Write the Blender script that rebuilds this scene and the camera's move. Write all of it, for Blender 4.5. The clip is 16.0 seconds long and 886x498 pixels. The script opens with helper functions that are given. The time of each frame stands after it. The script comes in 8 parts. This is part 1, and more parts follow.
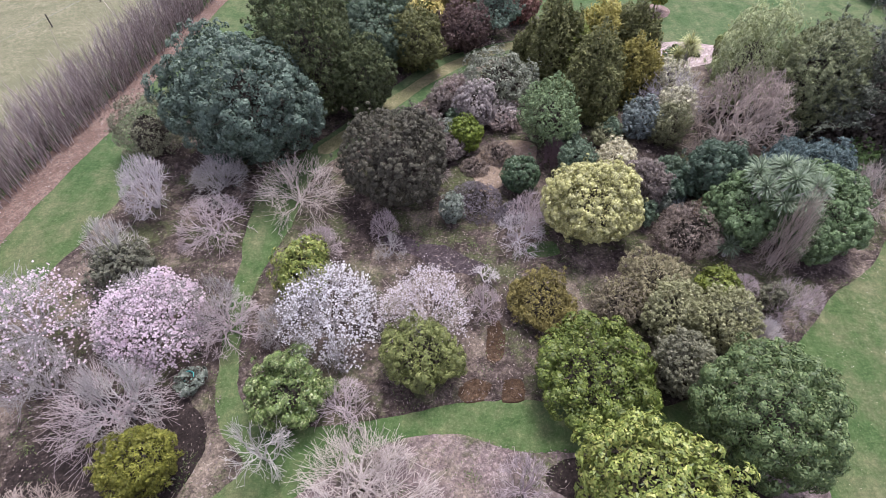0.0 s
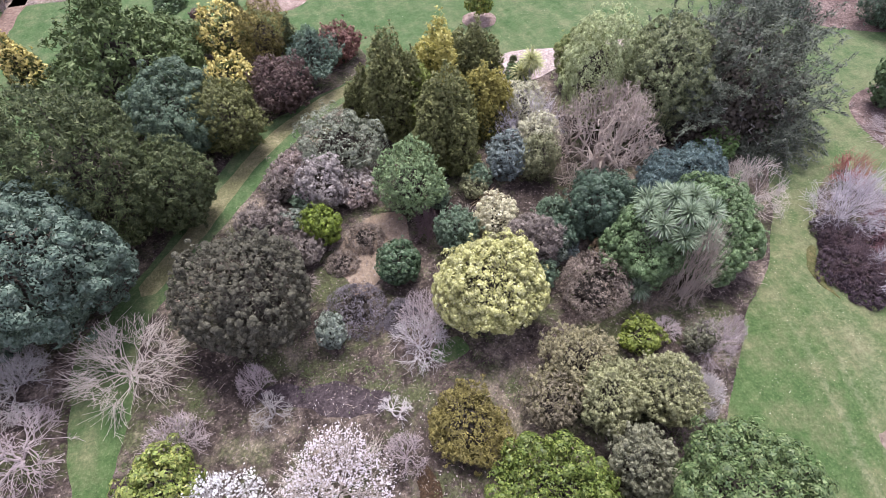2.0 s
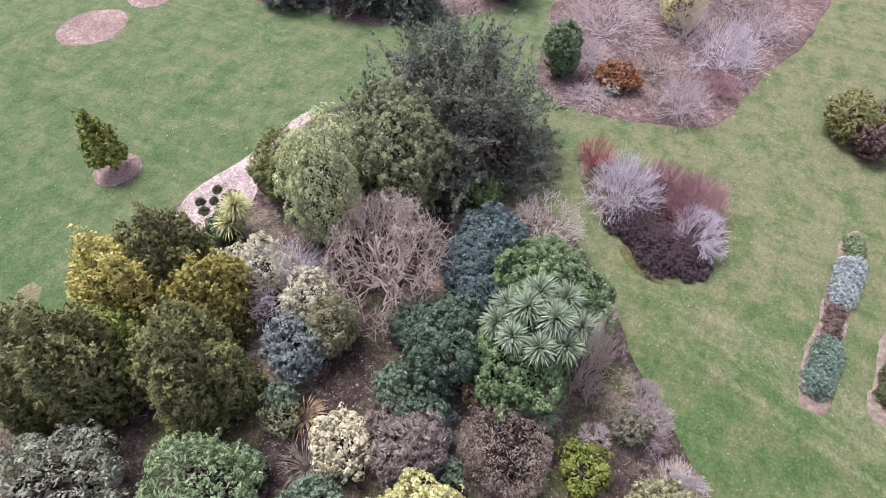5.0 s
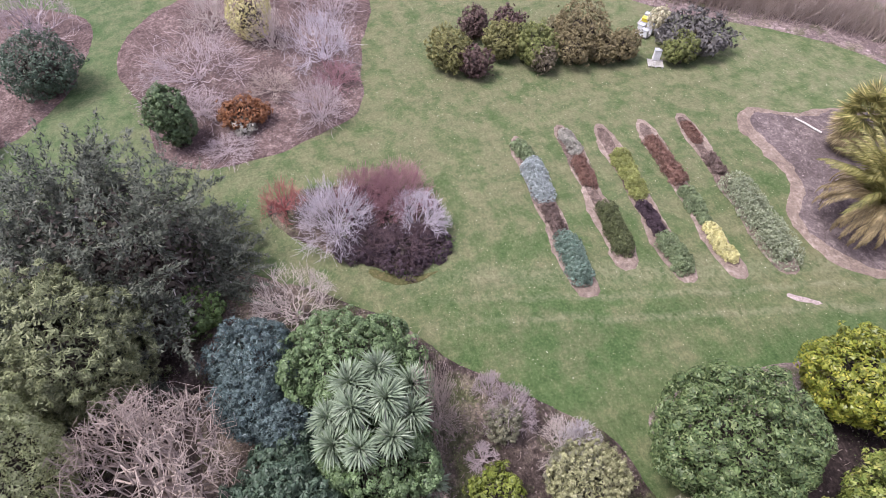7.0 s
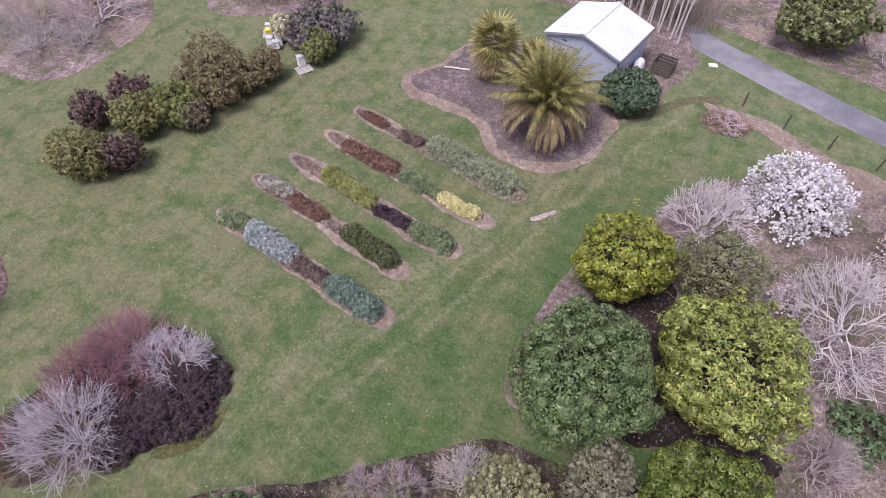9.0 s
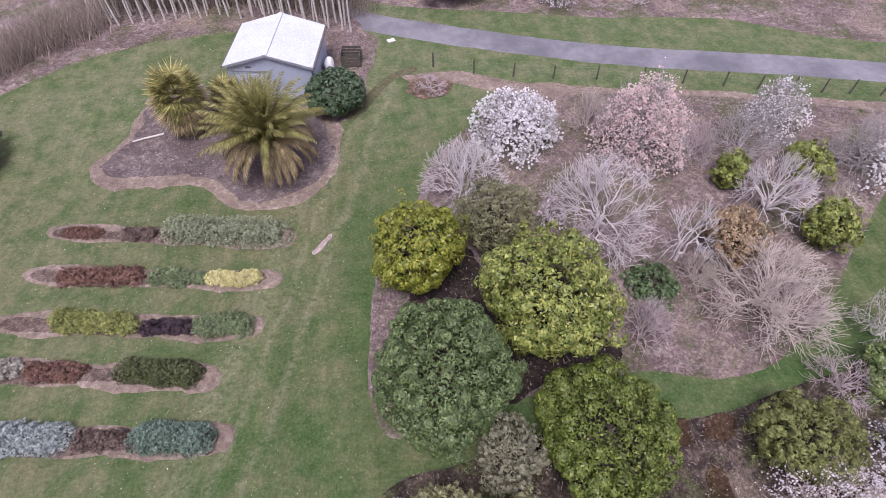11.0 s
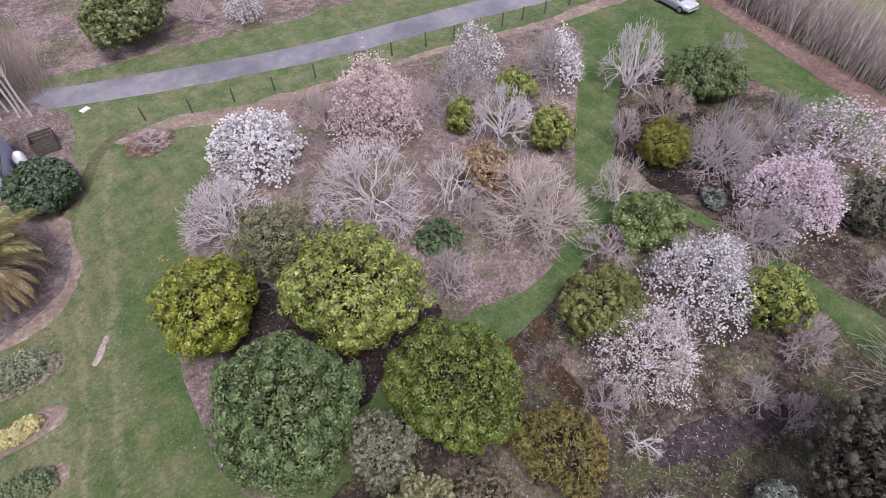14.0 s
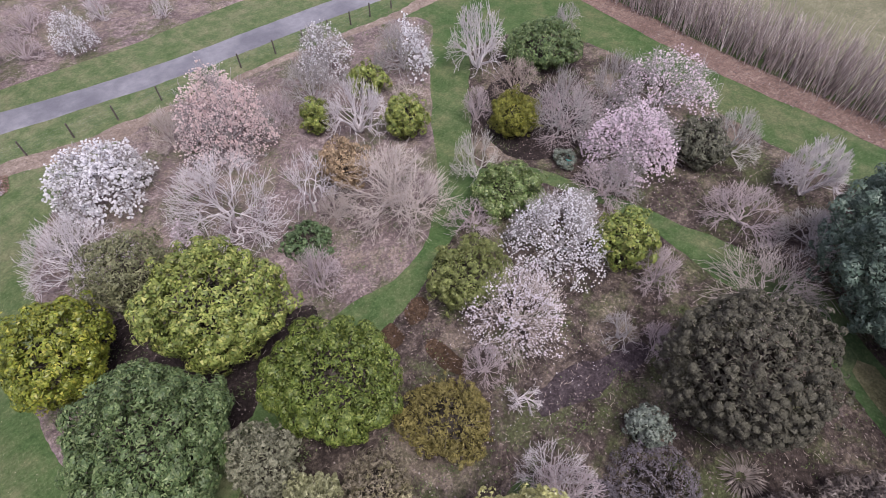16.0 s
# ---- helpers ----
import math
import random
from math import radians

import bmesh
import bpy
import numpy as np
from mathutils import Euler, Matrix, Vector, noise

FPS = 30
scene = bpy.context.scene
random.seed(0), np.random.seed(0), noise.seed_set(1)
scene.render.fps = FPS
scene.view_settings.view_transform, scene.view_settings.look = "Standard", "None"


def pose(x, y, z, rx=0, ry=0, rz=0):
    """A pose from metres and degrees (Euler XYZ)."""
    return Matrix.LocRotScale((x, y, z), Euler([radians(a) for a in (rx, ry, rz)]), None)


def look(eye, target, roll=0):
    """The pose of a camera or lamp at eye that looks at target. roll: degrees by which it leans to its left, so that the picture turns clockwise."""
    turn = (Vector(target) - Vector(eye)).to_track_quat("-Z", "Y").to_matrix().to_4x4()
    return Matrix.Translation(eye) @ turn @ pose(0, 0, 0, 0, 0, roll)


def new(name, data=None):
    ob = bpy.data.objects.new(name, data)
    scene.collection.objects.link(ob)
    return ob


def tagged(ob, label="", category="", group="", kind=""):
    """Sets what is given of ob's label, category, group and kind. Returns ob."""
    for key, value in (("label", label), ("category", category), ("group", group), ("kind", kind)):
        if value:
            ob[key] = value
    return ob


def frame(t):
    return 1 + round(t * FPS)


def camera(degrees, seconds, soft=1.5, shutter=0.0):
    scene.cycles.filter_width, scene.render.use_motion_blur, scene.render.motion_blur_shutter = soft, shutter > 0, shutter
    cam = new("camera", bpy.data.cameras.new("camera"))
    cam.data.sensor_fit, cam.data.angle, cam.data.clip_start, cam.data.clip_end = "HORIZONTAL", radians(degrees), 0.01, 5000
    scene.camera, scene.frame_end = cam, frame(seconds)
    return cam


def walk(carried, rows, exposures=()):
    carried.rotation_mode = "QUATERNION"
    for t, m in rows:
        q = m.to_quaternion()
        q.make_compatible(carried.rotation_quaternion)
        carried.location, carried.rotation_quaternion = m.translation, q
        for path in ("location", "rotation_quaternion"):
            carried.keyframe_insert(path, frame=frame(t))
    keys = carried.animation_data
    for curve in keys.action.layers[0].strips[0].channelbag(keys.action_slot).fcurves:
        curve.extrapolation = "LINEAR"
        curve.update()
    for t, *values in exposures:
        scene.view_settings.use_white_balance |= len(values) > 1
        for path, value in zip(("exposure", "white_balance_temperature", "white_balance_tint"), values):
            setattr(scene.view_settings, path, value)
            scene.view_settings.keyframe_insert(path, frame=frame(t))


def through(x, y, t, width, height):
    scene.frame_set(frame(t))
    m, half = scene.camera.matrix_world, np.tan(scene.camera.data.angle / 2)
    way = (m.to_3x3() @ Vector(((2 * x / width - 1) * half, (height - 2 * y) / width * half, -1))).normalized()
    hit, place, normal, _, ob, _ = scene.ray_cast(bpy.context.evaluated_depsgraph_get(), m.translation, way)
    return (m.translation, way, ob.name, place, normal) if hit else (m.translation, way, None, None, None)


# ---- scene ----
cam = camera(77.7, 16.0, 0.8)
PATH = [
    (0, (-0.000, -0.000, 25.700), (-0.000, 6.474, 18.079), -0.79),
    (0.5, (0.153, 2.101, 25.743), (0.591, 8.383, 17.975), -0.95),
    (1, (0.405, 4.295, 25.785), (1.623, 10.454, 18.002), -1.10),
    (1.5, (0.686, 6.585, 25.849), (2.511, 12.557, 18.039), -1.01),
    (2, (1.071, 8.839, 25.843), (3.227, 14.679, 18.016), -0.71),
    (2.5, (1.629, 11.039, 25.809), (4.178, 16.690, 17.962), -0.49),
    (3, (2.449, 13.179, 25.766), (5.484, 18.554, 17.899), -0.62),
    (3.2, (2.805, 14.023, 25.735), (6.050, 19.264, 17.860), -0.53),
    (5.3, (6.858, 21.610, 24.896), (12.758, 23.657, 17.085), 0.45),
    (5.5, (7.284, 21.950, 24.823), (13.343, 23.514, 17.023), 0.38),
    (6, (8.388, 22.641, 24.639), (14.653, 22.879, 16.849), 0.60),
    (6.5, (9.484, 22.924, 24.558), (15.658, 21.891, 16.760), 0.36),
    (7, (10.583, 22.915, 24.525), (16.428, 20.715, 16.715), 0.16),
    (7.5, (11.573, 22.630, 24.551), (16.895, 19.411, 16.721), -0.13),
    (8, (12.430, 22.039, 24.576), (17.068, 17.954, 16.714), -0.42),
    (8.5, (13.298, 21.610, 24.552), (17.116, 16.769, 16.679), -0.20),
    (9, (14.063, 21.143, 24.584), (16.959, 15.715, 16.701), 0.05),
    (9.5, (14.644, 20.611, 24.504), (16.510, 14.741, 16.627), 0.28),
    (10, (15.040, 20.149, 24.382), (15.830, 14.011, 16.527), 0.36),
    (10.2, (15.176, 20.007, 24.351), (15.549, 13.817, 16.507), 0.46),
    (12.3, (15.400, 19.291, 24.335), (12.985, 13.529, 16.527), -0.00),
    (12.5, (15.292, 19.353, 24.336), (12.691, 13.667, 16.532), -0.18),
    (13, (15.031, 19.536, 24.375), (11.952, 14.100, 16.566), -0.35),
    (13.5, (14.731, 19.856, 24.399), (11.222, 14.683, 16.594), -0.51),
    (14, (14.355, 20.354, 24.349), (10.365, 15.514, 16.561), -0.65),
    (14.5, (13.926, 20.977, 24.179), (9.389, 16.600, 16.417), -1.02),
    (15, (13.533, 21.623, 24.046), (8.676, 17.577, 16.298), -1.08),
    (15.5, (13.155, 22.360, 23.943), (8.216, 18.398, 16.203), -1.18),
    (16, (12.754, 23.132, 23.922), (7.787, 19.218, 16.176), -1.28),
]
EXPOSURE = ((0.0, 1.31, 6350, 11), (1.5, 1.46, 6380, 10), (3.0, 1.62, 6420, 9), (5.5, 1.34, 6480, 13), (7.0, 1.29, 6450, 16), (8.5, 0.95, 6410, 19), (10.0, 0.81, 6400, 20),
            (13.0, 0.76, 6420, 17), (16.0, 0.78, 6470, 13))
walk(cam, [(t, look(eye, target, roll)) for t, eye, target, roll in PATH], EXPOSURE)

# ---- light: flat overcast daylight ----
SUN_EL, SUN_AZ = 66.0, 20.0
world = bpy.data.worlds.new("overcast_sky")
scene.world = world
world.use_nodes = True
wn, wl = world.node_tree.nodes, world.node_tree.links
sky = wn.new("ShaderNodeTexSky")
sky.sky_type = "NISHITA"
sky.sun_disc = False
sky.sun_elevation, sky.sun_rotation = radians(SUN_EL), radians(SUN_AZ)
sky.air_density, sky.dust_density, sky.ozone_density = 1.0, 4.0, 1.0
veil = wn.new("ShaderNodeMixRGB")          # cloud cover: most of the blue is gone
veil.inputs[0].default_value = 0.72
veil.inputs[2].default_value = (5.35, 5.2, 6.9, 1)
wl.new(sky.outputs[0], veil.inputs[1])
wl.new(veil.outputs[0], wn["Background"].inputs[0])
wn["Background"].inputs[1].default_value = 0.098
sun = new("sun", bpy.data.lights.new("sun", "SUN"))
sun.data.energy, sun.data.angle, sun.data.color = 2.5, radians(24), (1.0, 0.985, 0.98)
az = radians(SUN_AZ)
sun.matrix_world = look((0, 0, 60), (-math.sin(az) * math.cos(radians(SUN_EL)) * 10, -math.cos(az) * math.cos(radians(SUN_EL)) * 10,
                                     60 - math.sin(radians(SUN_EL)) * 10))

# ---- materials ----


def node_mat(name, rough=0.8):
    m = bpy.data.materials.new(name)
    m.use_nodes = True
    b = m.node_tree.nodes["Principled BSDF"]
    b.inputs["Roughness"].default_value = rough
    b.inputs["Specular IOR Level"].default_value = 0.3
    return m, m.node_tree.nodes, m.node_tree.links, b


def tex(nodes, links, scale, detail=4.0, rough=0.6, space="Object"):
    co = nodes.new("ShaderNodeNewGeometry")
    n = nodes.new("ShaderNodeTexNoise")
    n.inputs["Scale"].default_value, n.inputs["Detail"].default_value, n.inputs["Roughness"].default_value = scale, detail, rough
    links.new(co.outputs["Position"], n.inputs["Vector"])
    return n.outputs["Fac"]


def ramp(nodes, links, fac, stops):
    r = nodes.new("ShaderNodeValToRGB")
    e = r.color_ramp.elements
    while len(e) < len(stops):
        e.new(0.5)
    for k, (p, c) in enumerate(stops):
        e[k].position, e[k].color = p, (*c, 1)
    links.new(fac, r.inputs[0])
    return r.outputs[0]


def mix(nodes, links, fac, a, b, kind="MIX"):
    m = nodes.new("ShaderNodeMixRGB")
    m.blend_type = kind
    for s, v in zip(m.inputs, (fac, a, b)):
        if hasattr(v, "links"):
            links.new(v, s)
        elif isinstance(v, tuple):
            s.default_value = (*v, 1)
        else:
            s.default_value = v
    return m.outputs[0]


def bump(nodes, links, b, fac, strength, dist):
    n = nodes.new("ShaderNodeBump")
    n.inputs["Strength"].default_value, n.inputs["Distance"].default_value = strength, dist
    links.new(fac, n.inputs["Height"])
    links.new(n.outputs[0], b.inputs["Normal"])


def leaf_mat(name, a, b_, c=None, rough=0.5, through=0.14):
    """Foliage: every leaf has its own tone between a and b_, some take c; drifts of tone over half a metre."""
    m, n, l, b = node_mat(name, rough)
    g = n.new("ShaderNodeNewGeometry")
    c = c or b_
    low = tuple(p * 0.86 + q * 0.14 for p, q in zip(a, b_))
    high = tuple(p * 0.2 + q * 0.8 for p, q in zip(b_, c))
    col = ramp(n, l, g.outputs["Random Per Island"], [(0.0, low), (0.62, b_), (0.74, b_), (1.0, high)])
    if through < 0.3:
        t = tex(n, l, 1.9, 5.0, 0.7)
        dark = ramp(n, l, t, [(0.32, (0.56, 0.56, 0.56)), (0.68, (1.50, 1.50, 1.50))])
        col = mix(n, l, 1.0, col, dark, "MULTIPLY")
    l.new(col, b.inputs["Base Color"])
    tr = n.new("ShaderNodeBsdfTranslucent")
    l.new(col, tr.inputs[0])
    add = n.new("ShaderNodeMixShader")
    add.inputs[0].default_value = through
    l.new(b.outputs[0], add.inputs[1])
    l.new(tr.outputs[0], add.inputs[2])
    l.new(add.outputs[0], n["Material Output"].inputs[0])
    return m


def plain(name, a, b_, scale=6.0, rough=0.8, metal=0.0, bumps=0.0):
    m, n, l, b = node_mat(name, rough)
    b.inputs["Metallic"].default_value = metal
    t = tex(n, l, scale, 5.0)
    t2 = tex(n, l, scale * 9, 3.0)
    col = ramp(n, l, t, [(0.3, a), (0.7, b_)])
    col = mix(n, l, 1.0, col, ramp(n, l, t2, [(0.25, (0.8, 0.8, 0.8)), (0.75, (1.15, 1.15, 1.15))]), "MULTIPLY")
    l.new(col, b.inputs["Base Color"])
    if bumps:
        bump(n, l, b, t2, bumps, 0.02)
    return m


def grass_mat():
    m, n, l, b = node_mat("lawn_grass", 0.95)
    b.inputs["Specular IOR Level"].default_value = 0.12
    big, mid, small, fine = tex(n, l, 0.07, 4.0, 0.6), tex(n, l, 0.45, 6.0, 0.68), tex(n, l, 3.0, 4.0, 0.65), tex(n, l, 26.0, 3.0, 0.7)
    col = ramp(n, l, big, [(0.36, (0.044, 0.080, 0.030)), (0.46, (0.064, 0.095, 0.041)), (0.56, (0.088, 0.106, 0.054)), (0.68, (0.112, 0.115, 0.066))])
    geo = n.new("ShaderNodeNewGeometry")
    sep = n.new("ShaderNodeSeparateXYZ")
    l.new(geo.outputs["Position"], sep.inputs[0])
    east = n.new("ShaderNodeMapRange")
    east.inputs[1].default_value, east.inputs[2].default_value = 19.0, 33.0
    l.new(sep.outputs[0], east.inputs[0])
    worn = n.new("ShaderNodeMath")
    worn.operation = "MULTIPLY"
    l.new(east.outputs[0], worn.inputs[0])
    l.new(mid, worn.inputs[1])
    col = mix(n, l, ramp(n, l, worn.outputs[0], [(0.12, (0, 0, 0)), (0.55, (1, 1, 1))]), col, (0.118, 0.127, 0.075))
    col = mix(n, l, ramp(n, l, mid, [(0.46, (0, 0, 0)), (0.66, (0.7, 0.7, 0.7))]), col, (0.112, 0.114, 0.070))
    col = mix(n, l, ramp(n, l, mid, [(0.34, (0.62, 0.62, 0.62)), (0.52, (0, 0, 0))]), col, (0.050, 0.084, 0.033))
    west = n.new("ShaderNodeMapRange")          # lusher towards the shaded beds
    west.inputs[1].default_value, west.inputs[2].default_value, west.inputs[3].default_value, west.inputs[4].default_value = 11.0, 22.0, 0.58, 0.0
    l.new(sep.outputs[0], west.inputs[0])
    south = n.new("ShaderNodeMapRange")
    south.inputs[1].default_value, south.inputs[2].default_value, south.inputs[3].default_value, south.inputs[4].default_value = 10.0, 22.0, 1.0, 0.0
    l.new(sep.outputs[1], south.inputs[0])
    drive_side = n.new("ShaderNodeMapRange")
    drive_side.inputs[1].default_value, drive_side.inputs[2].default_value = -10.0, 0.0
    l.new(sep.outputs[1], drive_side.inputs[0])
    both = n.new("ShaderNodeMath")
    both.operation = "MULTIPLY"
    l.new(south.outputs[0], both.inputs[0])
    l.new(drive_side.outputs[0], both.inputs[1])
    lush = n.new("ShaderNodeMath")
    lush.operation = "MULTIPLY"
    l.new(west.outputs[0], lush.inputs[0])
    l.new(both.outputs[0], lush.inputs[1])
    col = mix(n, l, lush.outputs[0], col, ramp(n, l, mid, [(0.35, (0.036, 0.074, 0.026)), (0.5, (0.054, 0.094, 0.036)), (0.66, (0.086, 0.108, 0.052))]))
    north = n.new("ShaderNodeMapRange")          # greener away from the rows
    north.inputs[1].default_value, north.inputs[2].default_value, north.inputs[4].default_value = 20.0, 36.0, 0.6
    l.new(sep.outputs[1], north.inputs[0])
    col = mix(n, l, north.outputs[0], col, ramp(n, l, mid, [(0.35, (0.048, 0.088, 0.040)), (0.5, (0.066, 0.105, 0.052)), (0.66, (0.092, 0.118, 0.066))]))
    verge = n.new("ShaderNodeMapRange")          # paler and drier along the drive
    verge.inputs[1].default_value, verge.inputs[2].default_value, verge.inputs[3].default_value, verge.inputs[4].default_value = -13.0, -5.0, 0.62, 0.0
    l.new(sep.outputs[1], verge.inputs[0])
    col = mix(n, l, verge.outputs[0], col, ramp(n, l, mid, [(0.35, (0.078, 0.108, 0.050)), (0.5, (0.110, 0.132, 0.074)), (0.66, (0.150, 0.150, 0.100))]))
    turn = n.new("ShaderNodeMapping")          # mowing lines
    turn.inputs["Rotation"].default_value = (0, 0, 0.85)
    turn.inputs["Scale"].default_value = (1.5, 0.07, 1.0)
    l.new(geo.outputs["Position"], turn.inputs[0])
    mown = n.new("ShaderNodeTexNoise")
    mown.inputs["Scale"].default_value, mown.inputs["Detail"].default_value = 1.0, 4.0
    l.new(turn.outputs[0], mown.inputs["Vector"])
    col = mix(n, l, 1.0, col, ramp(n, l, mown.outputs["Fac"], [(0.3, (0.88, 0.90, 0.88)), (0.7, (1.13, 1.08, 1.11))]), "MULTIPLY")
    col = mix(n, l, 1.0, col, ramp(n, l, small, [(0.3, (0.80, 0.82, 0.80)), (0.7, (1.18, 1.16, 1.18))]), "MULTIPLY")
    col = mix(n, l, 1.0, col, ramp(n, l, fine, [(0.25, (0.72, 0.75, 0.70)), (0.75, (1.26, 1.22, 1.26))]), "MULTIPLY")
    wob = tex(n, l, 0.25, 3.0, 0.5)
    lane = n.new("ShaderNodeVectorMath")          # metres across the line that the mower and cars follow
    lane.operation = "DOT_PRODUCT"
    lane.inputs[1].default_value = (0.953, -0.303, 0.0)
    l.new(geo.outputs["Position"], lane.inputs[0])
    for mid_, wide_ in ((17.75, 0.16), (19.2, 0.16), (20.6, 0.5)):
        off = n.new("ShaderNodeMath")
        off.operation = "MULTIPLY_ADD"
        off.inputs[1].default_value, off.inputs[2].default_value = 1.4, -mid_ - 0.7
        l.new(wob, off.inputs[0])
        gap = n.new("ShaderNodeMath")
        gap.operation = "ADD"
        l.new(lane.outputs["Value"], gap.inputs[0])
        l.new(off.outputs[0], gap.inputs[1])
        size = n.new("ShaderNodeMath")
        size.operation = "ABSOLUTE"
        l.new(gap.outputs[0], size.inputs[0])
        strip = n.new("ShaderNodeMapRange")
        strip.inputs[1].default_value, strip.inputs[2].default_value, strip.inputs[3].default_value, strip.inputs[4].default_value = wide_ * 0.4, wide_ * 2.2, 0.55, 0.0
        l.new(size.outputs[0], strip.inputs[0])
        broken = n.new("ShaderNodeMath")
        broken.operation = "MULTIPLY"
        l.new(strip.outputs[0], broken.inputs[0])
        l.new(ramp(n, l, small, [(0.36, (0, 0, 0)), (0.54, (1, 1, 1))]), broken.inputs[1])
        there = n.new("ShaderNodeMath")
        there.operation = "MULTIPLY"
        l.new(broken.outputs[0], there.inputs[0])
        l.new(south.outputs[0], there.inputs[1])
        col = mix(n, l, there.outputs[0], col, (0.158, 0.156, 0.106))
    drift = tex(n, l, 0.9, 6.0, 0.7)
    col = mix(n, l, 1.0, col, ramp(n, l, drift, [(0.34, (0.82, 0.89, 0.83)), (0.5, (1.0, 1.0, 1.0)), (0.66, (1.15, 1.09, 1.12))]), "MULTIPLY")
    tuft = tex(n, l, 7.0, 5.0, 0.78)
    col = mix(n, l, ramp(n, l, tuft, [(0.56, (0, 0, 0)), (0.70, (0.55, 0.55, 0.55))]), col, (0.165, 0.160, 0.098))
    col = mix(n, l, 1.0, col, ramp(n, l, tuft, [(0.30, (0.66, 0.70, 0.66)), (0.60, (1.18, 1.16, 1.18))]), "MULTIPLY")
    col = mix(n, l, 1.0, col, (0.96, 0.97, 0.88), "MULTIPLY")
    l.new(col, b.inputs["Base Color"])
    bump(n, l, b, tuft, 0.6, 0.06)
    return m


def cells(n, l, scale, stops):
    """Single fallen leaves and chips: every cell takes its own tone."""
    geo = n.new("ShaderNodeNewGeometry")
    v = n.new("ShaderNodeTexVoronoi")
    v.inputs["Scale"].default_value = scale
    l.new(geo.outputs["Position"], v.inputs["Vector"])
    sep = n.new("ShaderNodeSeparateColor")
    l.new(v.outputs["Color"], sep.inputs[0])
    return ramp(n, l, sep.outputs[0], stops)


def grey(v):
    return (v, v * 0.985, v * 0.97)


def mulch_mat(name, a, b_, c, weeds=False, coarse=1.0):
    """Leaf litter: drifts of tone over metres, clods, and single leaves; weeds and dry straw where asked."""
    m, n, l, b = node_mat(name, 0.95)
    b.inputs["Specular IOR Level"].default_value = 0.12
    big, mid, clod, fine = tex(n, l, 0.35, 4.0, 0.6), tex(n, l, 2.2, 6.0, 0.75), tex(n, l, 7.5, 6.0, 0.8), tex(n, l, 26.0, 3.0, 0.8)
    col = ramp(n, l, mid, [(0.32, a), (0.5, b_), (0.66, c)])
    col = mix(n, l, ramp(n, l, big, [(0.38, (0, 0, 0)), (0.62, (0.7, 0.7, 0.7))]), col, a)
    if weeds:
        green = tex(n, l, 0.28, 8.0, 0.75)
        col = mix(n, l, ramp(n, l, green, [(0.49, (0, 0, 0)), (0.58, (0.72, 0.72, 0.72))]), col, (0.074, 0.088, 0.040))
        tan = tex(n, l, 0.19, 8.0, 0.76)
        col = mix(n, l, ramp(n, l, tan, [(0.50, (0, 0, 0)), (0.62, (0.8, 0.8, 0.8))]), col, (0.230, 0.190, 0.162))
    col = mix(n, l, 1.0, col, cells(n, l, 10.0, [(0.0, grey(1 - 0.28 * coarse)), (0.55, grey(1 - 0.04 * coarse)), (0.85, grey(1 + 0.15 * coarse)), (1.0, grey(1 + 0.5 * coarse))]), "MULTIPLY")
    col = mix(n, l, 1.0, col, ramp(n, l, clod, [(0.32, grey(1 - 0.44 * coarse)), (0.68, grey(1 + 0.45 * coarse))]), "MULTIPLY")
    col = mix(n, l, 1.0, col, ramp(n, l, fine, [(0.25, grey(0.7)), (0.75, grey(1.3))]), "MULTIPLY")
    l.new(col, b.inputs["Base Color"])
    bump(n, l, b, clod, 0.9, 0.10)
    return m


def road_mat():
    """Worn asphalt: grey, with damp dark stretches."""
    m, n, l, b = node_mat("drive_asphalt", 0.7)
    damp, mid, fine = tex(n, l, 0.22, 5.0, 0.6), tex(n, l, 1.5, 5.0, 0.65), tex(n, l, 30.0, 3.0, 0.7)
    col = ramp(n, l, mid, [(0.3, (0.145, 0.139, 0.158)), (0.7, (0.205, 0.198, 0.216))])
    wet = ramp(n, l, damp, [(0.42, (0, 0, 0)), (0.62, (0.62, 0.62, 0.62))])
    col = mix(n, l, wet, col, (0.070, 0.067, 0.084))
    col = mix(n, l, 1.0, col, ramp(n, l, fine, [(0.25, (0.8, 0.8, 0.8)), (0.75, (1.2, 1.2, 1.2))]), "MULTIPLY")
    l.new(col, b.inputs["Base Color"])
    bump(n, l, b, fine, 0.3, 0.02)
    return m


GRASS = grass_mat()
BROWN_MULCH = mulch_mat("brown_litter", (0.024, 0.018, 0.017), (0.072, 0.056, 0.052), (0.168, 0.137, 0.128), True)
MULCH = mulch_mat("leaf_litter", (0.094, 0.072, 0.074), (0.205, 0.163, 0.168), (0.335, 0.280, 0.286), True, 0.85)
# two dark mulches; their tone also carries the shade under trees
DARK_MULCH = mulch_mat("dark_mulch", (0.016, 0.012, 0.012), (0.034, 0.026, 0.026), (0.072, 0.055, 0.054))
MID_MULCH = mulch_mat("shade_dark_mulch", (0.022, 0.017, 0.016), (0.054, 0.042, 0.039), (0.120, 0.096, 0.088), True)
PALM_SOIL = mulch_mat("greyish_soil", (0.085, 0.069, 0.072), (0.150, 0.124, 0.128), (0.235, 0.200, 0.202), False, 0.7)
PINK_MULCH = mulch_mat("bark_chip", (0.150, 0.108, 0.100), (0.250, 0.190, 0.180), (0.340, 0.280, 0.265), False, 0.7)
PALE_CHIP = mulch_mat("pale_bark_chip", (0.250, 0.200, 0.200), (0.390, 0.330, 0.335), (0.520, 0.460, 0.465), False, 0.8)
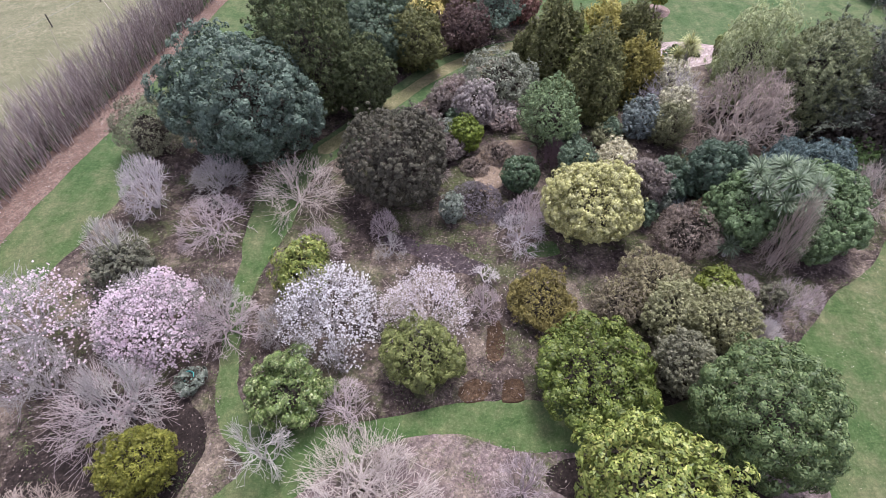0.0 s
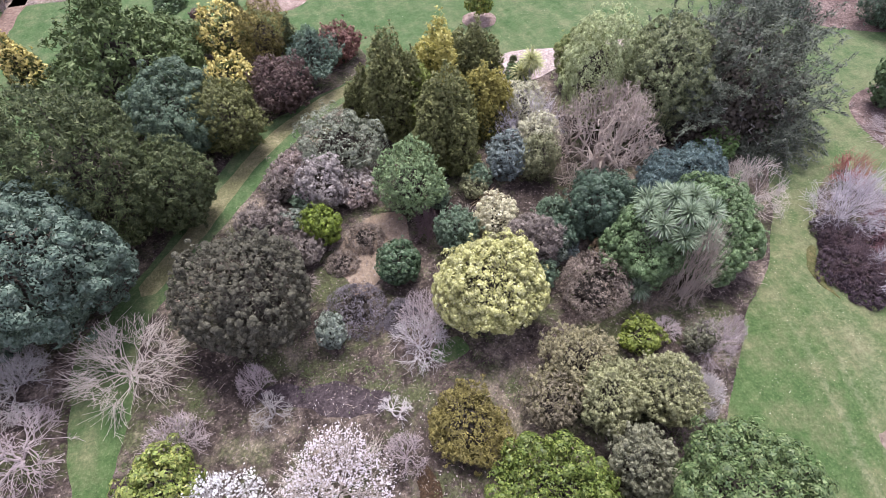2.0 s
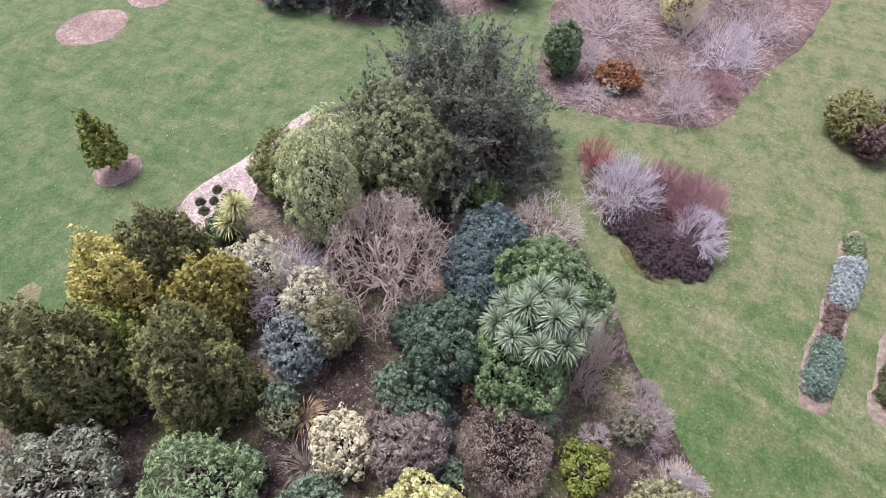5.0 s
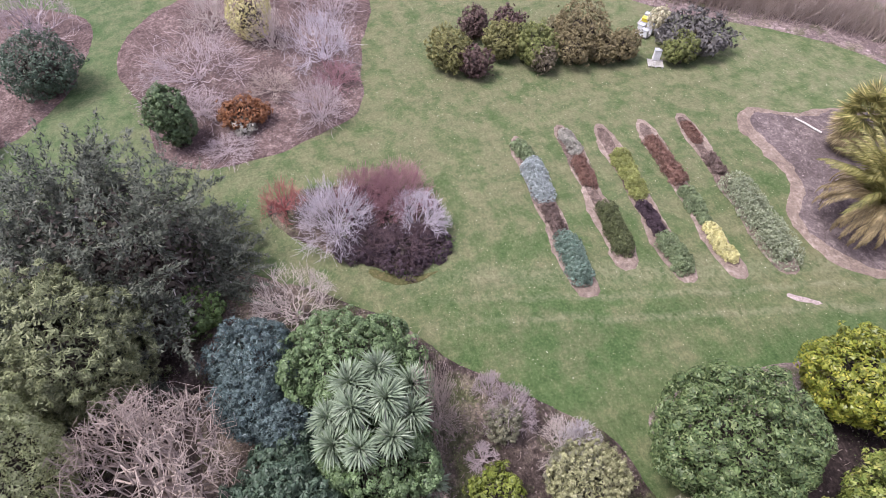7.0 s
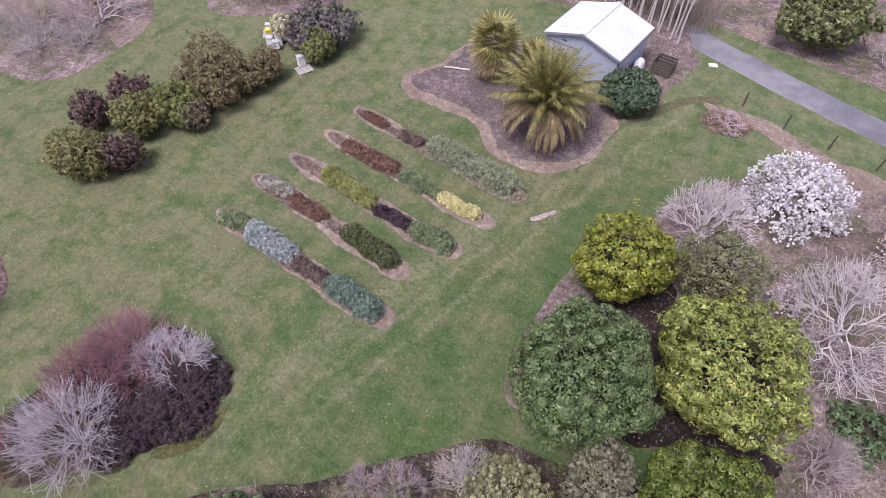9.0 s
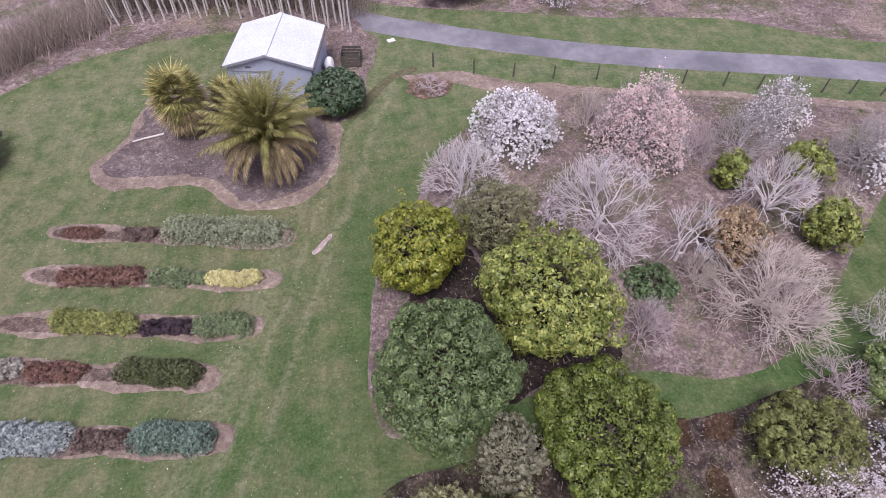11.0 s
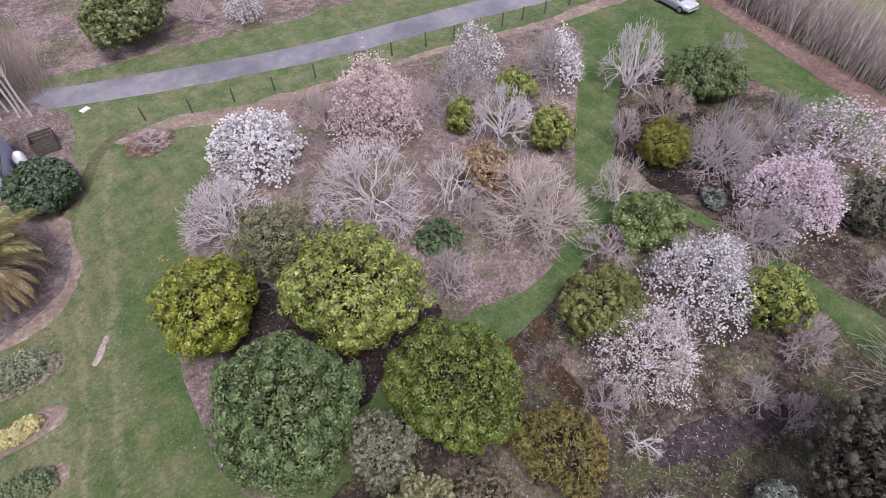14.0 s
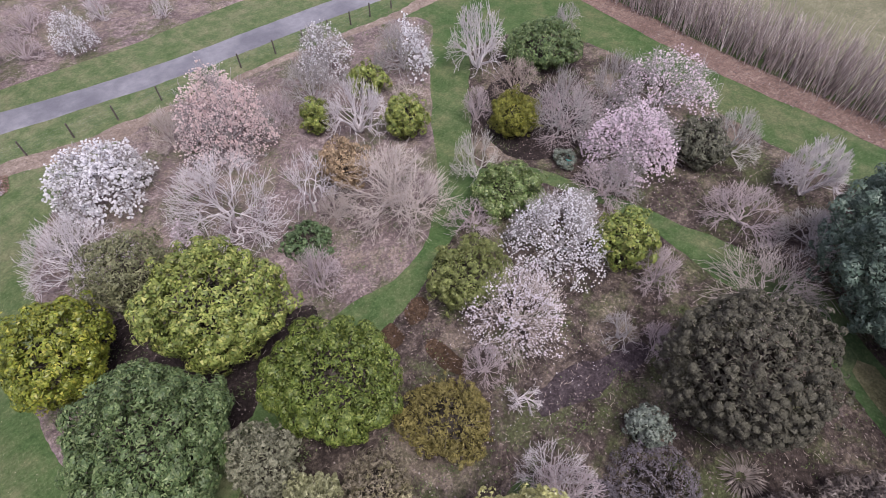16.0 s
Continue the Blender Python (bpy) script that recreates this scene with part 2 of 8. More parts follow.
ROW_MULCH = mulch_mat("row_mulch", (0.075, 0.056, 0.050), (0.150, 0.116, 0.104), (0.260, 0.214, 0.195))
FAR_MULCH = mulch_mat("pinkish_litter", (0.070, 0.048, 0.048), (0.145, 0.106, 0.104), (0.250, 0.200, 0.197))
DRY_RIM = mulch_mat("dry_rim", (0.150, 0.118, 0.102), (0.240, 0.195, 0.172), (0.350, 0.300, 0.268), False, 0.5)
DIRT = mulch_mat("dry_dirt", (0.160, 0.120, 0.095), (0.230, 0.180, 0.145), (0.310, 0.255, 0.215), False, 0.5)
ROAD = road_mat()
PADDOCK = mulch_mat("paddock_grass", (0.120, 0.128, 0.080), (0.180, 0.176, 0.120), (0.250, 0.232, 0.175), False, 0.5)
BARK = {
    "pale": plain("pale_bark", (0.455, 0.408, 0.412), (0.640, 0.588, 0.594)),
    "white": plain("whitish_bark", (0.39, 0.36, 0.335), (0.56, 0.525, 0.49)),
    "grey": plain("grey_bark", (0.280, 0.252, 0.246), (0.437, 0.403, 0.394)),
    "pinkgrey": plain("pinkish_bark", (0.350, 0.280, 0.286), (0.510, 0.430, 0.438)),
    "tan": plain("tan_bark", (0.390, 0.326, 0.298), (0.570, 0.496, 0.458)),
    "brown": plain("reddish_brown_bark", (0.300, 0.236, 0.204), (0.450, 0.372, 0.330)),
    "lavender": plain("lavender_bark", (0.405, 0.362, 0.395), (0.590, 0.535, 0.580)),
    "maroon": plain("maroon_bark", (0.23, 0.110, 0.125), (0.36, 0.205, 0.225)),
    "red": plain("red_bark", (0.30, 0.085, 0.085), (0.42, 0.17, 0.16)),
    "darkred": plain("dark_red_bark", (0.085, 0.055, 0.06), (0.16, 0.105, 0.115)),
    "trunk": plain("dark_trunk_bark", (0.075, 0.058, 0.048), (0.14, 0.112, 0.095)),
}
# style: leaf length, leaf width, cover, lobe size, three tones, upward droop, gloss
STYLE = {
    "gold": (0.15, 0.10, 1.5, 0.37, (0.069, 0.093, 0.014), (0.171, 0.191, 0.029), (0.326, 0.289, 0.051), 0.4),
    "yellowgreen": (0.17, 0.10, 1.3, 0.37, (0.070, 0.105, 0.024), (0.195, 0.225, 0.055), (0.360, 0.340, 0.110), 0.45),
    "darkleaf": (0.13, 0.07, 1.6, 0.37, (0.036, 0.065, 0.025), (0.096, 0.135, 0.050), (0.208, 0.244, 0.112), 0.5),
    "green": (0.12, 0.075, 1.7, 0.37, (0.038, 0.063, 0.011), (0.107, 0.138, 0.028), (0.223, 0.243, 0.067), 0.5),
    "green2": (0.15, 0.09, 1.6, 0.30, (0.038, 0.070, 0.030), (0.088, 0.130, 0.058), (0.14, 0.18, 0.09), 0.5),
    "olive": (0.13, 0.06, 0.8, 0.30, (0.085, 0.090, 0.045), (0.160, 0.160, 0.085), (0.22, 0.21, 0.13), 0.6),
    "olivegreen": (0.14, 0.06, 1.4, 0.26, (0.070, 0.088, 0.024), (0.155, 0.170, 0.055), (0.22, 0.23, 0.09), 0.6),
    "deepgreen": (0.13, 0.08, 1.8, 0.24, (0.026, 0.050, 0.026), (0.062, 0.098, 0.050), (0.11, 0.14, 0.08), 0.4),
    "copper": (0.15, 0.09, 1.2, 0.28, (0.150, 0.104, 0.062), (0.300, 0.212, 0.130), (0.430, 0.330, 0.215), 0.6),
    "goldconifer": (0.10, 0.04, 1.7, 0.24, (0.075, 0.080, 0.012), (0.165, 0.165, 0.028), (0.250, 0.235, 0.050), 0.6),
    "greybrown": (0.16, 0.05, 1.1, 0.26, (0.104, 0.084, 0.074), (0.180, 0.147, 0.133), (0.247, 0.209, 0.190), 0.8),
    "deadgreen": (0.14, 0.07, 1.2, 0.28, (0.060, 0.062, 0.042), (0.110, 0.110, 0.078), (0.16, 0.15, 0.11), 0.7),
    "greygreen": (0.14, 0.07, 1.3, 0.28, (0.085, 0.105, 0.085), (0.170, 0.190, 0.155), (0.27, 0.29, 0.25), 0.6),
    "greygreen2": (0.105, 0.034, 1.7, 0.22, (0.098, 0.098, 0.064), (0.174, 0.170, 0.113), (0.249, 0.235, 0.166), 0.7),
    "camellia": (0.12, 0.075, 1.6, 0.37, (0.045, 0.080, 0.026), (0.130, 0.175, 0.055), (0.36, 0.38, 0.20), 0.35),
    "darkolive": (0.115, 0.042, 1.9, 0.145, (0.038, 0.036, 0.025), (0.083, 0.077, 0.055), (0.142, 0.128, 0.097), 0.75),
    "goldbrown": (0.11, 0.04, 1.8, 0.22, (0.084, 0.070, 0.019), (0.164, 0.136, 0.044), (0.232, 0.192, 0.072), 0.7),
    "bluetop": (0.13, 0.07, 1.7, 0.30, (0.038, 0.064, 0.046), (0.094, 0.130, 0.098), (0.175, 0.212, 0.168), 0.6),
    "bluegreen": (0.13, 0.07, 1.7, 0.30, (0.032, 0.058, 0.037), (0.081, 0.115, 0.075), (0.151, 0.180, 0.120), 0.6),
    "variegated": (0.12, 0.08, 1.9, 0.22, (0.175, 0.172, 0.060), (0.380, 0.365, 0.150), (0.60, 0.58, 0.36), 0.45),
    "brownheath": (0.1, 0.03, 1.8, 0.22, (0.105, 0.080, 0.066), (0.190, 0.150, 0.128), (0.260, 0.210, 0.185), 0.9),
    "purpleheath": (0.09, 0.03, 1.9, 0.22, (0.082, 0.069, 0.078), (0.136, 0.117, 0.131), (0.187, 0.165, 0.181), 0.9),
    "lime": (0.14, 0.07, 1.6, 0.26, (0.060, 0.090, 0.012), (0.135, 0.175, 0.024), (0.210, 0.250, 0.050), 0.5),
    "midgreen": (0.14, 0.055, 1.5, 0.26, (0.060, 0.095, 0.060), (0.125, 0.170, 0.110), (0.19, 0.23, 0.16), 0.6),
    "cream": (0.13, 0.08, 1.4, 0.26, (0.230, 0.205, 0.125), (0.480, 0.440, 0.300), (0.64, 0.60, 0.46), 0.6),
    "conegreen": (0.13, 0.045, 1.8, 0.20, (0.080, 0.122, 0.055), (0.175, 0.238, 0.115), (0.245, 0.300, 0.155), 0.6),
    "greyrhodo": (0.13, 0.055, 1.5, 0.26, (0.100, 0.112, 0.078), (0.178, 0.188, 0.140), (0.27, 0.275, 0.22), 0.5),
    "paleflower": (0.12, 0.05, 1.3, 0.26, (0.160, 0.135, 0.128), (0.265, 0.228, 0.220), (0.40, 0.35, 0.345), 0.7),
    "pinkbrown": (0.14, 0.05, 1.1, 0.26, (0.150, 0.112, 0.100), (0.245, 0.190, 0.175), (0.32, 0.26, 0.25), 0.8),
    "bluegrey": (0.13, 0.06, 1.6, 0.24, (0.068, 0.086, 0.083), (0.132, 0.156, 0.150), (0.200, 0.224, 0.220), 0.6),
    "oliveconifer": (0.20, 0.055, 1.7, 0.24, (0.051, 0.057, 0.019), (0.126, 0.131, 0.046), (0.208, 0.198, 0.081), 0.6),
    "mustard": (0.16, 0.06, 1.6, 0.26, (0.075, 0.071, 0.014), (0.175, 0.156, 0.035), (0.275, 0.239, 0.064), 0.6),
    "silverleaf": (0.10, 0.04, 1.2, 0.26, (0.277, 0.264, 0.183), (0.416, 0.393, 0.283), (0.527, 0.504, 0.353), 0.7),
    "palegreen": (0.105, 0.04, 1.8, 0.27, (0.168, 0.196, 0.091), (0.342, 0.375, 0.188), (0.419, 0.438, 0.262), 0.6),
    "greyolive": (0.15, 0.045, 1.8, 0.20, (0.088, 0.102, 0.049), (0.183, 0.202, 0.104), (0.305, 0.317, 0.183), 0.6),
    "darkgreytree": (0.15, 0.05, 1.4, 0.22, (0.030, 0.038, 0.026), (0.086, 0.097, 0.071), (0.132, 0.130, 0.103), 0.55),
    "blueconifer": (0.15, 0.05, 1.7, 0.24, (0.040, 0.064, 0.062), (0.098, 0.138, 0.136), (0.200, 0.245, 0.245), 0.6),
    "leafgreen": (0.16, 0.08, 1.5, 0.28, (0.055, 0.105, 0.028), (0.130, 0.200, 0.065), (0.20, 0.27, 0.10), 0.45),
    "leafgreen2": (0.13, 0.06, 1.7, 0.28, (0.060, 0.082, 0.012), (0.140, 0.165, 0.030), (0.20, 0.22, 0.06), 0.5),
    "ivygreen": (0.11, 0.062, 1.7, 0.24, (0.050, 0.085, 0.034), (0.112, 0.165, 0.072), (0.200, 0.260, 0.140), 0.45),
    "tealgreen": (0.10, 0.055, 1.7, 0.28, (0.026, 0.047, 0.030), (0.061, 0.093, 0.061), (0.109, 0.146, 0.101), 0.45),
    "heathbrown": (0.105, 0.034, 1.7, 0.22, (0.133, 0.116, 0.064), (0.244, 0.215, 0.125), (0.348, 0.315, 0.215), 0.8),
    "heathdark": (0.105, 0.034, 1.7, 0.22, (0.085, 0.069, 0.046), (0.167, 0.139, 0.095), (0.245, 0.207, 0.156), 0.8),
    "heathgreen": (0.105, 0.034, 1.7, 0.22, (0.129, 0.134, 0.063), (0.258, 0.254, 0.133), (0.374, 0.356, 0.228), 0.7),
    "heathrust": (0.12, 0.040, 1.7, 0.22, (0.090, 0.075, 0.037), (0.182, 0.150, 0.078), (0.270, 0.225, 0.129), 0.7),
    "heathgold": (0.14, 0.045, 1.7, 0.22, (0.097, 0.095, 0.033), (0.180, 0.175, 0.067), (0.249, 0.233, 0.102), 0.7),
    "cypress": (0.15, 0.05, 1.8, 0.20, (0.028, 0.042, 0.016), (0.083, 0.101, 0.041), (0.163, 0.173, 0.082), 0.6),
    "cypress2": (0.24, 0.06, 1.6, 0.20, (0.042, 0.066, 0.022), (0.105, 0.140, 0.050), (0.17, 0.20, 0.09), 0.6),
    "goldtip": (0.14, 0.06, 1.6, 0.24, (0.110, 0.098, 0.018), (0.300, 0.250, 0.062), (0.52, 0.43, 0.16), 0.55),
    "goldspire": (0.15, 0.06, 1.7, 0.24, (0.109, 0.109, 0.015), (0.245, 0.218, 0.041), (0.394, 0.347, 0.102), 0.55),
    "purpleleaf": (0.14, 0.06, 1.4, 0.26, (0.057, 0.035, 0.031), (0.108, 0.068, 0.061), (0.152, 0.101, 0.088), 0.6),
    "pine": (0.18, 0.04, 1.3, 0.26, (0.040, 0.064, 0.044), (0.095, 0.135, 0.100), (0.15, 0.20, 0.16), 0.6),
    "redleaf": (0.13, 0.06, 1.4, 0.26, (0.095, 0.036, 0.030), (0.170, 0.078, 0.066), (0.24, 0.14, 0.12), 0.6),
    "darkredleaf": (0.13, 0.06, 1.4, 0.26, (0.066, 0.036, 0.030), (0.120, 0.074, 0.064), (0.17, 0.12, 0.10), 0.6),
    "specimen": (0.16, 0.09, 1.5, 0.28, (0.060, 0.085, 0.016), (0.150, 0.185, 0.035), (0.28, 0.22, 0.05), 0.5),
    "farpine": (0.22, 0.07, 1.4, 0.22, (0.050, 0.068, 0.049), (0.120, 0.148, 0.112), (0.215, 0.235, 0.190), 0.6),
    "farolive": (0.20, 0.10, 1.4, 0.24, (0.060, 0.078, 0.026), (0.135, 0.155, 0.058), (0.20, 0.21, 0.10), 0.5),
    "orangeleaf": (0.14, 0.07, 1.3, 0.26, (0.111, 0.045, 0.022), (0.196, 0.084, 0.038), (0.272, 0.128, 0.054), 0.6),
    "maroonheath": (0.13, 0.04, 1.5, 0.22, (0.036, 0.023, 0.029), (0.069, 0.047, 0.058), (0.096, 0.068, 0.086), 0.9),
    "purplegreen": (0.15, 0.07, 1.4, 0.26, (0.058, 0.054, 0.050), (0.120, 0.112, 0.106), (0.18, 0.17, 0.16), 0.6),
    "greenhebe": (0.075, 0.04, 1.9, 0.26, (0.075, 0.105, 0.048), (0.160, 0.200, 0.105), (0.23, 0.27, 0.16), 0.6),
    "silverhebe": (0.075, 0.04, 1.9, 0.24, (0.175, 0.205, 0.200), (0.320, 0.355, 0.350), (0.450, 0.480, 0.490), 0.6),
    "tealhebe": (0.075, 0.04, 1.9, 0.24, (0.060, 0.106, 0.080), (0.142, 0.200, 0.158), (0.235, 0.290, 0.240), 0.6),
    "brownhebe": (0.08, 0.03, 1.4, 0.26, (0.085, 0.058, 0.050), (0.150, 0.108, 0.094), (0.20, 0.15, 0.14), 0.8),
    "redhebe": (0.08, 0.03, 1.5, 0.26, (0.110, 0.058, 0.044), (0.185, 0.105, 0.082), (0.25, 0.16, 0.13), 0.8),
    "palehebe": (0.075, 0.04, 1.6, 0.26, (0.210, 0.200, 0.165), (0.320, 0.305, 0.265), (0.40, 0.38, 0.34), 0.8),
    "darkhebe": (0.075, 0.04, 2.0, 0.26, (0.038, 0.048, 0.018), (0.085, 0.098, 0.042), (0.13, 0.14, 0.07), 0.6),
    "yellowhebe": (0.075, 0.04, 1.9, 0.26, (0.320, 0.300, 0.120), (0.520, 0.480, 0.230), (0.620, 0.580, 0.350), 0.6),
    "limehebe": (0.075, 0.04, 1.9, 0.26, (0.120, 0.140, 0.035), (0.230, 0.245, 0.080), (0.30, 0.31, 0.13), 0.6),
    "greyhebe": (0.075, 0.04, 1.8, 0.24, (0.125, 0.150, 0.088), (0.245, 0.270, 0.175), (0.35, 0.37, 0.27), 0.6),
}

TIPPED = ("goldtip", "goldspire", "mustard")
LEAF = {k: leaf_mat("leaves_" + k, v[4], v[5], v[6], v[7]) for k, v in STYLE.items()}


# young golden growth at the ends of the sprays of some conifers; their older leaves are green
TIP = {k: leaf_mat("tips_" + k, STYLE[k][5], STYLE[k][6], STYLE[k][6], STYLE[k][7]) for k in TIPPED}
OLD = {"goldtip": (0.080, 0.092, 0.026), "goldspire": (0.100, 0.115, 0.026), "mustard": (0.078, 0.084, 0.022)}
LEAF.update({k: leaf_mat("leaves_" + k, tuple(v * 0.6 for v in OLD[k]), OLD[k], STYLE[k][5], STYLE[k][7]) for k in TIPPED})


def petal_mat(name, a, b_, c):
    return leaf_mat("petals_" + name, a, b_, c, 0.5, 0.35)


PETAL = {
    "white": petal_mat("white", (0.72, 0.70, 0.71), (0.84, 0.82, 0.84), (0.87, 0.84, 0.85)),
    "cream": petal_mat("cream", (0.62, 0.47, 0.46), (0.79, 0.66, 0.64), (0.84, 0.77, 0.74)),
    "pink": petal_mat("pink", (0.72, 0.57, 0.645), (0.84, 0.735, 0.79), (0.88, 0.81, 0.845)),
    "palepink": petal_mat("palepink", (0.68, 0.61, 0.65), (0.79, 0.74, 0.78), (0.83, 0.80, 0.82)),
}
# flower: petals, size, blooms a square metre of crown
BLOOM = {"white_big": ("white", 0.20, 46), "white": ("white", 0.122, 46), "white_thin": ("white", 0.15, 24), "white_side": ("white", 0.19, 30), "cream": ("cream", 0.155, 54), "pink": ("pink", 0.145, 62),
         "pink_thin": ("pink", 0.16, 15), "palepink": ("palepink", 0.100, 46)}


# ---- mesh helpers ----
def mesh_from(name, verts, faces, mat, smooth=False):
    """A mesh from vertex rows and face rows that all have the same number of corners (numpy arrays)."""
    me = bpy.data.meshes.new(name)
    verts, faces = np.asarray(verts, np.float32), np.asarray(faces, np.int32)
    k = faces.shape[1]
    me.vertices.add(len(verts))
    me.vertices.foreach_set("co", verts.ravel())
    me.loops.add(faces.size)
    me.loops.foreach_set("vertex_index", faces.ravel())
    me.polygons.add(len(faces))
    me.polygons.foreach_set("loop_start", np.arange(0, faces.size, k, dtype=np.int32))
    me.polygons.foreach_set("use_smooth", np.full(len(faces), smooth))
    me.materials.append(mat)
    me.update(calc_edges=True)
    return me


def part_mesh(name, me, parent, label="", kind=""):
    ob = new(name, me)
    ob.parent = parent
    return tagged(ob, label, "", "", kind)


def part(name, bm, mat, parent, label=""):
    me = bpy.data.meshes.new(name)
    bm.to_mesh(me)
    bm.free()
    me.materials.append(mat)
    return part_mesh(name, me, parent, label)


def thing(name, x, y, z, label, category, group="", turn=0.0):
    ob = new(name)
    ob.empty_display_size = 0.2
    ob.matrix_basis = pose(x, y, z, 0, 0, turn)
    return tagged(ob, label, category, group)


def unit(v):
    return v / np.maximum(np.linalg.norm(v, axis=1, keepdims=True), 1e-9)


def leaf_quads(c, d, n, length, width):
    """Diamond leaves, folded a little along the midrib."""
    d = unit(d)
    s = unit(np.cross(d, n))
    n = np.cross(s, d)
    length, width = np.asarray(length).reshape(-1, 1), np.asarray(width).reshape(-1, 1)
    v = np.stack([c - d * length / 2, c + s * width / 2 - d * length * 0.08 + n * width * 0.12, c + d * length / 2,
                  c - s * width / 2 - d * length * 0.08 + n * width * 0.12], 1).reshape(-1, 3)
    return v, np.arange(len(v)).reshape(-1, 4)


def leaf_tris(c, d, n, length, width):
    """Needles and small leaves: one slim triangle each."""
    d = unit(d)
    s = unit(np.cross(d, n))
    length, width = np.asarray(length).reshape(-1, 1), np.asarray(width).reshape(-1, 1)
    v = np.stack([c - d * length / 2 - s * width / 2, c - d * length / 2 + s * width / 2, c + d * length / 2], 1).reshape(-1, 3)
    return v, np.arange(len(v)).reshape(-1, 3)


def tubes(p0, p1, r0, r1, sides=3):
    d = unit(p1 - p0)
    ref = np.where(np.abs(d[:, 2:3]) < 0.9, [[0, 0, 1.0]], [[1.0, 0, 0]])
    a = unit(np.cross(d, ref))
    b = np.cross(d, a)
    ang = np.arange(sides) * 2 * np.pi / sides
    ring = np.cos(ang)[None, :, None] * a[:, None] + np.sin(ang)[None, :, None] * b[:, None]
    v = np.concatenate([p0[:, None] + ring * r0[:, None, None], p1[:, None] + ring * r1[:, None, None]], 1)
    base = (np.arange(len(p0)) * 2 * sides)[:, None, None]
    k = np.arange(sides)
    f = np.stack([k, (k + 1) % sides, (k + 1) % sides + sides, k + sides], 1)[None]
    return v.reshape(-1, 3), (base + f).reshape(-1, 4)


def join_parts(*pairs):
    vs, fs, n = [], [], 0
    for v, f in pairs:
        vs.append(v)
        fs.append(f + n)
        n += len(v)
    return np.concatenate(vs), np.concatenate(fs)


def profile(shape, s):
    if shape == "cone":
        return np.clip(1.15 * (1 - s) ** 0.75, 0, 1) * np.clip(s * 6 + 0.55, 0, 1)
    if shape == "column":
        return np.clip(1 - s ** 2.6, 0, 1) ** 0.6 * np.clip(s * 4 + 0.6, 0, 1)
    if shape == "pencil":
        return np.clip(1 - s, 0, 1) ** 0.55 * np.clip(s * 6 + 0.5, 0, 1)
    if shape == "dome":
        return np.sqrt(np.clip(1 - s * s, 0, 1))
    return np.sqrt(np.clip(1 - (2 * s - 1) ** 2, 0, 1)) * 0.97 + 0.03


SMOOTH = ("greenhebe", "silverhebe", "tealhebe", "darkhebe", "yellowhebe", "limehebe", "greyhebe", "brownheath", "purpleheath", "deepgreen")
PLUME = ("cypress2", "oliveconifer", "mustard", "goldtip", "goldspire", "conegreen", "pine", "heathgreen", "heathgold",
         "heathbrown", "heathdark", "greygreen2", "midgreen", "palegreen", "purpleleaf", "redleaf")


def crown_points(shape, r, h, s, a):
    """Points on the plain outline of a crown, and the way out of it at each."""
    pr = profile(shape, s)
    p = np.stack([np.cos(a) * pr * r, np.sin(a) * pr * r, s * h], 1)
    if shape in ("cone", "pencil"):
        n = np.stack([np.cos(a), np.sin(a), np.full(len(a), 0.75 * r / h) + (s > 0.93) * 1.5], 1)
    elif shape == "column":
        n = np.stack([np.cos(a) * pr, np.sin(a) * pr, 0.15 + 1.6 * s ** 4], 1)
    elif shape == "dome":
        n = np.stack([p[:, 0] / r ** 2, p[:, 1] / r ** 2, p[:, 2] / h ** 2 + 0.15 / h], 1)
    else:
        n = np.stack([p[:, 0] / r ** 2, p[:, 1] / r ** 2, (p[:, 2] - h / 2) * 4 / h ** 2 + 0.25 / h], 1)
    return p, unit(n)


def spread_s(shape, r, h, u):
    """Heights for shares u of the outline's area."""
    s = np.linspace(0, 1, 160)
    pr = profile(shape, s) * r
    strip = (pr[1:] + pr[:-1]) / 2 * np.hypot(np.diff(pr), np.diff(s) * h)
    if shape in ("column", "dome"):
        strip[-1] += 0.5 * pr[-1] ** 2
    return np.interp(u, np.r_[0, np.cumsum(strip)] / strip.sum(), s)


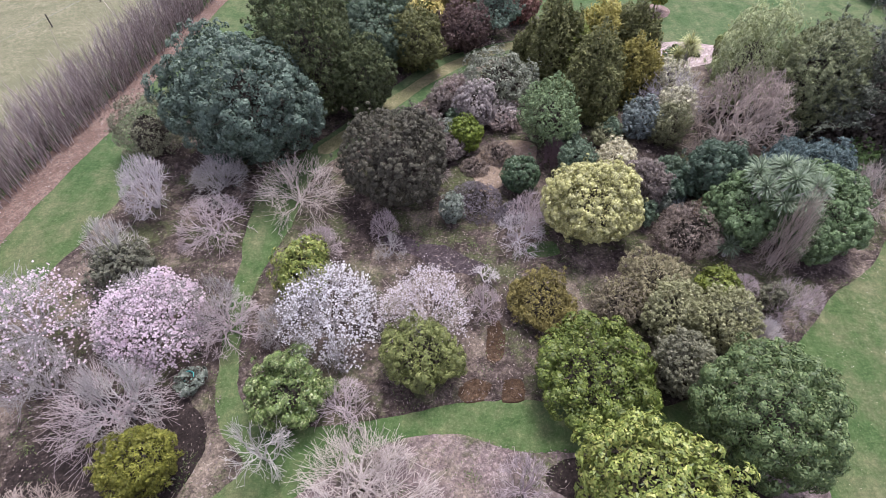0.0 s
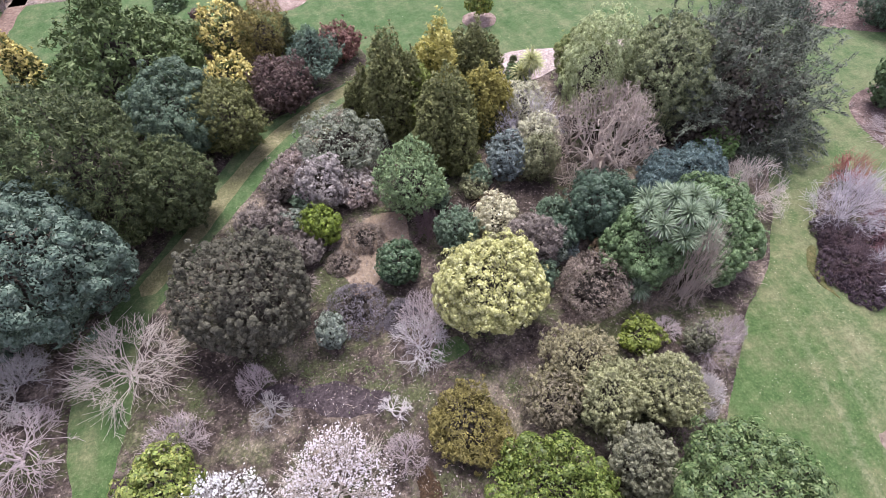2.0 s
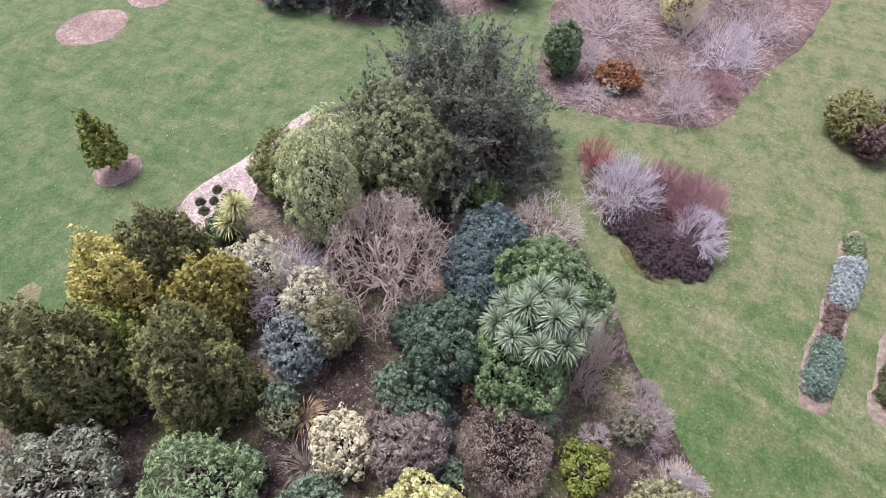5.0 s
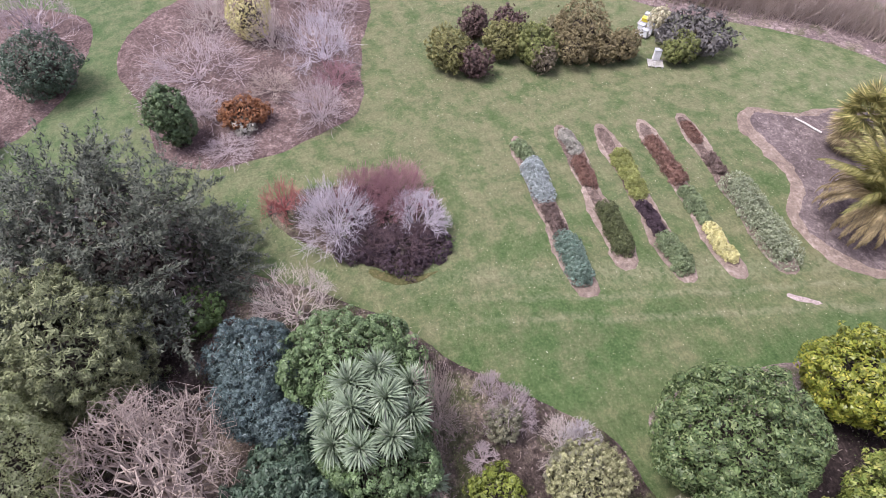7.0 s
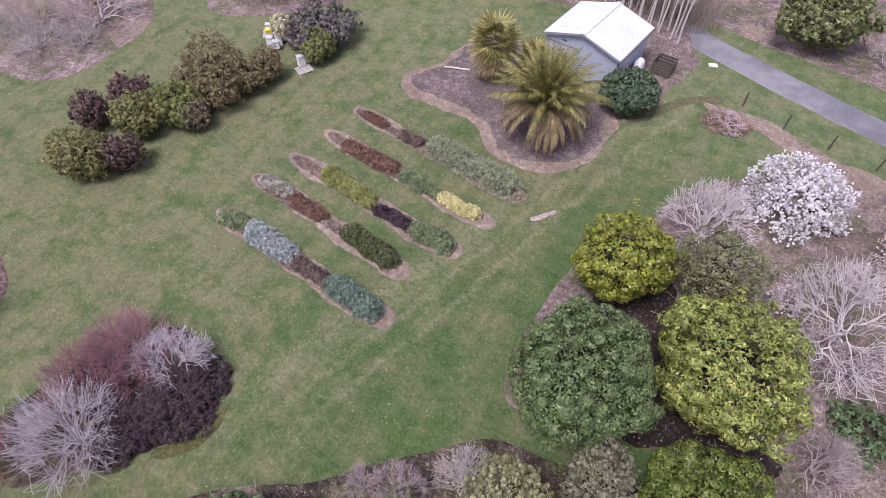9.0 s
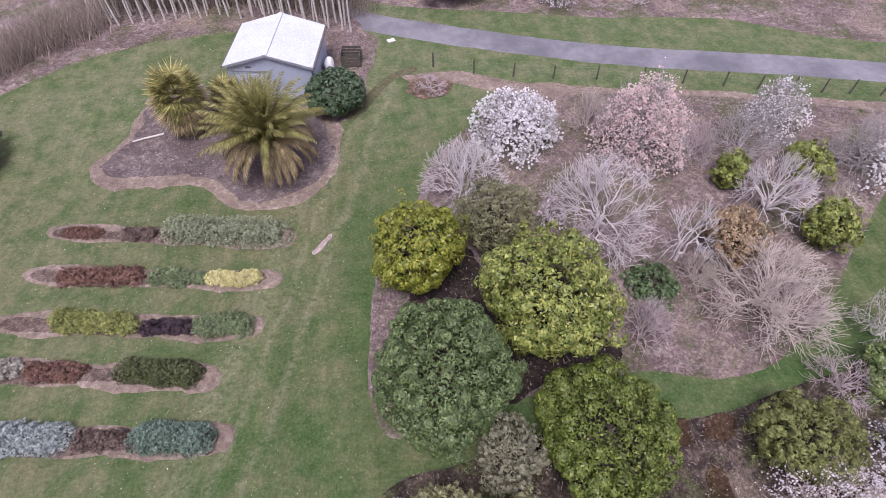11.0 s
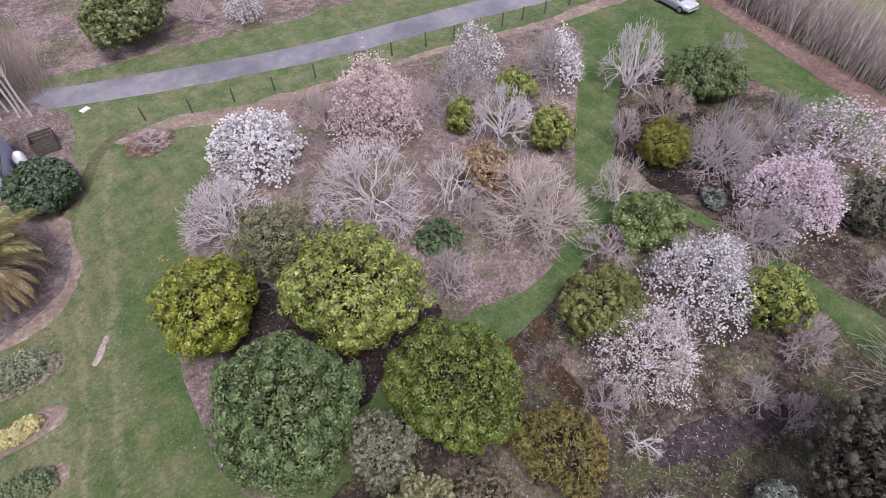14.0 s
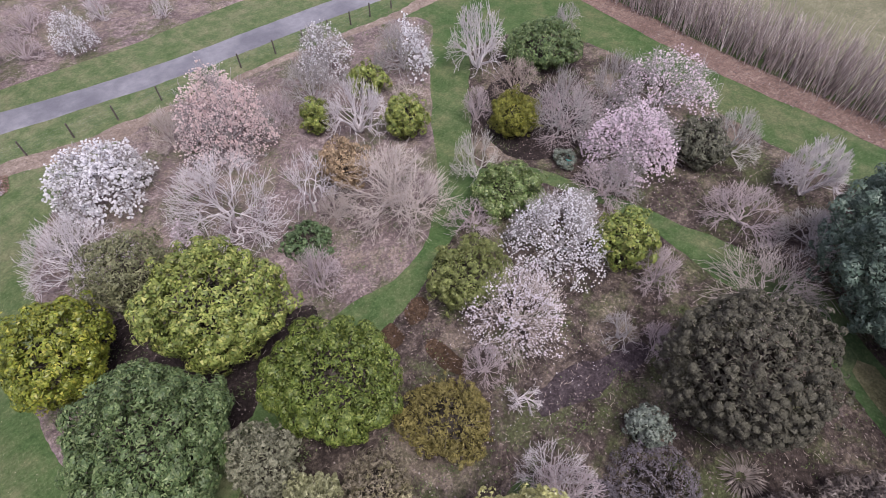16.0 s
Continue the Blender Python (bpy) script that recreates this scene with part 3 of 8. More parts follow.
def foliage(r, h, style, shape, r_gen, most=26000, share=1.0):
    """Leaves of a crown of radius r and height h that stands on z = 0: round billows that part at deep creases, each billow set with tufts, each tuft
    with leaves that lie along its skin."""
    ll, lw, cover, lobe = STYLE[style][:4]
    far = 1.0 if r < 3 else 1.0 + 0.05 * (r - 3)
    ll, lw = ll * far, lw * far
    area = 2 * math.pi * r * h * 0.9 + math.pi * r * r
    make = leaf_tris
    want = max(400.0, cover * 1.7 * area / (ll * lw))
    count = int(min(most, want, 1.5 * share * 3000 * max(r, 0.5) ** 1.3 * max(0.6, min(1.4, h / (1.6 * r)))))
    grow_leaf = min(1.35 if share > 0.55 else 2.0, math.sqrt(want / count))
    ll, lw = ll * grow_leaf, lw * grow_leaf
    amp = 0.30 if style in SMOOTH else 0.62 if style in ("darkolive", "variegated", "gold", "green", "darkleaf") else 1.0
    # billows
    rk = min((0.27 + 0.155 * r) * (1.15 if lobe > 0.35 else 0.95), 0.42 * h)
    knobs = int(np.clip(1.55 * area / (math.pi * rk ** 2), 7, 150))
    ks = np.clip(spread_s(shape, r, h, (np.arange(knobs) + 0.5) / knobs) + r_gen.normal(0, 0.03, knobs), 0.04, 0.995)
    k_size = rk * r_gen.uniform(0.75, 1.25, knobs)
    k_out = r_gen.normal(0, 0.16, knobs) * rk * amp
    ph = r_gen.uniform(0, 6.28, 5)

    def warp(p, s, a):
        """Leans the plain outline out of round."""
        f = 1 + (0.35 + 0.65 * amp) * (0.085 * np.sin(2 * a + ph[0]) + 0.070 * np.sin(3 * a + ph[1] + 3 * s) + 0.05 * np.sin(5 * a + ph[2] + 6 * s))
        z = 1 + amp * (0.05 * np.sin(a + ph[3]) + 0.05 * np.sin(2 * a + ph[4])) * s
        return p * np.stack([f, f, z], 1)


    ka = np.arange(knobs) * 2.39996 + r_gen.normal(0, 0.35, knobs) + r_gen.uniform(0, 6)
    kp = warp(crown_points(shape, r, h, ks, ka)[0], ks, ka)

    def billow(p, n):
        """Moves points of the plain outline onto the billows; gives the new way out and the depth of the crease."""
        gap = np.linalg.norm(p[:, None] - kp[None], axis=2) / k_size[None]
        near = gap.argmin(1)
        q = np.clip(gap[np.arange(len(p)), near], 0, 1)
        dome = np.sqrt(1 - q * q)
        side = (p - kp[near]) / k_size[near][:, None]
        out = unit(n * (dome + 0.25)[:, None] + side * 0.8 * amp)
        return p - n * ((1 - dome) * 0.74 * rk * amp + 0.12 * rk - k_out[near])[:, None], out, dome

    base = min((0.12 + 0.042 * r) * (lobe / 0.24), 0.30 * h)
    lobes = int(np.clip(1.75 * area / (math.pi * base ** 2), 18, 1100))
    s = np.clip(spread_s(shape, r, h, (np.arange(lobes) + 0.5) / lobes) + r_gen.normal(0, 0.012, lobes), 0.02, 1.0)
    az_ = np.arange(lobes) * 2.39996 + r_gen.normal(0, 0.4, lobes)
    p, n = crown_points(shape, r, h, s, az_)
    p = warp(p, s, az_)
    lr = base * r_gen.uniform(0.6, 1.35, lobes) * (0.6 + 0.4 * profile(shape, s))
    c, axis, dome = billow(p, n)
    c = c - n * (lr * 0.5)[:, None] + r_gen.normal(0, 0.05, c.shape) * base
    stray = (r_gen.random(lobes) < 0.10) * r_gen.exponential(0.11, lobes) * min(r, 3.0) * amp          # shoots that stand out of the crown
    c = c + unit(n + [0, 0, 0.3]) * np.minimum(stray, 0.5)[:, None]
    c[:, 2] = np.maximum(c[:, 2], lr * 0.35)
    weight = lr ** 2 * (0.45 + 0.55 * dome)
    pick = r_gen.choice(lobes, count, p=weight / weight.sum())
    d = unit(r_gen.normal(size=(count, 3)) + axis[pick] * 1.3)
    depth = 1.05 - 0.30 * r_gen.random(count) ** 1.6
    p = c[pick] + d * (lr[pick] * depth)[:, None]
    skin = r_gen.normal(size=(count, 3))
    skin = unit(skin - d * (skin * d).sum(1, keepdims=True))
    plume = style in PLUME
    if plume:          # each tuft is a long spray, not a ball
        lean = (0.5, [0, 0, -1.1]) if style == "palegreen" else (1.0, [0, 0, 0.55])
        ax2 = unit(axis * lean[0] + lean[1])[pick]
        along_ = (d * ax2).sum(1, keepdims=True)
        sway = d - ax2 * along_
        taper = 1.0 - 0.50 * np.clip(along_, 0, 1)
        p = c[pick] + (sway * 0.85 * taper + ax2 * along_ * 1.35) * (lr[pick] * depth)[:, None]
        grow = ax2 * 0.35 + sway * 0.35 + skin * 0.8
    elif "heath" in style or "brown" in style or "heb" in style or "conifer" in style or style in ("cypress", "greyolive"):
        grow = d * 0.45 + skin * 0.8 + [0, 0, 0.15]
    else:
        grow = d * 0.28 + skin + [0, 0, -0.12]
    p[:, 2] = np.maximum(p[:, 2], 0.04)
    nrm = unit(d * 1.2 + r_gen.normal(0, 0.28, (count, 3)) + [0, 0, 0.30])
    k = r_gen.uniform(0.6, 1.4, count)
    leaves = make(p, grow, nrm, ll * k, lw * k)
    # shaded leaves on the floor of the creases
    more = int(count * 0.24)
    s3 = spread_s(shape, r, h, r_gen.random(more))
    a3 = r_gen.random(more) * 2 * np.pi
    p3, n3 = crown_points(shape, r, h, s3, a3)
    p3 = warp(p3, s3, a3) - n3 * (rk * (0.22 + 0.55 * amp) + base * r_gen.uniform(0.3, 0.9, more))[:, None]
    p3[:, 2] = np.maximum(p3[:, 2], 0.05)
    k3 = r_gen.uniform(1.0, 1.7, more)
    leaves = join_parts(leaves, make(p3, r_gen.normal(size=(more, 3)), unit(n3 + r_gen.normal(0, 0.3, (more, 3))), ll * k3, lw * k3))
    # heart: dead twigs and leaves inside the outline, so that little light passes; coloured near-black as gap shade
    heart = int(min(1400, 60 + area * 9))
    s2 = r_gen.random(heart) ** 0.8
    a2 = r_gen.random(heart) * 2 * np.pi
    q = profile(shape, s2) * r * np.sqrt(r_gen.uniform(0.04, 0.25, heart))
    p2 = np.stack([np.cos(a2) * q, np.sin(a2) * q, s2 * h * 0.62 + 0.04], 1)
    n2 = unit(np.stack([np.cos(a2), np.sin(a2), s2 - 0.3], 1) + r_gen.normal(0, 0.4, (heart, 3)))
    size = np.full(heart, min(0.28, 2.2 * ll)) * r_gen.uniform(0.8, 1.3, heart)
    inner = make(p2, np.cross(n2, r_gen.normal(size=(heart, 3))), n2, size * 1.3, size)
    return leaves, inner, c, lr


SPIRES = ("oliveconifer", "goldspire", "mustard")


def spires(r, h, style, r_gen, most, share):
    """A conifer of several upright leaders that stand close together."""
    made = []
    ring = int(r_gen.integers(4, 7))
    turn = r_gen.uniform(0, 6.28)
    for q in range(ring + 1):
        a = turn + q * 2 * math.pi / ring
        off = 0.0 if q == ring else r * r_gen.uniform(0.45, 0.66)
        tall = h if q == ring else h * r_gen.uniform(0.62, 0.94)
        wide = r * (0.62 if q == ring else r_gen.uniform(0.48, 0.66))
        (v, f), (vi, fi), c, lr = foliage(wide, tall, style, "column", r_gen, most, share * 0.62)
        shift = [math.cos(a) * off, math.sin(a) * off, 0]
        made.append(((v + shift, f), (vi + shift, fi), c + shift, lr))
    return join_parts(*[m[0] for m in made]), join_parts(*[m[1] for m in made]), np.concatenate([m[2] for m in made]), np.concatenate([m[3] for m in made])


FINE_LEAF = ("gold", "yellowgreen", "darkleaf", "green", "camellia", "olivegreen", "variegated", "ivygreen", "bluegreen", "deepgreen")
NEAR_LEAF = ("ivygreen", "deepgreen", "green2", "mustard", "goldspire", "camellia", "blueconifer", "bluetop", "olivegreen", "oliveconifer", "palegreen", "tealgreen", "heathgreen", "heathbrown", "greygreen2", "goldconifer", "goldbrown", "gold", "yellowgreen", "darkleaf", "green", "darkolive", "bluegreen", "variegated", "darkgreytree", "cypress", "greyolive")
SEED = [100]


# near-black inner twigs: the shade of crown gaps is put into this colour
INNER = plain("shade_dark_twig", (0.030, 0.024, 0.019), (0.070, 0.056, 0.045))


def next_gen():
    SEED[0] += 1
    return np.random.default_rng(SEED[0])


def leafy(name, x, y, r, h, lift, style, shape, label, category, turn=0.0):
    """An evergreen tree or shrub: stem and limbs that reach into the lobes, and a crown of leaves."""
    g = next_gen()
    top = thing(name, x, y, 0.0, label, category)
    far = math.hypot(x - 8, y - 18)
    share = (0.5 if name == "under_shrub" else 0.76) * (2.3 if style == "darkolive" else 1.7 if style in NEAR_LEAF else 0.8) * (1.5 if style in FINE_LEAF and r > 1.3 else 1.0) * (1.0 if far < 30 else 0.5)
    if style in SPIRES and shape == "column":
        (v, f), inner, c, lr = spires(r, h, style, g, 30000, share)
    else:
        (v, f), inner, c, lr = foliage(r, h, style, shape, g, 60000, share)
    v = v + [0, 0, lift]
    part_mesh("twig_core", mesh_from("twig_core", inner[0] + [0, 0, lift], inner[1], INNER), top, "dead brown inner twigs, darkened to shade crown gaps", "stuff")
    crown = mesh_from("crown", v, f, LEAF[style])
    if style in TIPPED:
        crown.materials.append(TIP[style])
        q = v[f].mean(1)
        up = q[:, 2] / (lift + h) + 0.55 * np.hypot(q[:, 0], q[:, 1]) / r + g.normal(0, 0.10, len(q))
        gap = np.sin(q[:, 0] * 5.1 + q[:, 2] * 3) * np.sin(q[:, 1] * 4.7 - q[:, 2] * 4)
        crown.polygons.foreach_set("material_index", (up + 0.22 * gap > np.percentile(up, 64)).astype(np.int32))
    part_mesh("crown", crown, top)
    n = min(len(c), 9)
    pick = g.choice(len(c), n, replace=False)
    tr = 0.035 * r + 0.02
    mid = np.array([[0, 0, lift + h * 0.25]]).repeat(n, 0)
    ends = c[pick] + [0, 0, lift]
    p0 = np.concatenate([[[0, 0, -0.05]], [[0, 0, lift + h * 0.25]], mid])
    p1 = np.concatenate([[[0, 0, lift + h * 0.25]], [[0, 0, lift + h * 0.7]], ends])
    r0 = np.concatenate([[tr * 1.3, tr], np.full(n, tr * 0.5)])
    r1 = np.concatenate([[tr, tr * 0.3], np.full(n, tr * 0.15)])
    part_mesh("trunk", mesh_from("trunk", *tubes(p0, p1, r0, r1, 7), BARK["trunk"], True), top)
    return top


def skeleton_of(r, h, stems, g, trunk, low, far=False, gnarl=1.0, stout=False):
    """Segments of a bare crown: stems that arch out over a dome of radius r and height h, then three orders of branches that end near its skin."""
    size = np.array([r, r, h])
    fine_kids = 3 if r < 1.7 else 4
    if far:
        fine_kids = max(2, fine_kids - 2)
    if stout:
        fine_kids = 3
    kids = (1, 3 if stems >= 12 else 4 if stems >= 8 else 5, 4 if stems >= 8 else 5, fine_kids)
    spread = (0, float(np.clip(0.8 / math.sqrt(stems), 0.19, 0.45)), 0.17, 0.12)
    reach = ((0.42, 0.60), (0.48, 0.86), (0.55, 1.00), (0.60, 1.10)) if stems >= 14 else ((0.42, 0.60), (0.62, 0.86), (0.82, 1.00), (0.92, 1.10))
    k = np.arange(stems)
    z = 1 - (k + 0.5) / stems * (1 - low) if stems > 3 else g.uniform(0.6, 0.95, stems)
    a = k * 2.39996 + g.uniform(-0.35, 0.35, stems)
    way = np.stack([np.cos(a) * np.sqrt(1 - z * z), np.sin(a) * np.sqrt(1 - z * z), z], 1)
    start = np.zeros((stems, 3)) + [0, 0, trunk * h] + way * 0.06 * size
    bend = np.zeros((stems, 3)) + [0, 0, 0.05 * h]
    out = []
    thick = 0.045
    for order in range(4):
        n = len(way)
        goal = way * size * g.uniform(*reach[order], (n, 1))
        goal[:, 2] = np.maximum(goal[:, 2], 0.05)
        ctrl = start + (goal - start) * 0.5 + bend + g.normal(0, 0.03 * gnarl, (n, 3)) * size
        steps = ((5, 5, 4, 3) if gnarl > 1.5 else (5, 4, 2, 1))[order]
        u = np.linspace(0, 1, steps + 1)[None, :, None]
        line = start[:, None] * (1 - u) ** 2 + ctrl[:, None] * 2 * u * (1 - u) + goal[:, None] * u ** 2
        line[:, 1:-1] += g.normal(0, gnarl * (0.022 if stems < 12 else 0.034 if stems < 28 else 0.055), line[:, 1:-1].shape) * size
        rad = thick * (1 - 0.62 * np.linspace(0, 1, steps + 1))
        for q in range(steps):
            out.append((line[:, q], line[:, q + 1], np.full(n, rad[q]), np.full(n, rad[q + 1]), np.full(n, order)))
        if order == 3:
            break
        m = kids[order + 1]
        at = np.where(np.arange(m)[None] == 0, 0.98, g.uniform(0.28, 0.98, (n, m)))
        i = (at * steps).astype(int)
        w = (at * steps - i)[..., None]
        row = np.arange(n)[:, None]
        start = (line[row, i] * (1 - w) + line[row, i + 1] * w).reshape(-1, 3)
        tangent = (line[row, i + 1] - line[row, i]).reshape(-1, 3)
        way = np.repeat(way, m, 0) + g.normal(0, spread[order + 1], (n * m, 3))
        way[:, 2] = np.maximum(way[:, 2], low * 0.5)
        way = unit(way)
        bend = unit(tangent) * (0.10 if order == 0 else 0.05) * min(r, h)
        thick *= 0.52
    p0, p1, r0, r1, order = (np.concatenate([o[q] for o in out]) for q in range(5))
    if trunk:
        p0, p1 = np.concatenate([p0, [[0, 0, -0.05]]]), np.concatenate([p1, [[0, 0, trunk * h + 0.03 * h]]])
        r0, r1, order = np.r_[r0, 0.075], np.r_[r1, 0.06], np.r_[order, 0]
    # side shoots on the finer wood
    fine = np.where(order >= 2)[0]
    fine = fine[g.random(len(fine)) < (0.14 if stout or gnarl > 1.5 else 0.26)]
    u = g.uniform(0.2, 0.9, (len(fine), 1))
    m = p0[fine] * (1 - u) + p1[fine] * u
    d = unit(unit(p1[fine] - p0[fine]) + g.normal(0, 0.36, m.shape))
    tip = m + d * g.uniform(0.08, 0.20, (len(m), 1)) * min(r, h) * (0.4 if gnarl > 1.5 else 1.0)
    p0, p1 = np.concatenate([p0, m]), np.concatenate([p1, tip])
    r0, r1, order = np.r_[r0, np.full(len(m), 0.001)], np.r_[r1, np.full(len(m), 0.001)], np.r_[order, np.full(len(m), 3)]
    p1[:, 2] = np.maximum(p1[:, 2], 0.03)
    return p0, p1, r0, r1, order


def bare(name, x, y, r, h, style, stems, flower, label, category, thick=1.0, gnarl=1.0, side=None):
    """A leafless tree or shrub: stems and limbs, a haze of twigs, and blossoms at the twig ends if it flowers."""
    g = next_gen()
    top = thing(name, x, y, 0.0, label, category, "", 0.0 if side else g.uniform(0, 360))
    p0, p1, r0, r1, order = skeleton_of(r, h, stems + (4 if flower and stems == 7 else 0), g, 0.10 if category == "tree" and stems < 8 else 0.0, 0.14 if flower or stems >= 9 else 0.34, math.hypot(x - 8, y - 10) > 29, gnarl, thick > 1.4 and gnarl < 1.5)
    k = thick * (0.62 + 0.34 * min(r, 3.5)) * (1.2 if stems <= 3 else 1.0) * (0.75 if style == "white" else 1.0)
    floor_r = (0.0066 + 0.0013 * r) * (0.78 if stems >= 12 else 1.5 if style == "pale" and thick > 1.4 else 1.0)
    k = k * (0.62 if stems >= 12 else 1.0)
    r0, r1 = np.maximum(r0 * k, floor_r), np.maximum(r1 * k, floor_r * 0.8)
    low, main = order < 2, order < 1
    limb = low & ~main
    wood = join_parts(tubes(p0[main], p1[main], r0[main], r1[main], 6), tubes(p0[limb], p1[limb], r0[limb], r1[limb], 4))
    part_mesh("stem", mesh_from("stem", *wood, BARK[style], True), top)
    tagged(part_mesh("twig_haze", mesh_from("twig_haze", *tubes(p0[~low], p1[~low], r0[~low], r1[~low], 3), BARK[style], True), top), kind="stuff")
    if flower:
        petals, size, per_m2 = BLOOM[flower]
        fine = np.where(order >= 2)[0]
        count = int(per_m2 * 2 * math.pi * r * (r + h) / 2)
        z = g.uniform(0.05, 1.0, count) ** 0.9
        a = g.uniform(0, 2 * math.pi, count)
        bulge = 0.88 + 0.10 * np.sin(3 * a + h) + 0.07 * np.sin(5 * a + 9 * z) + g.normal(0, 0.07, count) - 0.28 * (g.random(count) < 0.22)
        c = np.stack([np.cos(a) * np.sqrt(1 - z * z) * r, np.sin(a) * np.sqrt(1 - z * z) * r, z * h], 1) * bulge[:, None]
        if side:          # it flowers on one side only
            c = c[c[:, 0] * side[0] + c[:, 1] * side[1] > 0.0]
            count = len(c)
        tips = (p0[fine] + p1[fine]) / 2
        near = np.concatenate([((c[q:q + 400, None] - tips[None]) ** 2).sum(2).argmin(1) for q in range(0, count, 400)])
        pick = fine[near]
        c = c + (tips[near] - c) * g.uniform(0.1, 0.6, (count, 1))
        c[:, 2] = np.maximum(c[:, 2], 0.25)
        d = unit(p1[pick] - p0[pick] + [0, 0, 0.5] + g.normal(0, 0.4, (count, 3)))
        vs = []
        side = unit(np.cross(d, g.normal(size=d.shape)))
        other = np.cross(d, side)
        sz = size * g.uniform(0.6, 1.15, len(c))
        for q in range(4):
            a = q * math.pi / 2
            out = side * math.cos(a) + other * math.sin(a)
            open_ = 0.75 if q % 2 else 0.35
            grow = unit(out * open_ + d * (1 - open_ * 0.5))
            vs.append(leaf_quads(c + grow * sz[:, None] * 0.32, grow, unit(d - out), sz * 0.70, sz * 0.84))
        part_mesh("blossom", mesh_from("blossom", *join_parts(*vs), PETAL[petals]), top)
    return top


def feathery(name, x, y, r, h, style, label, category, count=62000, heart=5000):
    """A wide evergreen whose fine leaves sit in sprays along the outer branches, so that pale limbs show between them."""
    g = next_gen()
    top = thing(name, x, y, 0.0, label, category)
    p0, p1, r0, r1, order = skeleton_of(r * 0.93, h * 0.95, 16, g, 0.04, 0.12)
    k = 2.1
    low = order < 2
    part_mesh("trunk", mesh_from("trunk", *tubes(p0[low], p1[low], r0[low] * k, r1[low] * k, 6), BARK["grey"], True), top)
    carry = np.where(order >= 2)[0]
    carry = carry[g.random(len(carry)) < 0.72]
    span = np.linalg.norm(p1[carry] - p0[carry], axis=1) + 0.25
    pick = g.choice(carry, count, p=span / span.sum())
    u = g.uniform(-0.1, 1.1, (count, 1))
    d = unit(p1[pick] - p0[pick])
    c = p0[pick] + (p1[pick] - p0[pick]) * u
    off = g.normal(0, 0.17, (count, 3)) * (1.2 - 0.7 * np.clip(u, 0, 1)) * [1, 1, 0.45]
    c = c + off
    c[:, 2] = np.maximum(c[:, 2], 0.05)
    grow = d * 0.6 + unit(off + 1e-6) * 0.5 + g.normal(0, 0.45, (count, 3)) * [1, 1, 0.5]
    size = (0.20 if count > 30000 else 0.30) * g.uniform(0.6, 1.4, count)
    leaves = leaf_tris(c, grow, unit(np.array([[0, 0, 1.0]]) + g.normal(0, 0.4, (count, 3))), size, size * 0.36)
    q = unit(g.normal(size=(heart, 3))) * (g.uniform(0.2, 0.72, (heart, 1)))
    q[:, 2] = np.abs(q[:, 2])
    n2 = unit(q + g.normal(0, 0.3, (heart, 3)))
    size2 = 0.28 * g.uniform(0.7, 1.3, heart)
    inner = leaf_tris(q * [r, r, h] + [0, 0, 0.3], np.cross(n2, g.normal(size=(heart, 3))), n2, size2, size2 * 0.7)
    part_mesh("crown", mesh_from("crown", *leaves, LEAF[style]), top)
    part_mesh("twig_core", mesh_from("twig_core", *inner, INNER), top, "dead brown inner twigs, darkened to shade crown gaps", "stuff")
    return top


# ---- the ground ----
def smooth_ring(pts, step=0.35, wobble=0.10, seed=1):
    """A closed outline through the corner points, rounded and with an uneven edge."""
    g = np.random.default_rng(seed)
    p = np.array(pts, float)
    n = len(p)
    out = []
    for i in range(n):
        a, b, c, d = p[i - 1], p[i], p[(i + 1) % n], p[(i + 2) % n]
        k = max(2, int(np.linalg.norm(c - b) / step))
        for j in range(k):
            t = j / k
            out.append(0.5 * (2 * b + (c - a) * t + (2 * a - 5 * b + 4 * c - d) * t * t + (3 * b - a - 3 * c + d) * t ** 3))
    out = np.array(out)
    jig = g.normal(0, wobble, out.shape)
    jig = (jig + np.roll(jig, 1, 0) + np.roll(jig, -1, 0) + np.roll(jig, 2, 0) + np.roll(jig, -2, 0)) / 2.6
    return out + jig


def slab(name, pts, mat, z, label, category="ground", edge=0.12, step=0.35, wobble=0.07, kind="structure"):
    """A flat piece of ground with a bevelled rim, laid over the sheet of lawn."""
    ring = smooth_ring(pts, step, wobble, len(name) + len(pts))
    bm = bmesh.new()
    lo = [bm.verts.new((q[0], q[1], 0.002)) for q in ring]
    nxt, prv = np.roll(ring, -1, 0), np.roll(ring, 1, 0)
    tan = nxt - prv
    nrm = np.stack([tan[:, 1], -tan[:, 0]], 1) / np.maximum(np.linalg.norm(tan, axis=1, keepdims=True), 1e-6)
    area2 = np.sum(ring[:, 0] * nxt[:, 1] - nxt[:, 0] * ring[:, 1])
    ins = ring - nrm * edge * (1 if area2 > 0 else -1)
    hi = [bm.verts.new((q[0], q[1], z)) for q in ins]
    for i in range(len(ring)):
        j = (i + 1) % len(ring)
        bm.faces.new((lo[i], lo[j], hi[j], hi[i]))
    face = bm.faces.new(hi)
    bmesh.ops.triangulate(bm, faces=[face])
    bmesh.ops.recalc_face_normals(bm, faces=bm.faces[:])
    me = bpy.data.meshes.new(name)
    bm.to_mesh(me)
    bm.free()
    me.materials.append(mat)
    return tagged(new(name, me), label, category, "", kind), ring


gv = np.array([(-700, -700, 0), (700, -700, 0), (700, 700, 0), (-700, 700, 0)], float)
tagged(new("ground", mesh_from("ground", gv, np.array([[0, 1, 2, 3]]), GRASS)), "mown patchy green lawn grass", "lawn", "", "structure")

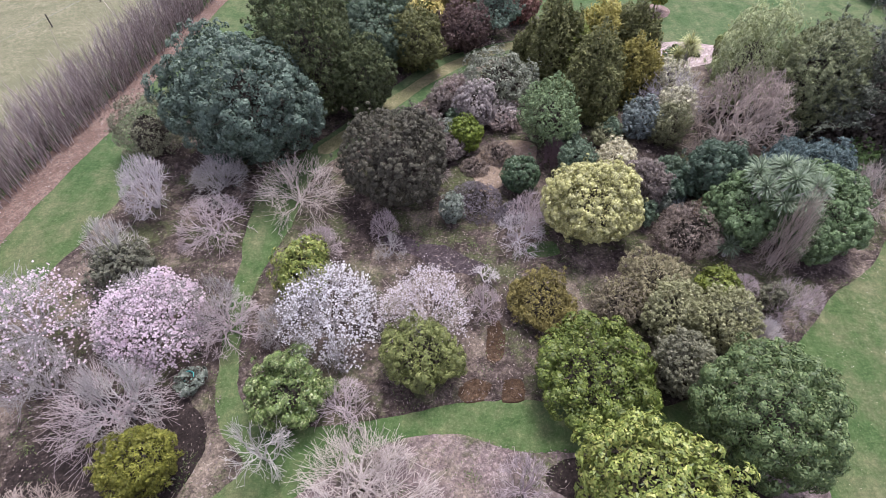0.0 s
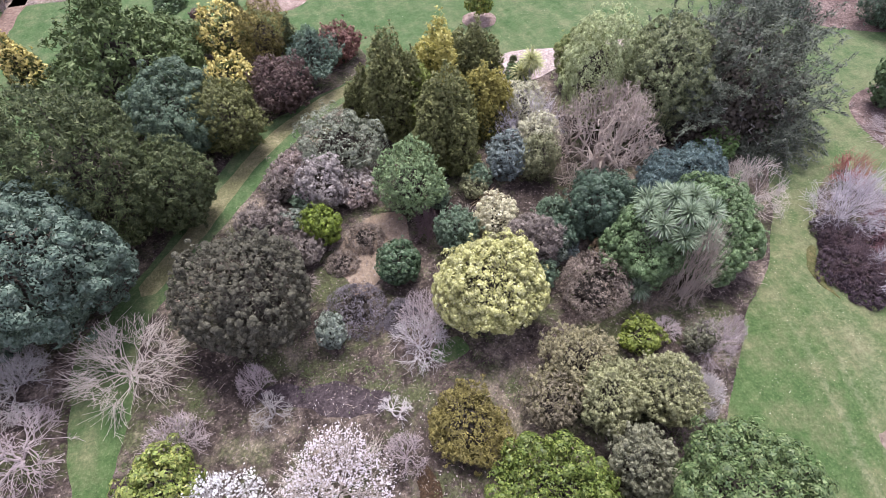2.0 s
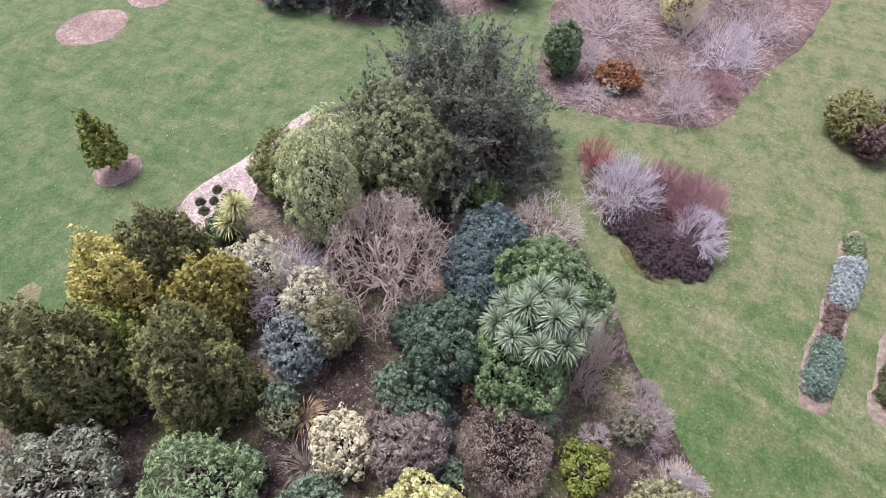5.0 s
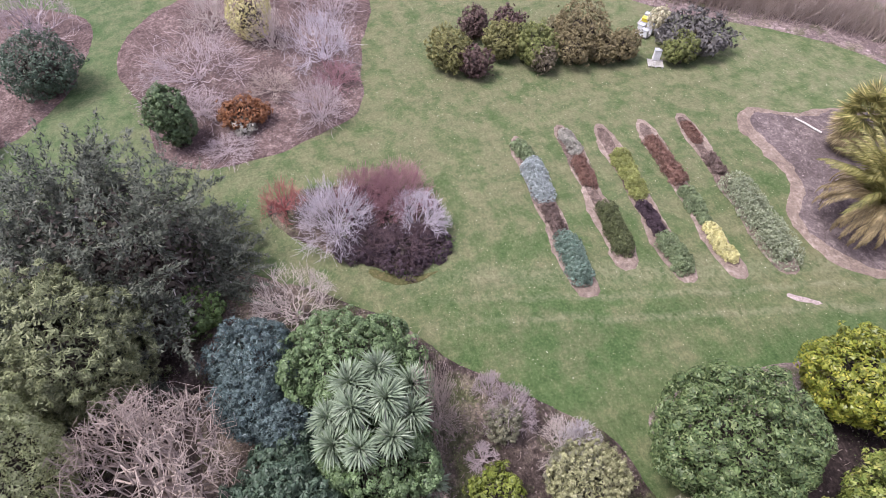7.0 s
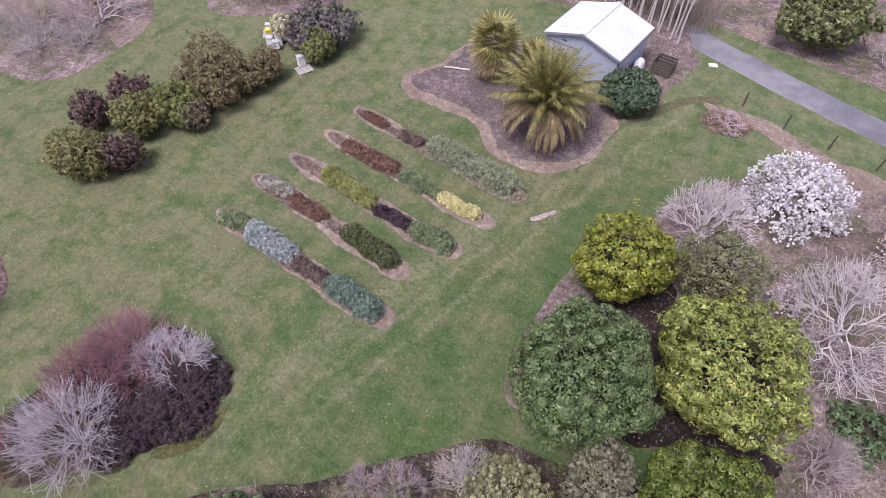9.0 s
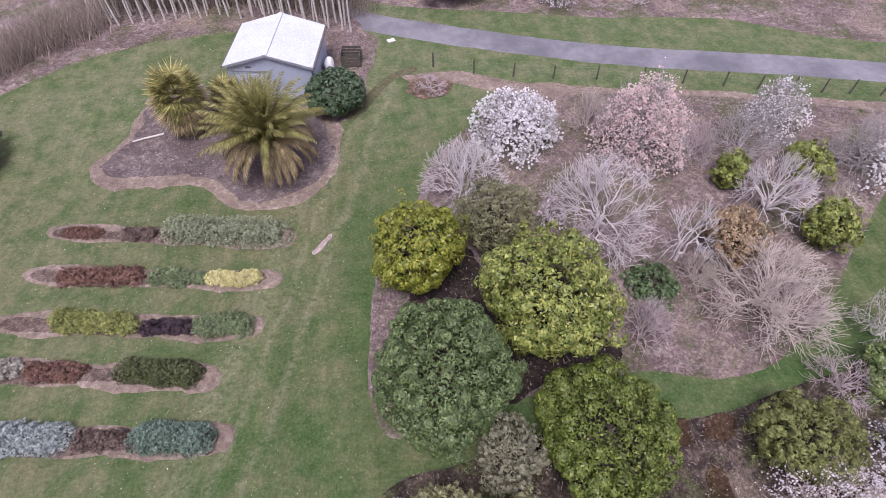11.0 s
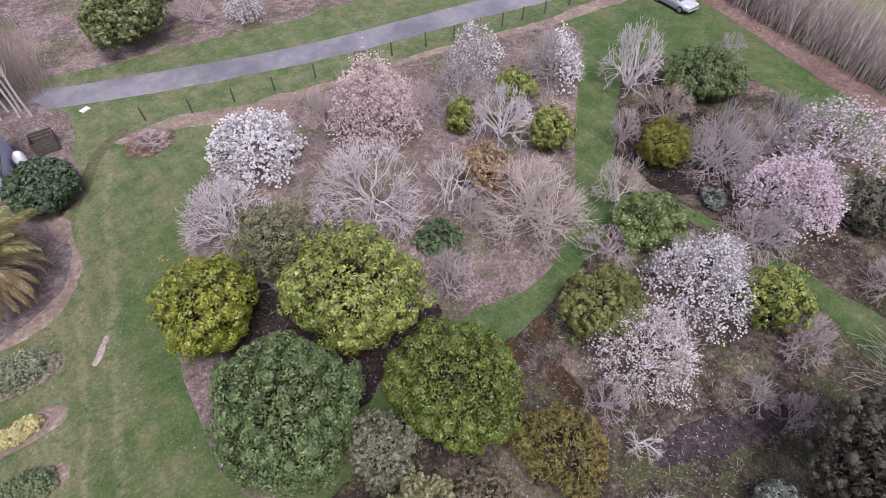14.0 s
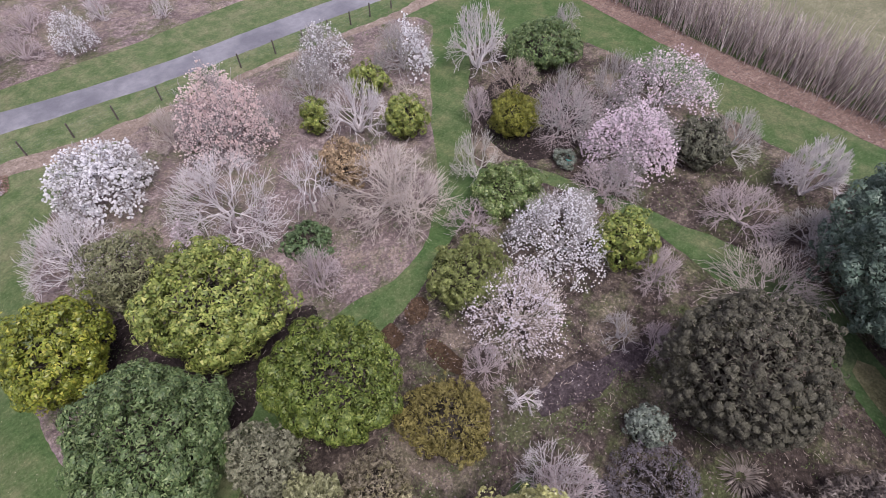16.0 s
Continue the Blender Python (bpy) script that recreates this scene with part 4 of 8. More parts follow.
BED_C = [(16.2, 12.6), (18.0, 14.2), (19.7, 15.7), (22.5, 18.2), (25.5, 20.2), (29.5, 24.6), (33.5, 30.0), (35.2, 36.5), (33.0, 42.0), (28.0, 44.2), (24.4, 44.2),
         (19.0, 46.0), (15.5, 44.0), (10.5, 46.0), (6.1, 44.2), (1.5, 40.8), (-2.3, 36.5), (-5.2, 33.2), (-7.4, 30.6), (-9.0, 28.0), (-9.8, 23.5), (-10.9, 19.6),
         (-11.0, 16.2), (-10.2, 12.4), (-8.2, 10.6), (-3.6, 11.0), (0.8, 11.8), (3.4, 11.9), (7.5, 11.6), (11.0, 11.6), (13.8, 12.3)]
BED_M = [(16.0, 1.6), (16.7, 5.0), (17.0, 8.4), (16.4, 10.6), (14.8, 10.9), (11.8, 10.2), (7.8, 9.4), (3.9, 9.4), (0.6, 10.2), (-2.4, 9.9), (-5.4, 8.5), (-8.6, 5.8),
         (-13.2, 1.9), (-18.0, -2.0), (-21.4, -4.6), (-20.8, -7.2), (-14.0, -9.4), (-8.8, -10.8), (-2.0, -12.0), (2.4, -12.2), (6.4, -11.4), (9.6, -9.2), (12.0, -6.6), (13.6, -2.8)]
BED_W = [(-9.4, 8.6), (-12.6, 5.8), (-16.8, 2.7), (-20.5, 0.6), (-24.5, 2.0), (-26.5, 6.0), (-26.0, 12.0), (-24.0, 18.5), (-22.0, 25.0), (-20.6, 31.0), (-19.5, 36.0),
         (-17.5, 41.0), (-15.0, 46.0), (-12.5, 53.0), (-11.0, 58.5), (-5.0, 57.5), (1.0, 56.0), (6.5, 53.6), (9.4, 50.4), (8.4, 47.4), (4.0, 45.4), (-1.3, 42.5), (-5.9, 36.3),
         (-9.9, 31.3), (-12.2, 28.8), (-12.4, 24.6), (-12.2, 19.0), (-11.8, 14.6), (-10.8, 10.6)]
slab("bed_centre", BED_C, BROWN_MULCH, 0.05, "leaf-littered planting bed of brown mulch", "flower bed")
slab("bed_magnolia", BED_M, MULCH, 0.05, "leaf-littered planting bed under magnolias", "flower bed")
slab("bed_west", BED_W, BROWN_MULCH, 0.05, "leaf-littered planting bed beside the hedge", "flower bed")
slab("bed_maroon", [(36.1, 24.5), (34.4, 24.8), (31.7, 23.0), (29.8, 21.0), (28.2, 18.4), (28.7, 16.4), (30.8, 15.3), (33.1, 15.3), (35.1, 18.1), (36.3, 22.0)],
     BROWN_MULCH, 0.05, "island bed of dark mulch in the lawn", "flower bed")
slab("dry_weeds", [(28.9, 20.2), (27.9, 18.8), (27.7, 17.0), (27.35, 17.2), (27.2, 18.2), (27.5, 19.3), (28.3, 20.2)],
     mulch_mat("rusty_weeds", (0.062, 0.072, 0.030), (0.098, 0.094, 0.044), (0.150, 0.124, 0.070), False, 0.6), 0.03, "rusty yellow weeds along an island bed", "weeds", 0.05, 0.3, 0.1)
slab("bed_far", [(59.5, 11.8), (49.6, 15.2), (44.0, 16.6), (42.0, 18.2), (41.2, 21.1), (40.2, 24.1), (40.6, 28.6), (43.0, 30.9), (48.6, 31.6), (54.5, 33.4), (59.2, 32.4), (62.4, 30.3), (64.5, 27.8), (70.0, 25.7), (71.0, 12.0)],
     FAR_MULCH, 0.05, "far island bed of pinkish bark chip", "flower bed")

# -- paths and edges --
# dark mulch under the evergreens, deepened in colour for the trees' shade
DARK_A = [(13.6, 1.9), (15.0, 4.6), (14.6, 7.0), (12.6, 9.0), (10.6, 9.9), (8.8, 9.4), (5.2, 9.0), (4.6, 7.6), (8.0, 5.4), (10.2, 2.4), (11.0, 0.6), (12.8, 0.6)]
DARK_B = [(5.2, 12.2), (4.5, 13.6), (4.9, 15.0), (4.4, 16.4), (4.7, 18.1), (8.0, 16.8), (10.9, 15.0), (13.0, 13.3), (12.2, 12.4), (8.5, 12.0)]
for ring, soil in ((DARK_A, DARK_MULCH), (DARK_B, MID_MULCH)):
    slab("dark_mulch_bed", ring, soil, 0.058, "dark damp mulch under evergreen trees, partly painted shade", "mulch", 0.08, 0.35, 0.10)
# dark sheets below plants, with the shade there painted into their colour
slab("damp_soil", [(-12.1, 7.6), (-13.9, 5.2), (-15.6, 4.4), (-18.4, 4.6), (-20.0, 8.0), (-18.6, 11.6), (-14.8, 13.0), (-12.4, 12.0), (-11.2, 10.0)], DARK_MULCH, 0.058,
     "dark mulch round a golden conifer, partly painted shade", "mulch", 0.08, 0.35, 0.12)
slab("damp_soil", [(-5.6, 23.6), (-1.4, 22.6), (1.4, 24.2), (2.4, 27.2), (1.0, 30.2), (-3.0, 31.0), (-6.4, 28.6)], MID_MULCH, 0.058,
     "shade under a dense tree painted as dark mulch", "mulch", 0.08, 0.35, 0.12)
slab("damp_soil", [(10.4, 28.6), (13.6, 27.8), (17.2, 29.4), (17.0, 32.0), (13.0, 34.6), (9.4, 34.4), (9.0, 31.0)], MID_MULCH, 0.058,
     "dark reddish mulch between shrubs and conifers, partly painted shade", "mulch", 0.08, 0.35, 0.12)
slab("soil_band", [(0.7, 19.9), (-0.4, 20.2), (-1.6, 21.3), (-2.9, 21.7), (-3.8, 22.9), (-2.6, 23.2), (-1.4, 22.5), (0.2, 22.1), (1.6, 21.0), (2.6, 20.6), (1.9, 19.8)],
     mulch_mat("purplish_soil", (0.030, 0.023, 0.027), (0.062, 0.049, 0.057), (0.120, 0.100, 0.110)), 0.066, "band of dark purplish soil crossing the bed", "soil", 0.08, 0.35, 0.10)
RUST_MOSS = mulch_mat("rusty_moss", (0.035, 0.022, 0.014), (0.065, 0.042, 0.028), (0.112, 0.078, 0.056))
for ring in ([(2.2, 14.2), (3.0, 14.0), (3.3, 15.2), (3.0, 16.6), (2.3, 16.2)], [(0.8, 11.9), (1.9, 11.8), (2.4, 12.6), (1.5, 13.1), (0.7, 12.7)], [(2.9, 11.9), (3.9, 12.0), (3.8, 13.0), (3.0, 12.9)]):
    slab("moss_patch", ring, RUST_MOSS, 0.066, "low rusty brown moss on the litter", "moss", 0.06, 0.3, 0.08)
slab("bare_clearing", [(0.6, 27.9), (2.4, 26.6), (4.6, 27.4), (6.4, 29.0), (7.0, 31.4), (5.6, 32.4), (3.4, 31.6), (1.6, 29.6)], DIRT, 0.056,
     "pale dry dirt clearing among shrubs", "soil")
slab("grass_patch", [(5.2, 22.2), (6.8, 22.4), (7.2, 21.2), (6.0, 20.9), (5.0, 21.4)], GRASS, 0.062, "small patch of grass in the bed", "grass")
slab("mulch_chip_bed", [(20.3, 45.9), (17.2, 44.0), (18.4, 43.0), (19.0, 41.6), (21.8, 41.6), (25.0, 42.6), (30.6, 43.2), (31.2, 44.0), (25.4, 44.8)], PALE_CHIP, 0.06,
     "pale bark-chip bed with small tufts", "flower bed")
slab("palm_bed", [(33.6, -8.9), (31.8, -11.6), (31.0, -16.4), (28.0, -17.6), (25.6, -15.6), (19.4, -13.6), (17.6, -10.4), (18.0, -7.0), (19.2, -4.9), (21.4, -3.9), (24.4, -4.3), (26.2, -6.4), (29.0, -7.0), (32.0, -7.2)],
     DRY_RIM, 0.05, "palm bed with a pale dry dirt rim", "flower bed", 0.12, 0.35, 0.16)
slab("palm_soil", [(33.0, -8.9), (31.3, -11.6), (30.6, -16.0), (27.8, -17.2), (25.5, -15.2), (19.6, -13.1), (18.2, -10.0), (18.8, -6.8), (21.2, -4.8), (24.1, -5.1), (26.1, -7.2), (29.0, -7.6), (31.6, -7.8)],
     PALM_SOIL, 0.058, "greyish leaf-littered soil under palms", "soil", 0.10, 0.4, 0.2)
slab("shed_litter", [(18.6, -12.0), (17.0, -11.8), (15.8, -13.6), (15.5, -16.7), (14.6, -19.4), (14.4, -21.8), (15.6, -23.2), (18.0, -24.4), (20.0, -21.0), (19.4, -15.0)], MULCH, 0.045,
     "trampled dirt and litter beside the shed", "soil")
slab("shelterbelt_litter", [(15.8, -21.8), (20.0, -23.6), (27.0, -24.2), (33.0, -23.4), (38.5, -20.8), (43.0, -16.4), (48.5, -10.6), (54.0, -10.0), (60.0, -22.0), (46.0, -34.0), (30.0, -33.0), (17.0, -26.0)], MULCH, 0.052,
     "brown leaf litter under the shelterbelt", "soil")
slab("fence_dirt_strip", [(12.6, -16.6), (9.2, -16.4), (2.4, -13.8), (-7.3, -11.9), (-15.2, -9.8), (-23.0, -8.2), (-29.6, -7.2), (-29.6, -6.2), (-23.4, -6.8), (-13.8, -8.6), (-6.6, -10.6), (3.4, -12.4), (9.6, -15.0), (12.0, -15.6)],
     DRY_RIM, 0.04, "worn tan dirt strip along the fence", "soil", 0.12, 0.35, 0.14)
slab("hedge_dirt_strip", [(-36.9, -6.0), (-35.5, 0.0), (-33.8, 8.0), (-31.9, 15.0), (-30.4, 22.0), (-29.4, 27.5), (-27.9, 34.0), (-25.2, 44.5), (-22.9, 55.0), (-18.0, 76.0), (-16.6, 76.0), (-21.3, 54.5), (-23.3, 44.5), (-24.9, 34.4), (-26.4, 28.7), (-27.5, 23.0), (-28.7, 16.5), (-31.7, 6.0), (-33.4, 0.0), (-34.8, -6.0)],
     mulch_mat("hedge_dirt", (0.120, 0.080, 0.070), (0.190, 0.135, 0.120), (0.260, 0.200, 0.180), False, 0.6), 0.045, "reddish-brown dirt strip at the hedge foot", "soil")
slab("paddock", [(-36.0, -60.0), (-38.0, -6.0), (-34.5, 16.0), (-29.0, 42.0), (-24.0, 62.0), (-14.0, 110.0), (-160.0, 110.0), (-160.0, -60.0)], PADDOCK, 0.02,
     "dry yellowish paddock beyond the hedge", "field", 0.1, 2.0)
slab("far_bed", [(14.0, -27.4), (4.8, -24.8), (-4.0, -22.6), (-14.0, -21.0), (-30.0, -16.6), (-34.0, -44.0), (18.0, -52.0), (20.0, -31.0)], MULCH, 0.048,
     "large leaf-littered bed beyond the drive", "flower bed", 0.12, 0.8)
slab("east_bed", [(56.0, 3.6), (59.6, 5.0), (65.0, 5.0), (75.0, 0.0), (69.0, -11.0), (60.0, -9.0), (55.8, -5.0), (55.2, -0.6)], MULCH, 0.045, "far bed of brown mulch", "flower bed")
slab("hill_bed", [(67.0, 34.5), (65.5, 30.8), (73.0, 27.5), (82.0, 30.0), (82.0, 44.0), (69.0, 40.0)], FAR_MULCH, 0.046, "far bed of pinkish mulch", "flower bed")
slab("pine_bed", [(42.4, 60.0), (43.1, 52.2), (43.5, 46.2), (44.8, 44.6), (48.7, 39.0), (55.1, 36.0), (64.0, 36.4), (68.0, 48.0), (62.0, 66.0), (48.0, 68.0)], FAR_MULCH, 0.042, "reddish mulch bed under pines", "flower bed")
slab("top_bed", [(-26.0, 72.0), (-8.0, 69.0), (0.0, 71.0), (6.0, 78.0), (0.0, 90.0), (-30.0, 90.0)], MULCH, 0.045, "far brown bed at the lawn's end", "flower bed")
for q, (rx, ry, rr) in enumerate(((4.5, 62.2, 2.9), (11.2, 66.6, 3.0), (20.6, 51.6, 1.55), (38.7, 66.4, 2.2), (32.4, 67.0, 3.0))):
    ring_pts = [(rx + rr * math.cos(a * math.pi / 4), ry + rr * math.sin(a * math.pi / 4) * 0.92) for a in range(8)]
    slab("mulch_ring_%d" % (q + 1), ring_pts, PINK_MULCH, 0.05, "round ring of pinkish bark mulch in the lawn", "mulch")
ROWS = (((36.2, 8.1), (23.3, 9.8)), ((36.3, 4.6), (24.2, 6.7)), ((35.4, 2.1), (22.2, 4.2)), ((34.8, -0.9), (21.4, 1.4)), ((34.4, -3.9), (20.7, -1.4)))
for q, ((ax, ay), (bx, by)) in enumerate(ROWS):
    ux, uy = (bx - ax) / math.hypot(bx - ax, by - ay), (by - ay) / math.hypot(bx - ax, by - ay)
    jig = np.random.default_rng(60 + q)
    half = [(u_, (0.60 + 0.14 * u_) * jig.uniform(0.86, 1.10) * (0.62 if u_ in (0.0, 1.0) else 1.0)) for u_ in (0.0, 0.06, 0.2, 0.36, 0.55, 0.75, 0.94, 1.0)]
    lx, ly = bx - ax, by - ay
    pts = [(ax + lx * u_ - uy * w_, ay + ly * u_ + ux * w_) for u_, w_ in half] + [(bx + ux * 0.1, by + uy * 0.1)] + \
          [(ax + lx * u_ + uy * w_, ay + ly * u_ - ux * w_) for u_, w_ in half[::-1]] + [(ax - ux * 0.2, ay - uy * 0.2)]
    slab("row_bed_%d" % (q + 1), pts, DRY_RIM, 0.04, "narrow strip bed of bark mulch in the lawn", "flower bed", 0.1, 0.35, 0.12)
    core = [(ax + lx * u_ - uy * (w_ - 0.22), ay + ly * u_ + ux * (w_ - 0.22)) for u_, w_ in half[:-1]] + [(ax + lx * u_ + uy * (w_ - 0.22), ay + ly * u_ - ux * (w_ - 0.22)) for u_, w_ in half[-2::-1]]
    slab("row_soil_%d" % (q + 1), core, ROW_MULCH, 0.05, "dark damp mulch along a strip bed", "soil", 0.1, 0.35, 0.1)


def band(name, pts, half, mat, z, label, category):
    p = np.array(pts, float)
    t = np.gradient(p, axis=0)
    t /= np.linalg.norm(t, axis=1, keepdims=True)
    n = np.stack([-t[:, 1], t[:, 0]], 1)
    outline = [tuple(q) for q in p + n * half] + [tuple(q) for q in (p - n * half)[::-1]]
    return slab(name, outline, mat, z, label, category, 0.1, 0.5, 0.05)


band("worn_path", [(-8.6, 31.4), (-6.2, 34.0), (-3.6, 37.4), (0.0, 41.4), (4.6, 44.7), (8.8, 46.6), (11.6, 48.6)], 0.62,
     mulch_mat("worn_grass", (0.115, 0.118, 0.062), (0.175, 0.165, 0.100), (0.245, 0.222, 0.150), False, 0.6), 0.012, "worn yellowish grass path between the beds", "path")
DRIVE = [(34.0, -38.0), (24.0, -30.2), (15.8, -25.0), (10.4, -22.3), (4.4, -19.8), (-5.0, -16.5), (-16.4, -13.75), (-26.0, -11.1), (-36.4, -8.1), (-50.0, -4.0)]
band("drive", DRIVE, 1.35, ROAD, 0.03, "grey asphalt drive with worn edges", "driveway")
band("wheel_track", [(17.2, -11.9), (16.2, -12.9), (15.2, -14.3), (14.3, -15.6), (13.2, -16.5), (11.8, -17.2)], 0.42, mulch_mat("muddy_grass", (0.070, 0.076, 0.042), (0.108, 0.106, 0.066), (0.150, 0.138, 0.096), False, 0.6), 0.052, "muddy wheel track in the lawn", "track")
slab("bare_lawn_patch", [(18.4, -1.5), (18.9, -1.2), (19.7, -0.2), (19.3, -0.2), (18.7, -0.8)], PALE_CHIP, 0.02, "bare dirt scrape in the lawn", "soil", 0.06, 0.2)


# -- scattered litter --
def inside(pts, q):
    p = np.array(pts, float)
    hit_ = np.zeros(len(q), bool)
    for i in range(len(p)):
        (xa, ya), (xb, yb) = p[i - 1], p[i]
        cross = ((ya > q[:, 1]) != (yb > q[:, 1])) & (q[:, 0] < (xb - xa) * (q[:, 1] - ya) / (yb - ya + 1e-12) + xa)
        hit_ ^= cross
    return hit_


def scatter(name, pts, count, size, z, mat, label, seed, tilt=0.35, category="leaf litter"):
    g = np.random.default_rng(seed)
    p = np.array(pts, float)
    q = g.uniform(p.min(0), p.max(0), (count * 2, 2))
    q = q[inside(pts, q)][:count]
    q = q[~(inside(DARK_A, q) | inside(DARK_B, q)) | (g.random(len(q)) < 0.3)]
    n = len(q)
    c = np.c_[q, np.full(n, z) + g.random(n) * 0.03]
    nrm = unit(np.array([[0, 0, 1.0]]) + g.normal(0, tilt, (n, 3)))
    sz = size * g.uniform(0.5, 1.6, n)
    v, f = leaf_quads(c, g.normal(size=(n, 3)) * [1, 1, 0.15], nrm, sz, sz * g.uniform(0.35, 0.8, n))
    tagged(new(name, mesh_from(name, v, f, mat)), label, category, "", "stuff")


LITTER = leaf_mat("fallen_leaves", (0.050, 0.036, 0.034), (0.170, 0.132, 0.126), (0.32, 0.27, 0.25), 0.8, 0.1)
RED_LITTER = leaf_mat("reddish_leaves", (0.090, 0.052, 0.040), (0.190, 0.118, 0.094), (0.30, 0.22, 0.18), 0.8, 0.1)
SPECK = leaf_mat("pale_specks", (0.24, 0.21, 0.13), (0.44, 0.41, 0.30), (0.72, 0.70, 0.62), 0.7, 0.1)
scatter("leaf_litter", BED_C, 20000, 0.096, 0.055, LITTER, "scattered brown fallen leaves on the bed", 1)
scatter("leaf_litter", BED_M, 17000, 0.096, 0.055, LITTER, "scattered brown fallen leaves under magnolias", 2)
scatter("leaf_litter", BED_W, 12000, 0.108, 0.055, LITTER, "scattered brown fallen leaves in the bed", 3)
scatter("bark_chips", [(41, 30), (41, 20), (46, 16), (60, 13), (64, 26), (50, 33)], 5000, 0.14, 0.055, LITTER, "loose bark chips and fallen leaves", 4)
scatter("leaf_litter", [(14, -27.4), (-30, -17), (-32, -44), (18, -46)], 6000, 0.16, 0.05, LITTER, "scattered fallen leaves beyond the drive", 5)
scatter("leaf_litter", [(12.6, -16.6), (2.4, -13.9), (-15.2, -9.9), (-29.6, -7.3), (-29.6, -6.2), (-13.8, -8.6), (3.4, -12.4), (12.0, -15.6)], 2600, 0.10, 0.045, LITTER, "brown fallen leaves along the fence strip", 11)
scatter("leaf_litter", [(17.8, -12.0), (15.2, -17.0), (14.4, -20.6), (18.0, -24.4), (20.0, -21.0)], 1500, 0.11, 0.05, LITTER, "brown fallen leaves beside the shed", 12)
scatter("leaf_litter", [(33.0, -8.9), (30.6, -16.0), (25.5, -15.2), (18.2, -10.0), (21.2, -4.8), (26.1, -7.2)], 2600, 0.10, 0.062, LITTER, "dry fallen leaves under the palms", 13)
scatter("leaf_litter", [(12.8, -14.2), (11.6, -13.2), (9.8, -13.6), (9.2, -15.0), (10.6, -16.0), (12.4, -15.6)], 2200, 0.12, 0.02, RED_LITTER, "reddish fallen leaves on the lawn", 15)
scatter("fallen_petals", [(-4.2, 20.8), (-3.0, 14.2), (2.4, 15.0), (6.0, 18.0), (3.0, 22.4)], 260, 0.05, 0.07, PETAL["palepink"], "fallen pale magnolia petals on soil", 6, 0.2, "petals")
scatter("fallen_petals", [(-19.0, 13.6), (-12.4, 13.4), (-11.2, 19.6), (-17.6, 20.6)], 320, 0.065, 0.07, PETAL["pink"], "fallen pink magnolia petals on litter", 7, 0.2, "petals")


def twig_litter(pts, count, label, seed):
    g = np.random.default_rng(seed)
    p = np.array(pts, float)
    q = g.uniform(p.min(0), p.max(0), (count * 2, 2))
    q = q[inside(pts, q)][:count]
    n = len(q)
    a = g.uniform(0, 6.28, n)
    l_ = g.uniform(0.08, 0.28, n)[:, None]
    p0 = np.c_[q, np.full(n, 0.07)]
    d = np.stack([np.cos(a), np.sin(a), g.uniform(0, 0.35, n)], 1)
    p1 = p0 + d * l_
    b = a + g.normal(0, 0.6, n)
    p2 = p1 + np.stack([np.cos(b), np.sin(b), g.uniform(-0.05, 0.3, n)], 1) * l_ * 0.6
    r = np.full(n, 0.011)
    v = join_parts(tubes(p0, p1, r, r * 0.8, 3), tubes(p1, p2, r * 0.8, r * 0.5, 3))
    tagged(new("fallen_twigs", mesh_from("fallen_twigs", *v, BARK["brown"], True)), label, "twigs", "", "stuff")


def weeds(pts, patches, label, seed):
    """Low green weeds in loose patches over a bed."""
    g = np.random.default_rng(seed)
    p = np.array(pts, float)
    q = g.uniform(p.min(0), p.max(0), (patches * 3, 2))
    q = q[inside(pts, q)][:patches]
    many = g.integers(20, 90, len(q))
    c = np.repeat(q, many, 0) + g.normal(0, 1, (many.sum(), 2)) * np.repeat(g.uniform(0.15, 0.55, len(q)), many)[:, None]
    c = c[inside(pts, c)]
    n = len(c)
    size = g.uniform(0.05, 0.14, n)
    d = np.c_[g.normal(0, 0.7, (n, 2)), g.uniform(0.2, 0.9, n)]
    v, f = leaf_tris(np.c_[c, 0.06 + size * 0.4], d, unit(np.array([[0, 0, 1.0]]) + g.normal(0, 0.5, (n, 3))), size, size * 0.45)
    tagged(new("bed_weeds", mesh_from("bed_weeds", v, f, WEED)), label, "weeds", "", "stuff")


WEED = leaf_mat("weed_leaves", (0.040, 0.062, 0.020), (0.095, 0.125, 0.045), (0.17, 0.19, 0.08), 0.7, 0.15)
weeds(BED_C, 260, "low green weeds in the leaf litter", 51)
weeds(BED_M, 150, "low green weeds under the magnolias", 52)
weeds(BED_W, 260, "low green weeds and grass in the bed", 53)
scatter("leaf_litter", [(-35.5, 0.0), (-31.9, 15.0), (-29.4, 27.5), (-25.2, 44.5), (-22.9, 55.0), (-21.3, 54.5), (-24.9, 34.4), (-28.7, 16.5), (-33.4, 0.0)], 4200, 0.12, 0.05, LITTER, "brown fallen leaves along the hedge", 14)
twig_litter(BED_C, 1500, "fallen pale twigs scattered over the bed", 41)
twig_litter(BED_M, 1100, "fallen pale twigs scattered under magnolias", 42)
twig_litter(BED_W, 1100, "fallen pale twigs scattered in the bed", 43)
LAWN_A = [(17.2, 11.6), (17.6, 2.0), (14.0, -5.0), (12.0, -14.0), (34.0, -26.0), (60.0, -8.0), (60.0, 12.0), (40.0, 18.0), (36.0, 32.0), (23.0, 17.6)]
scatter("lawn_specks", LAWN_A, 6500, 0.040, 0.02, SPECK, "small pale daisies and fallen leaves on lawn", 8, 0.2, "daisies")
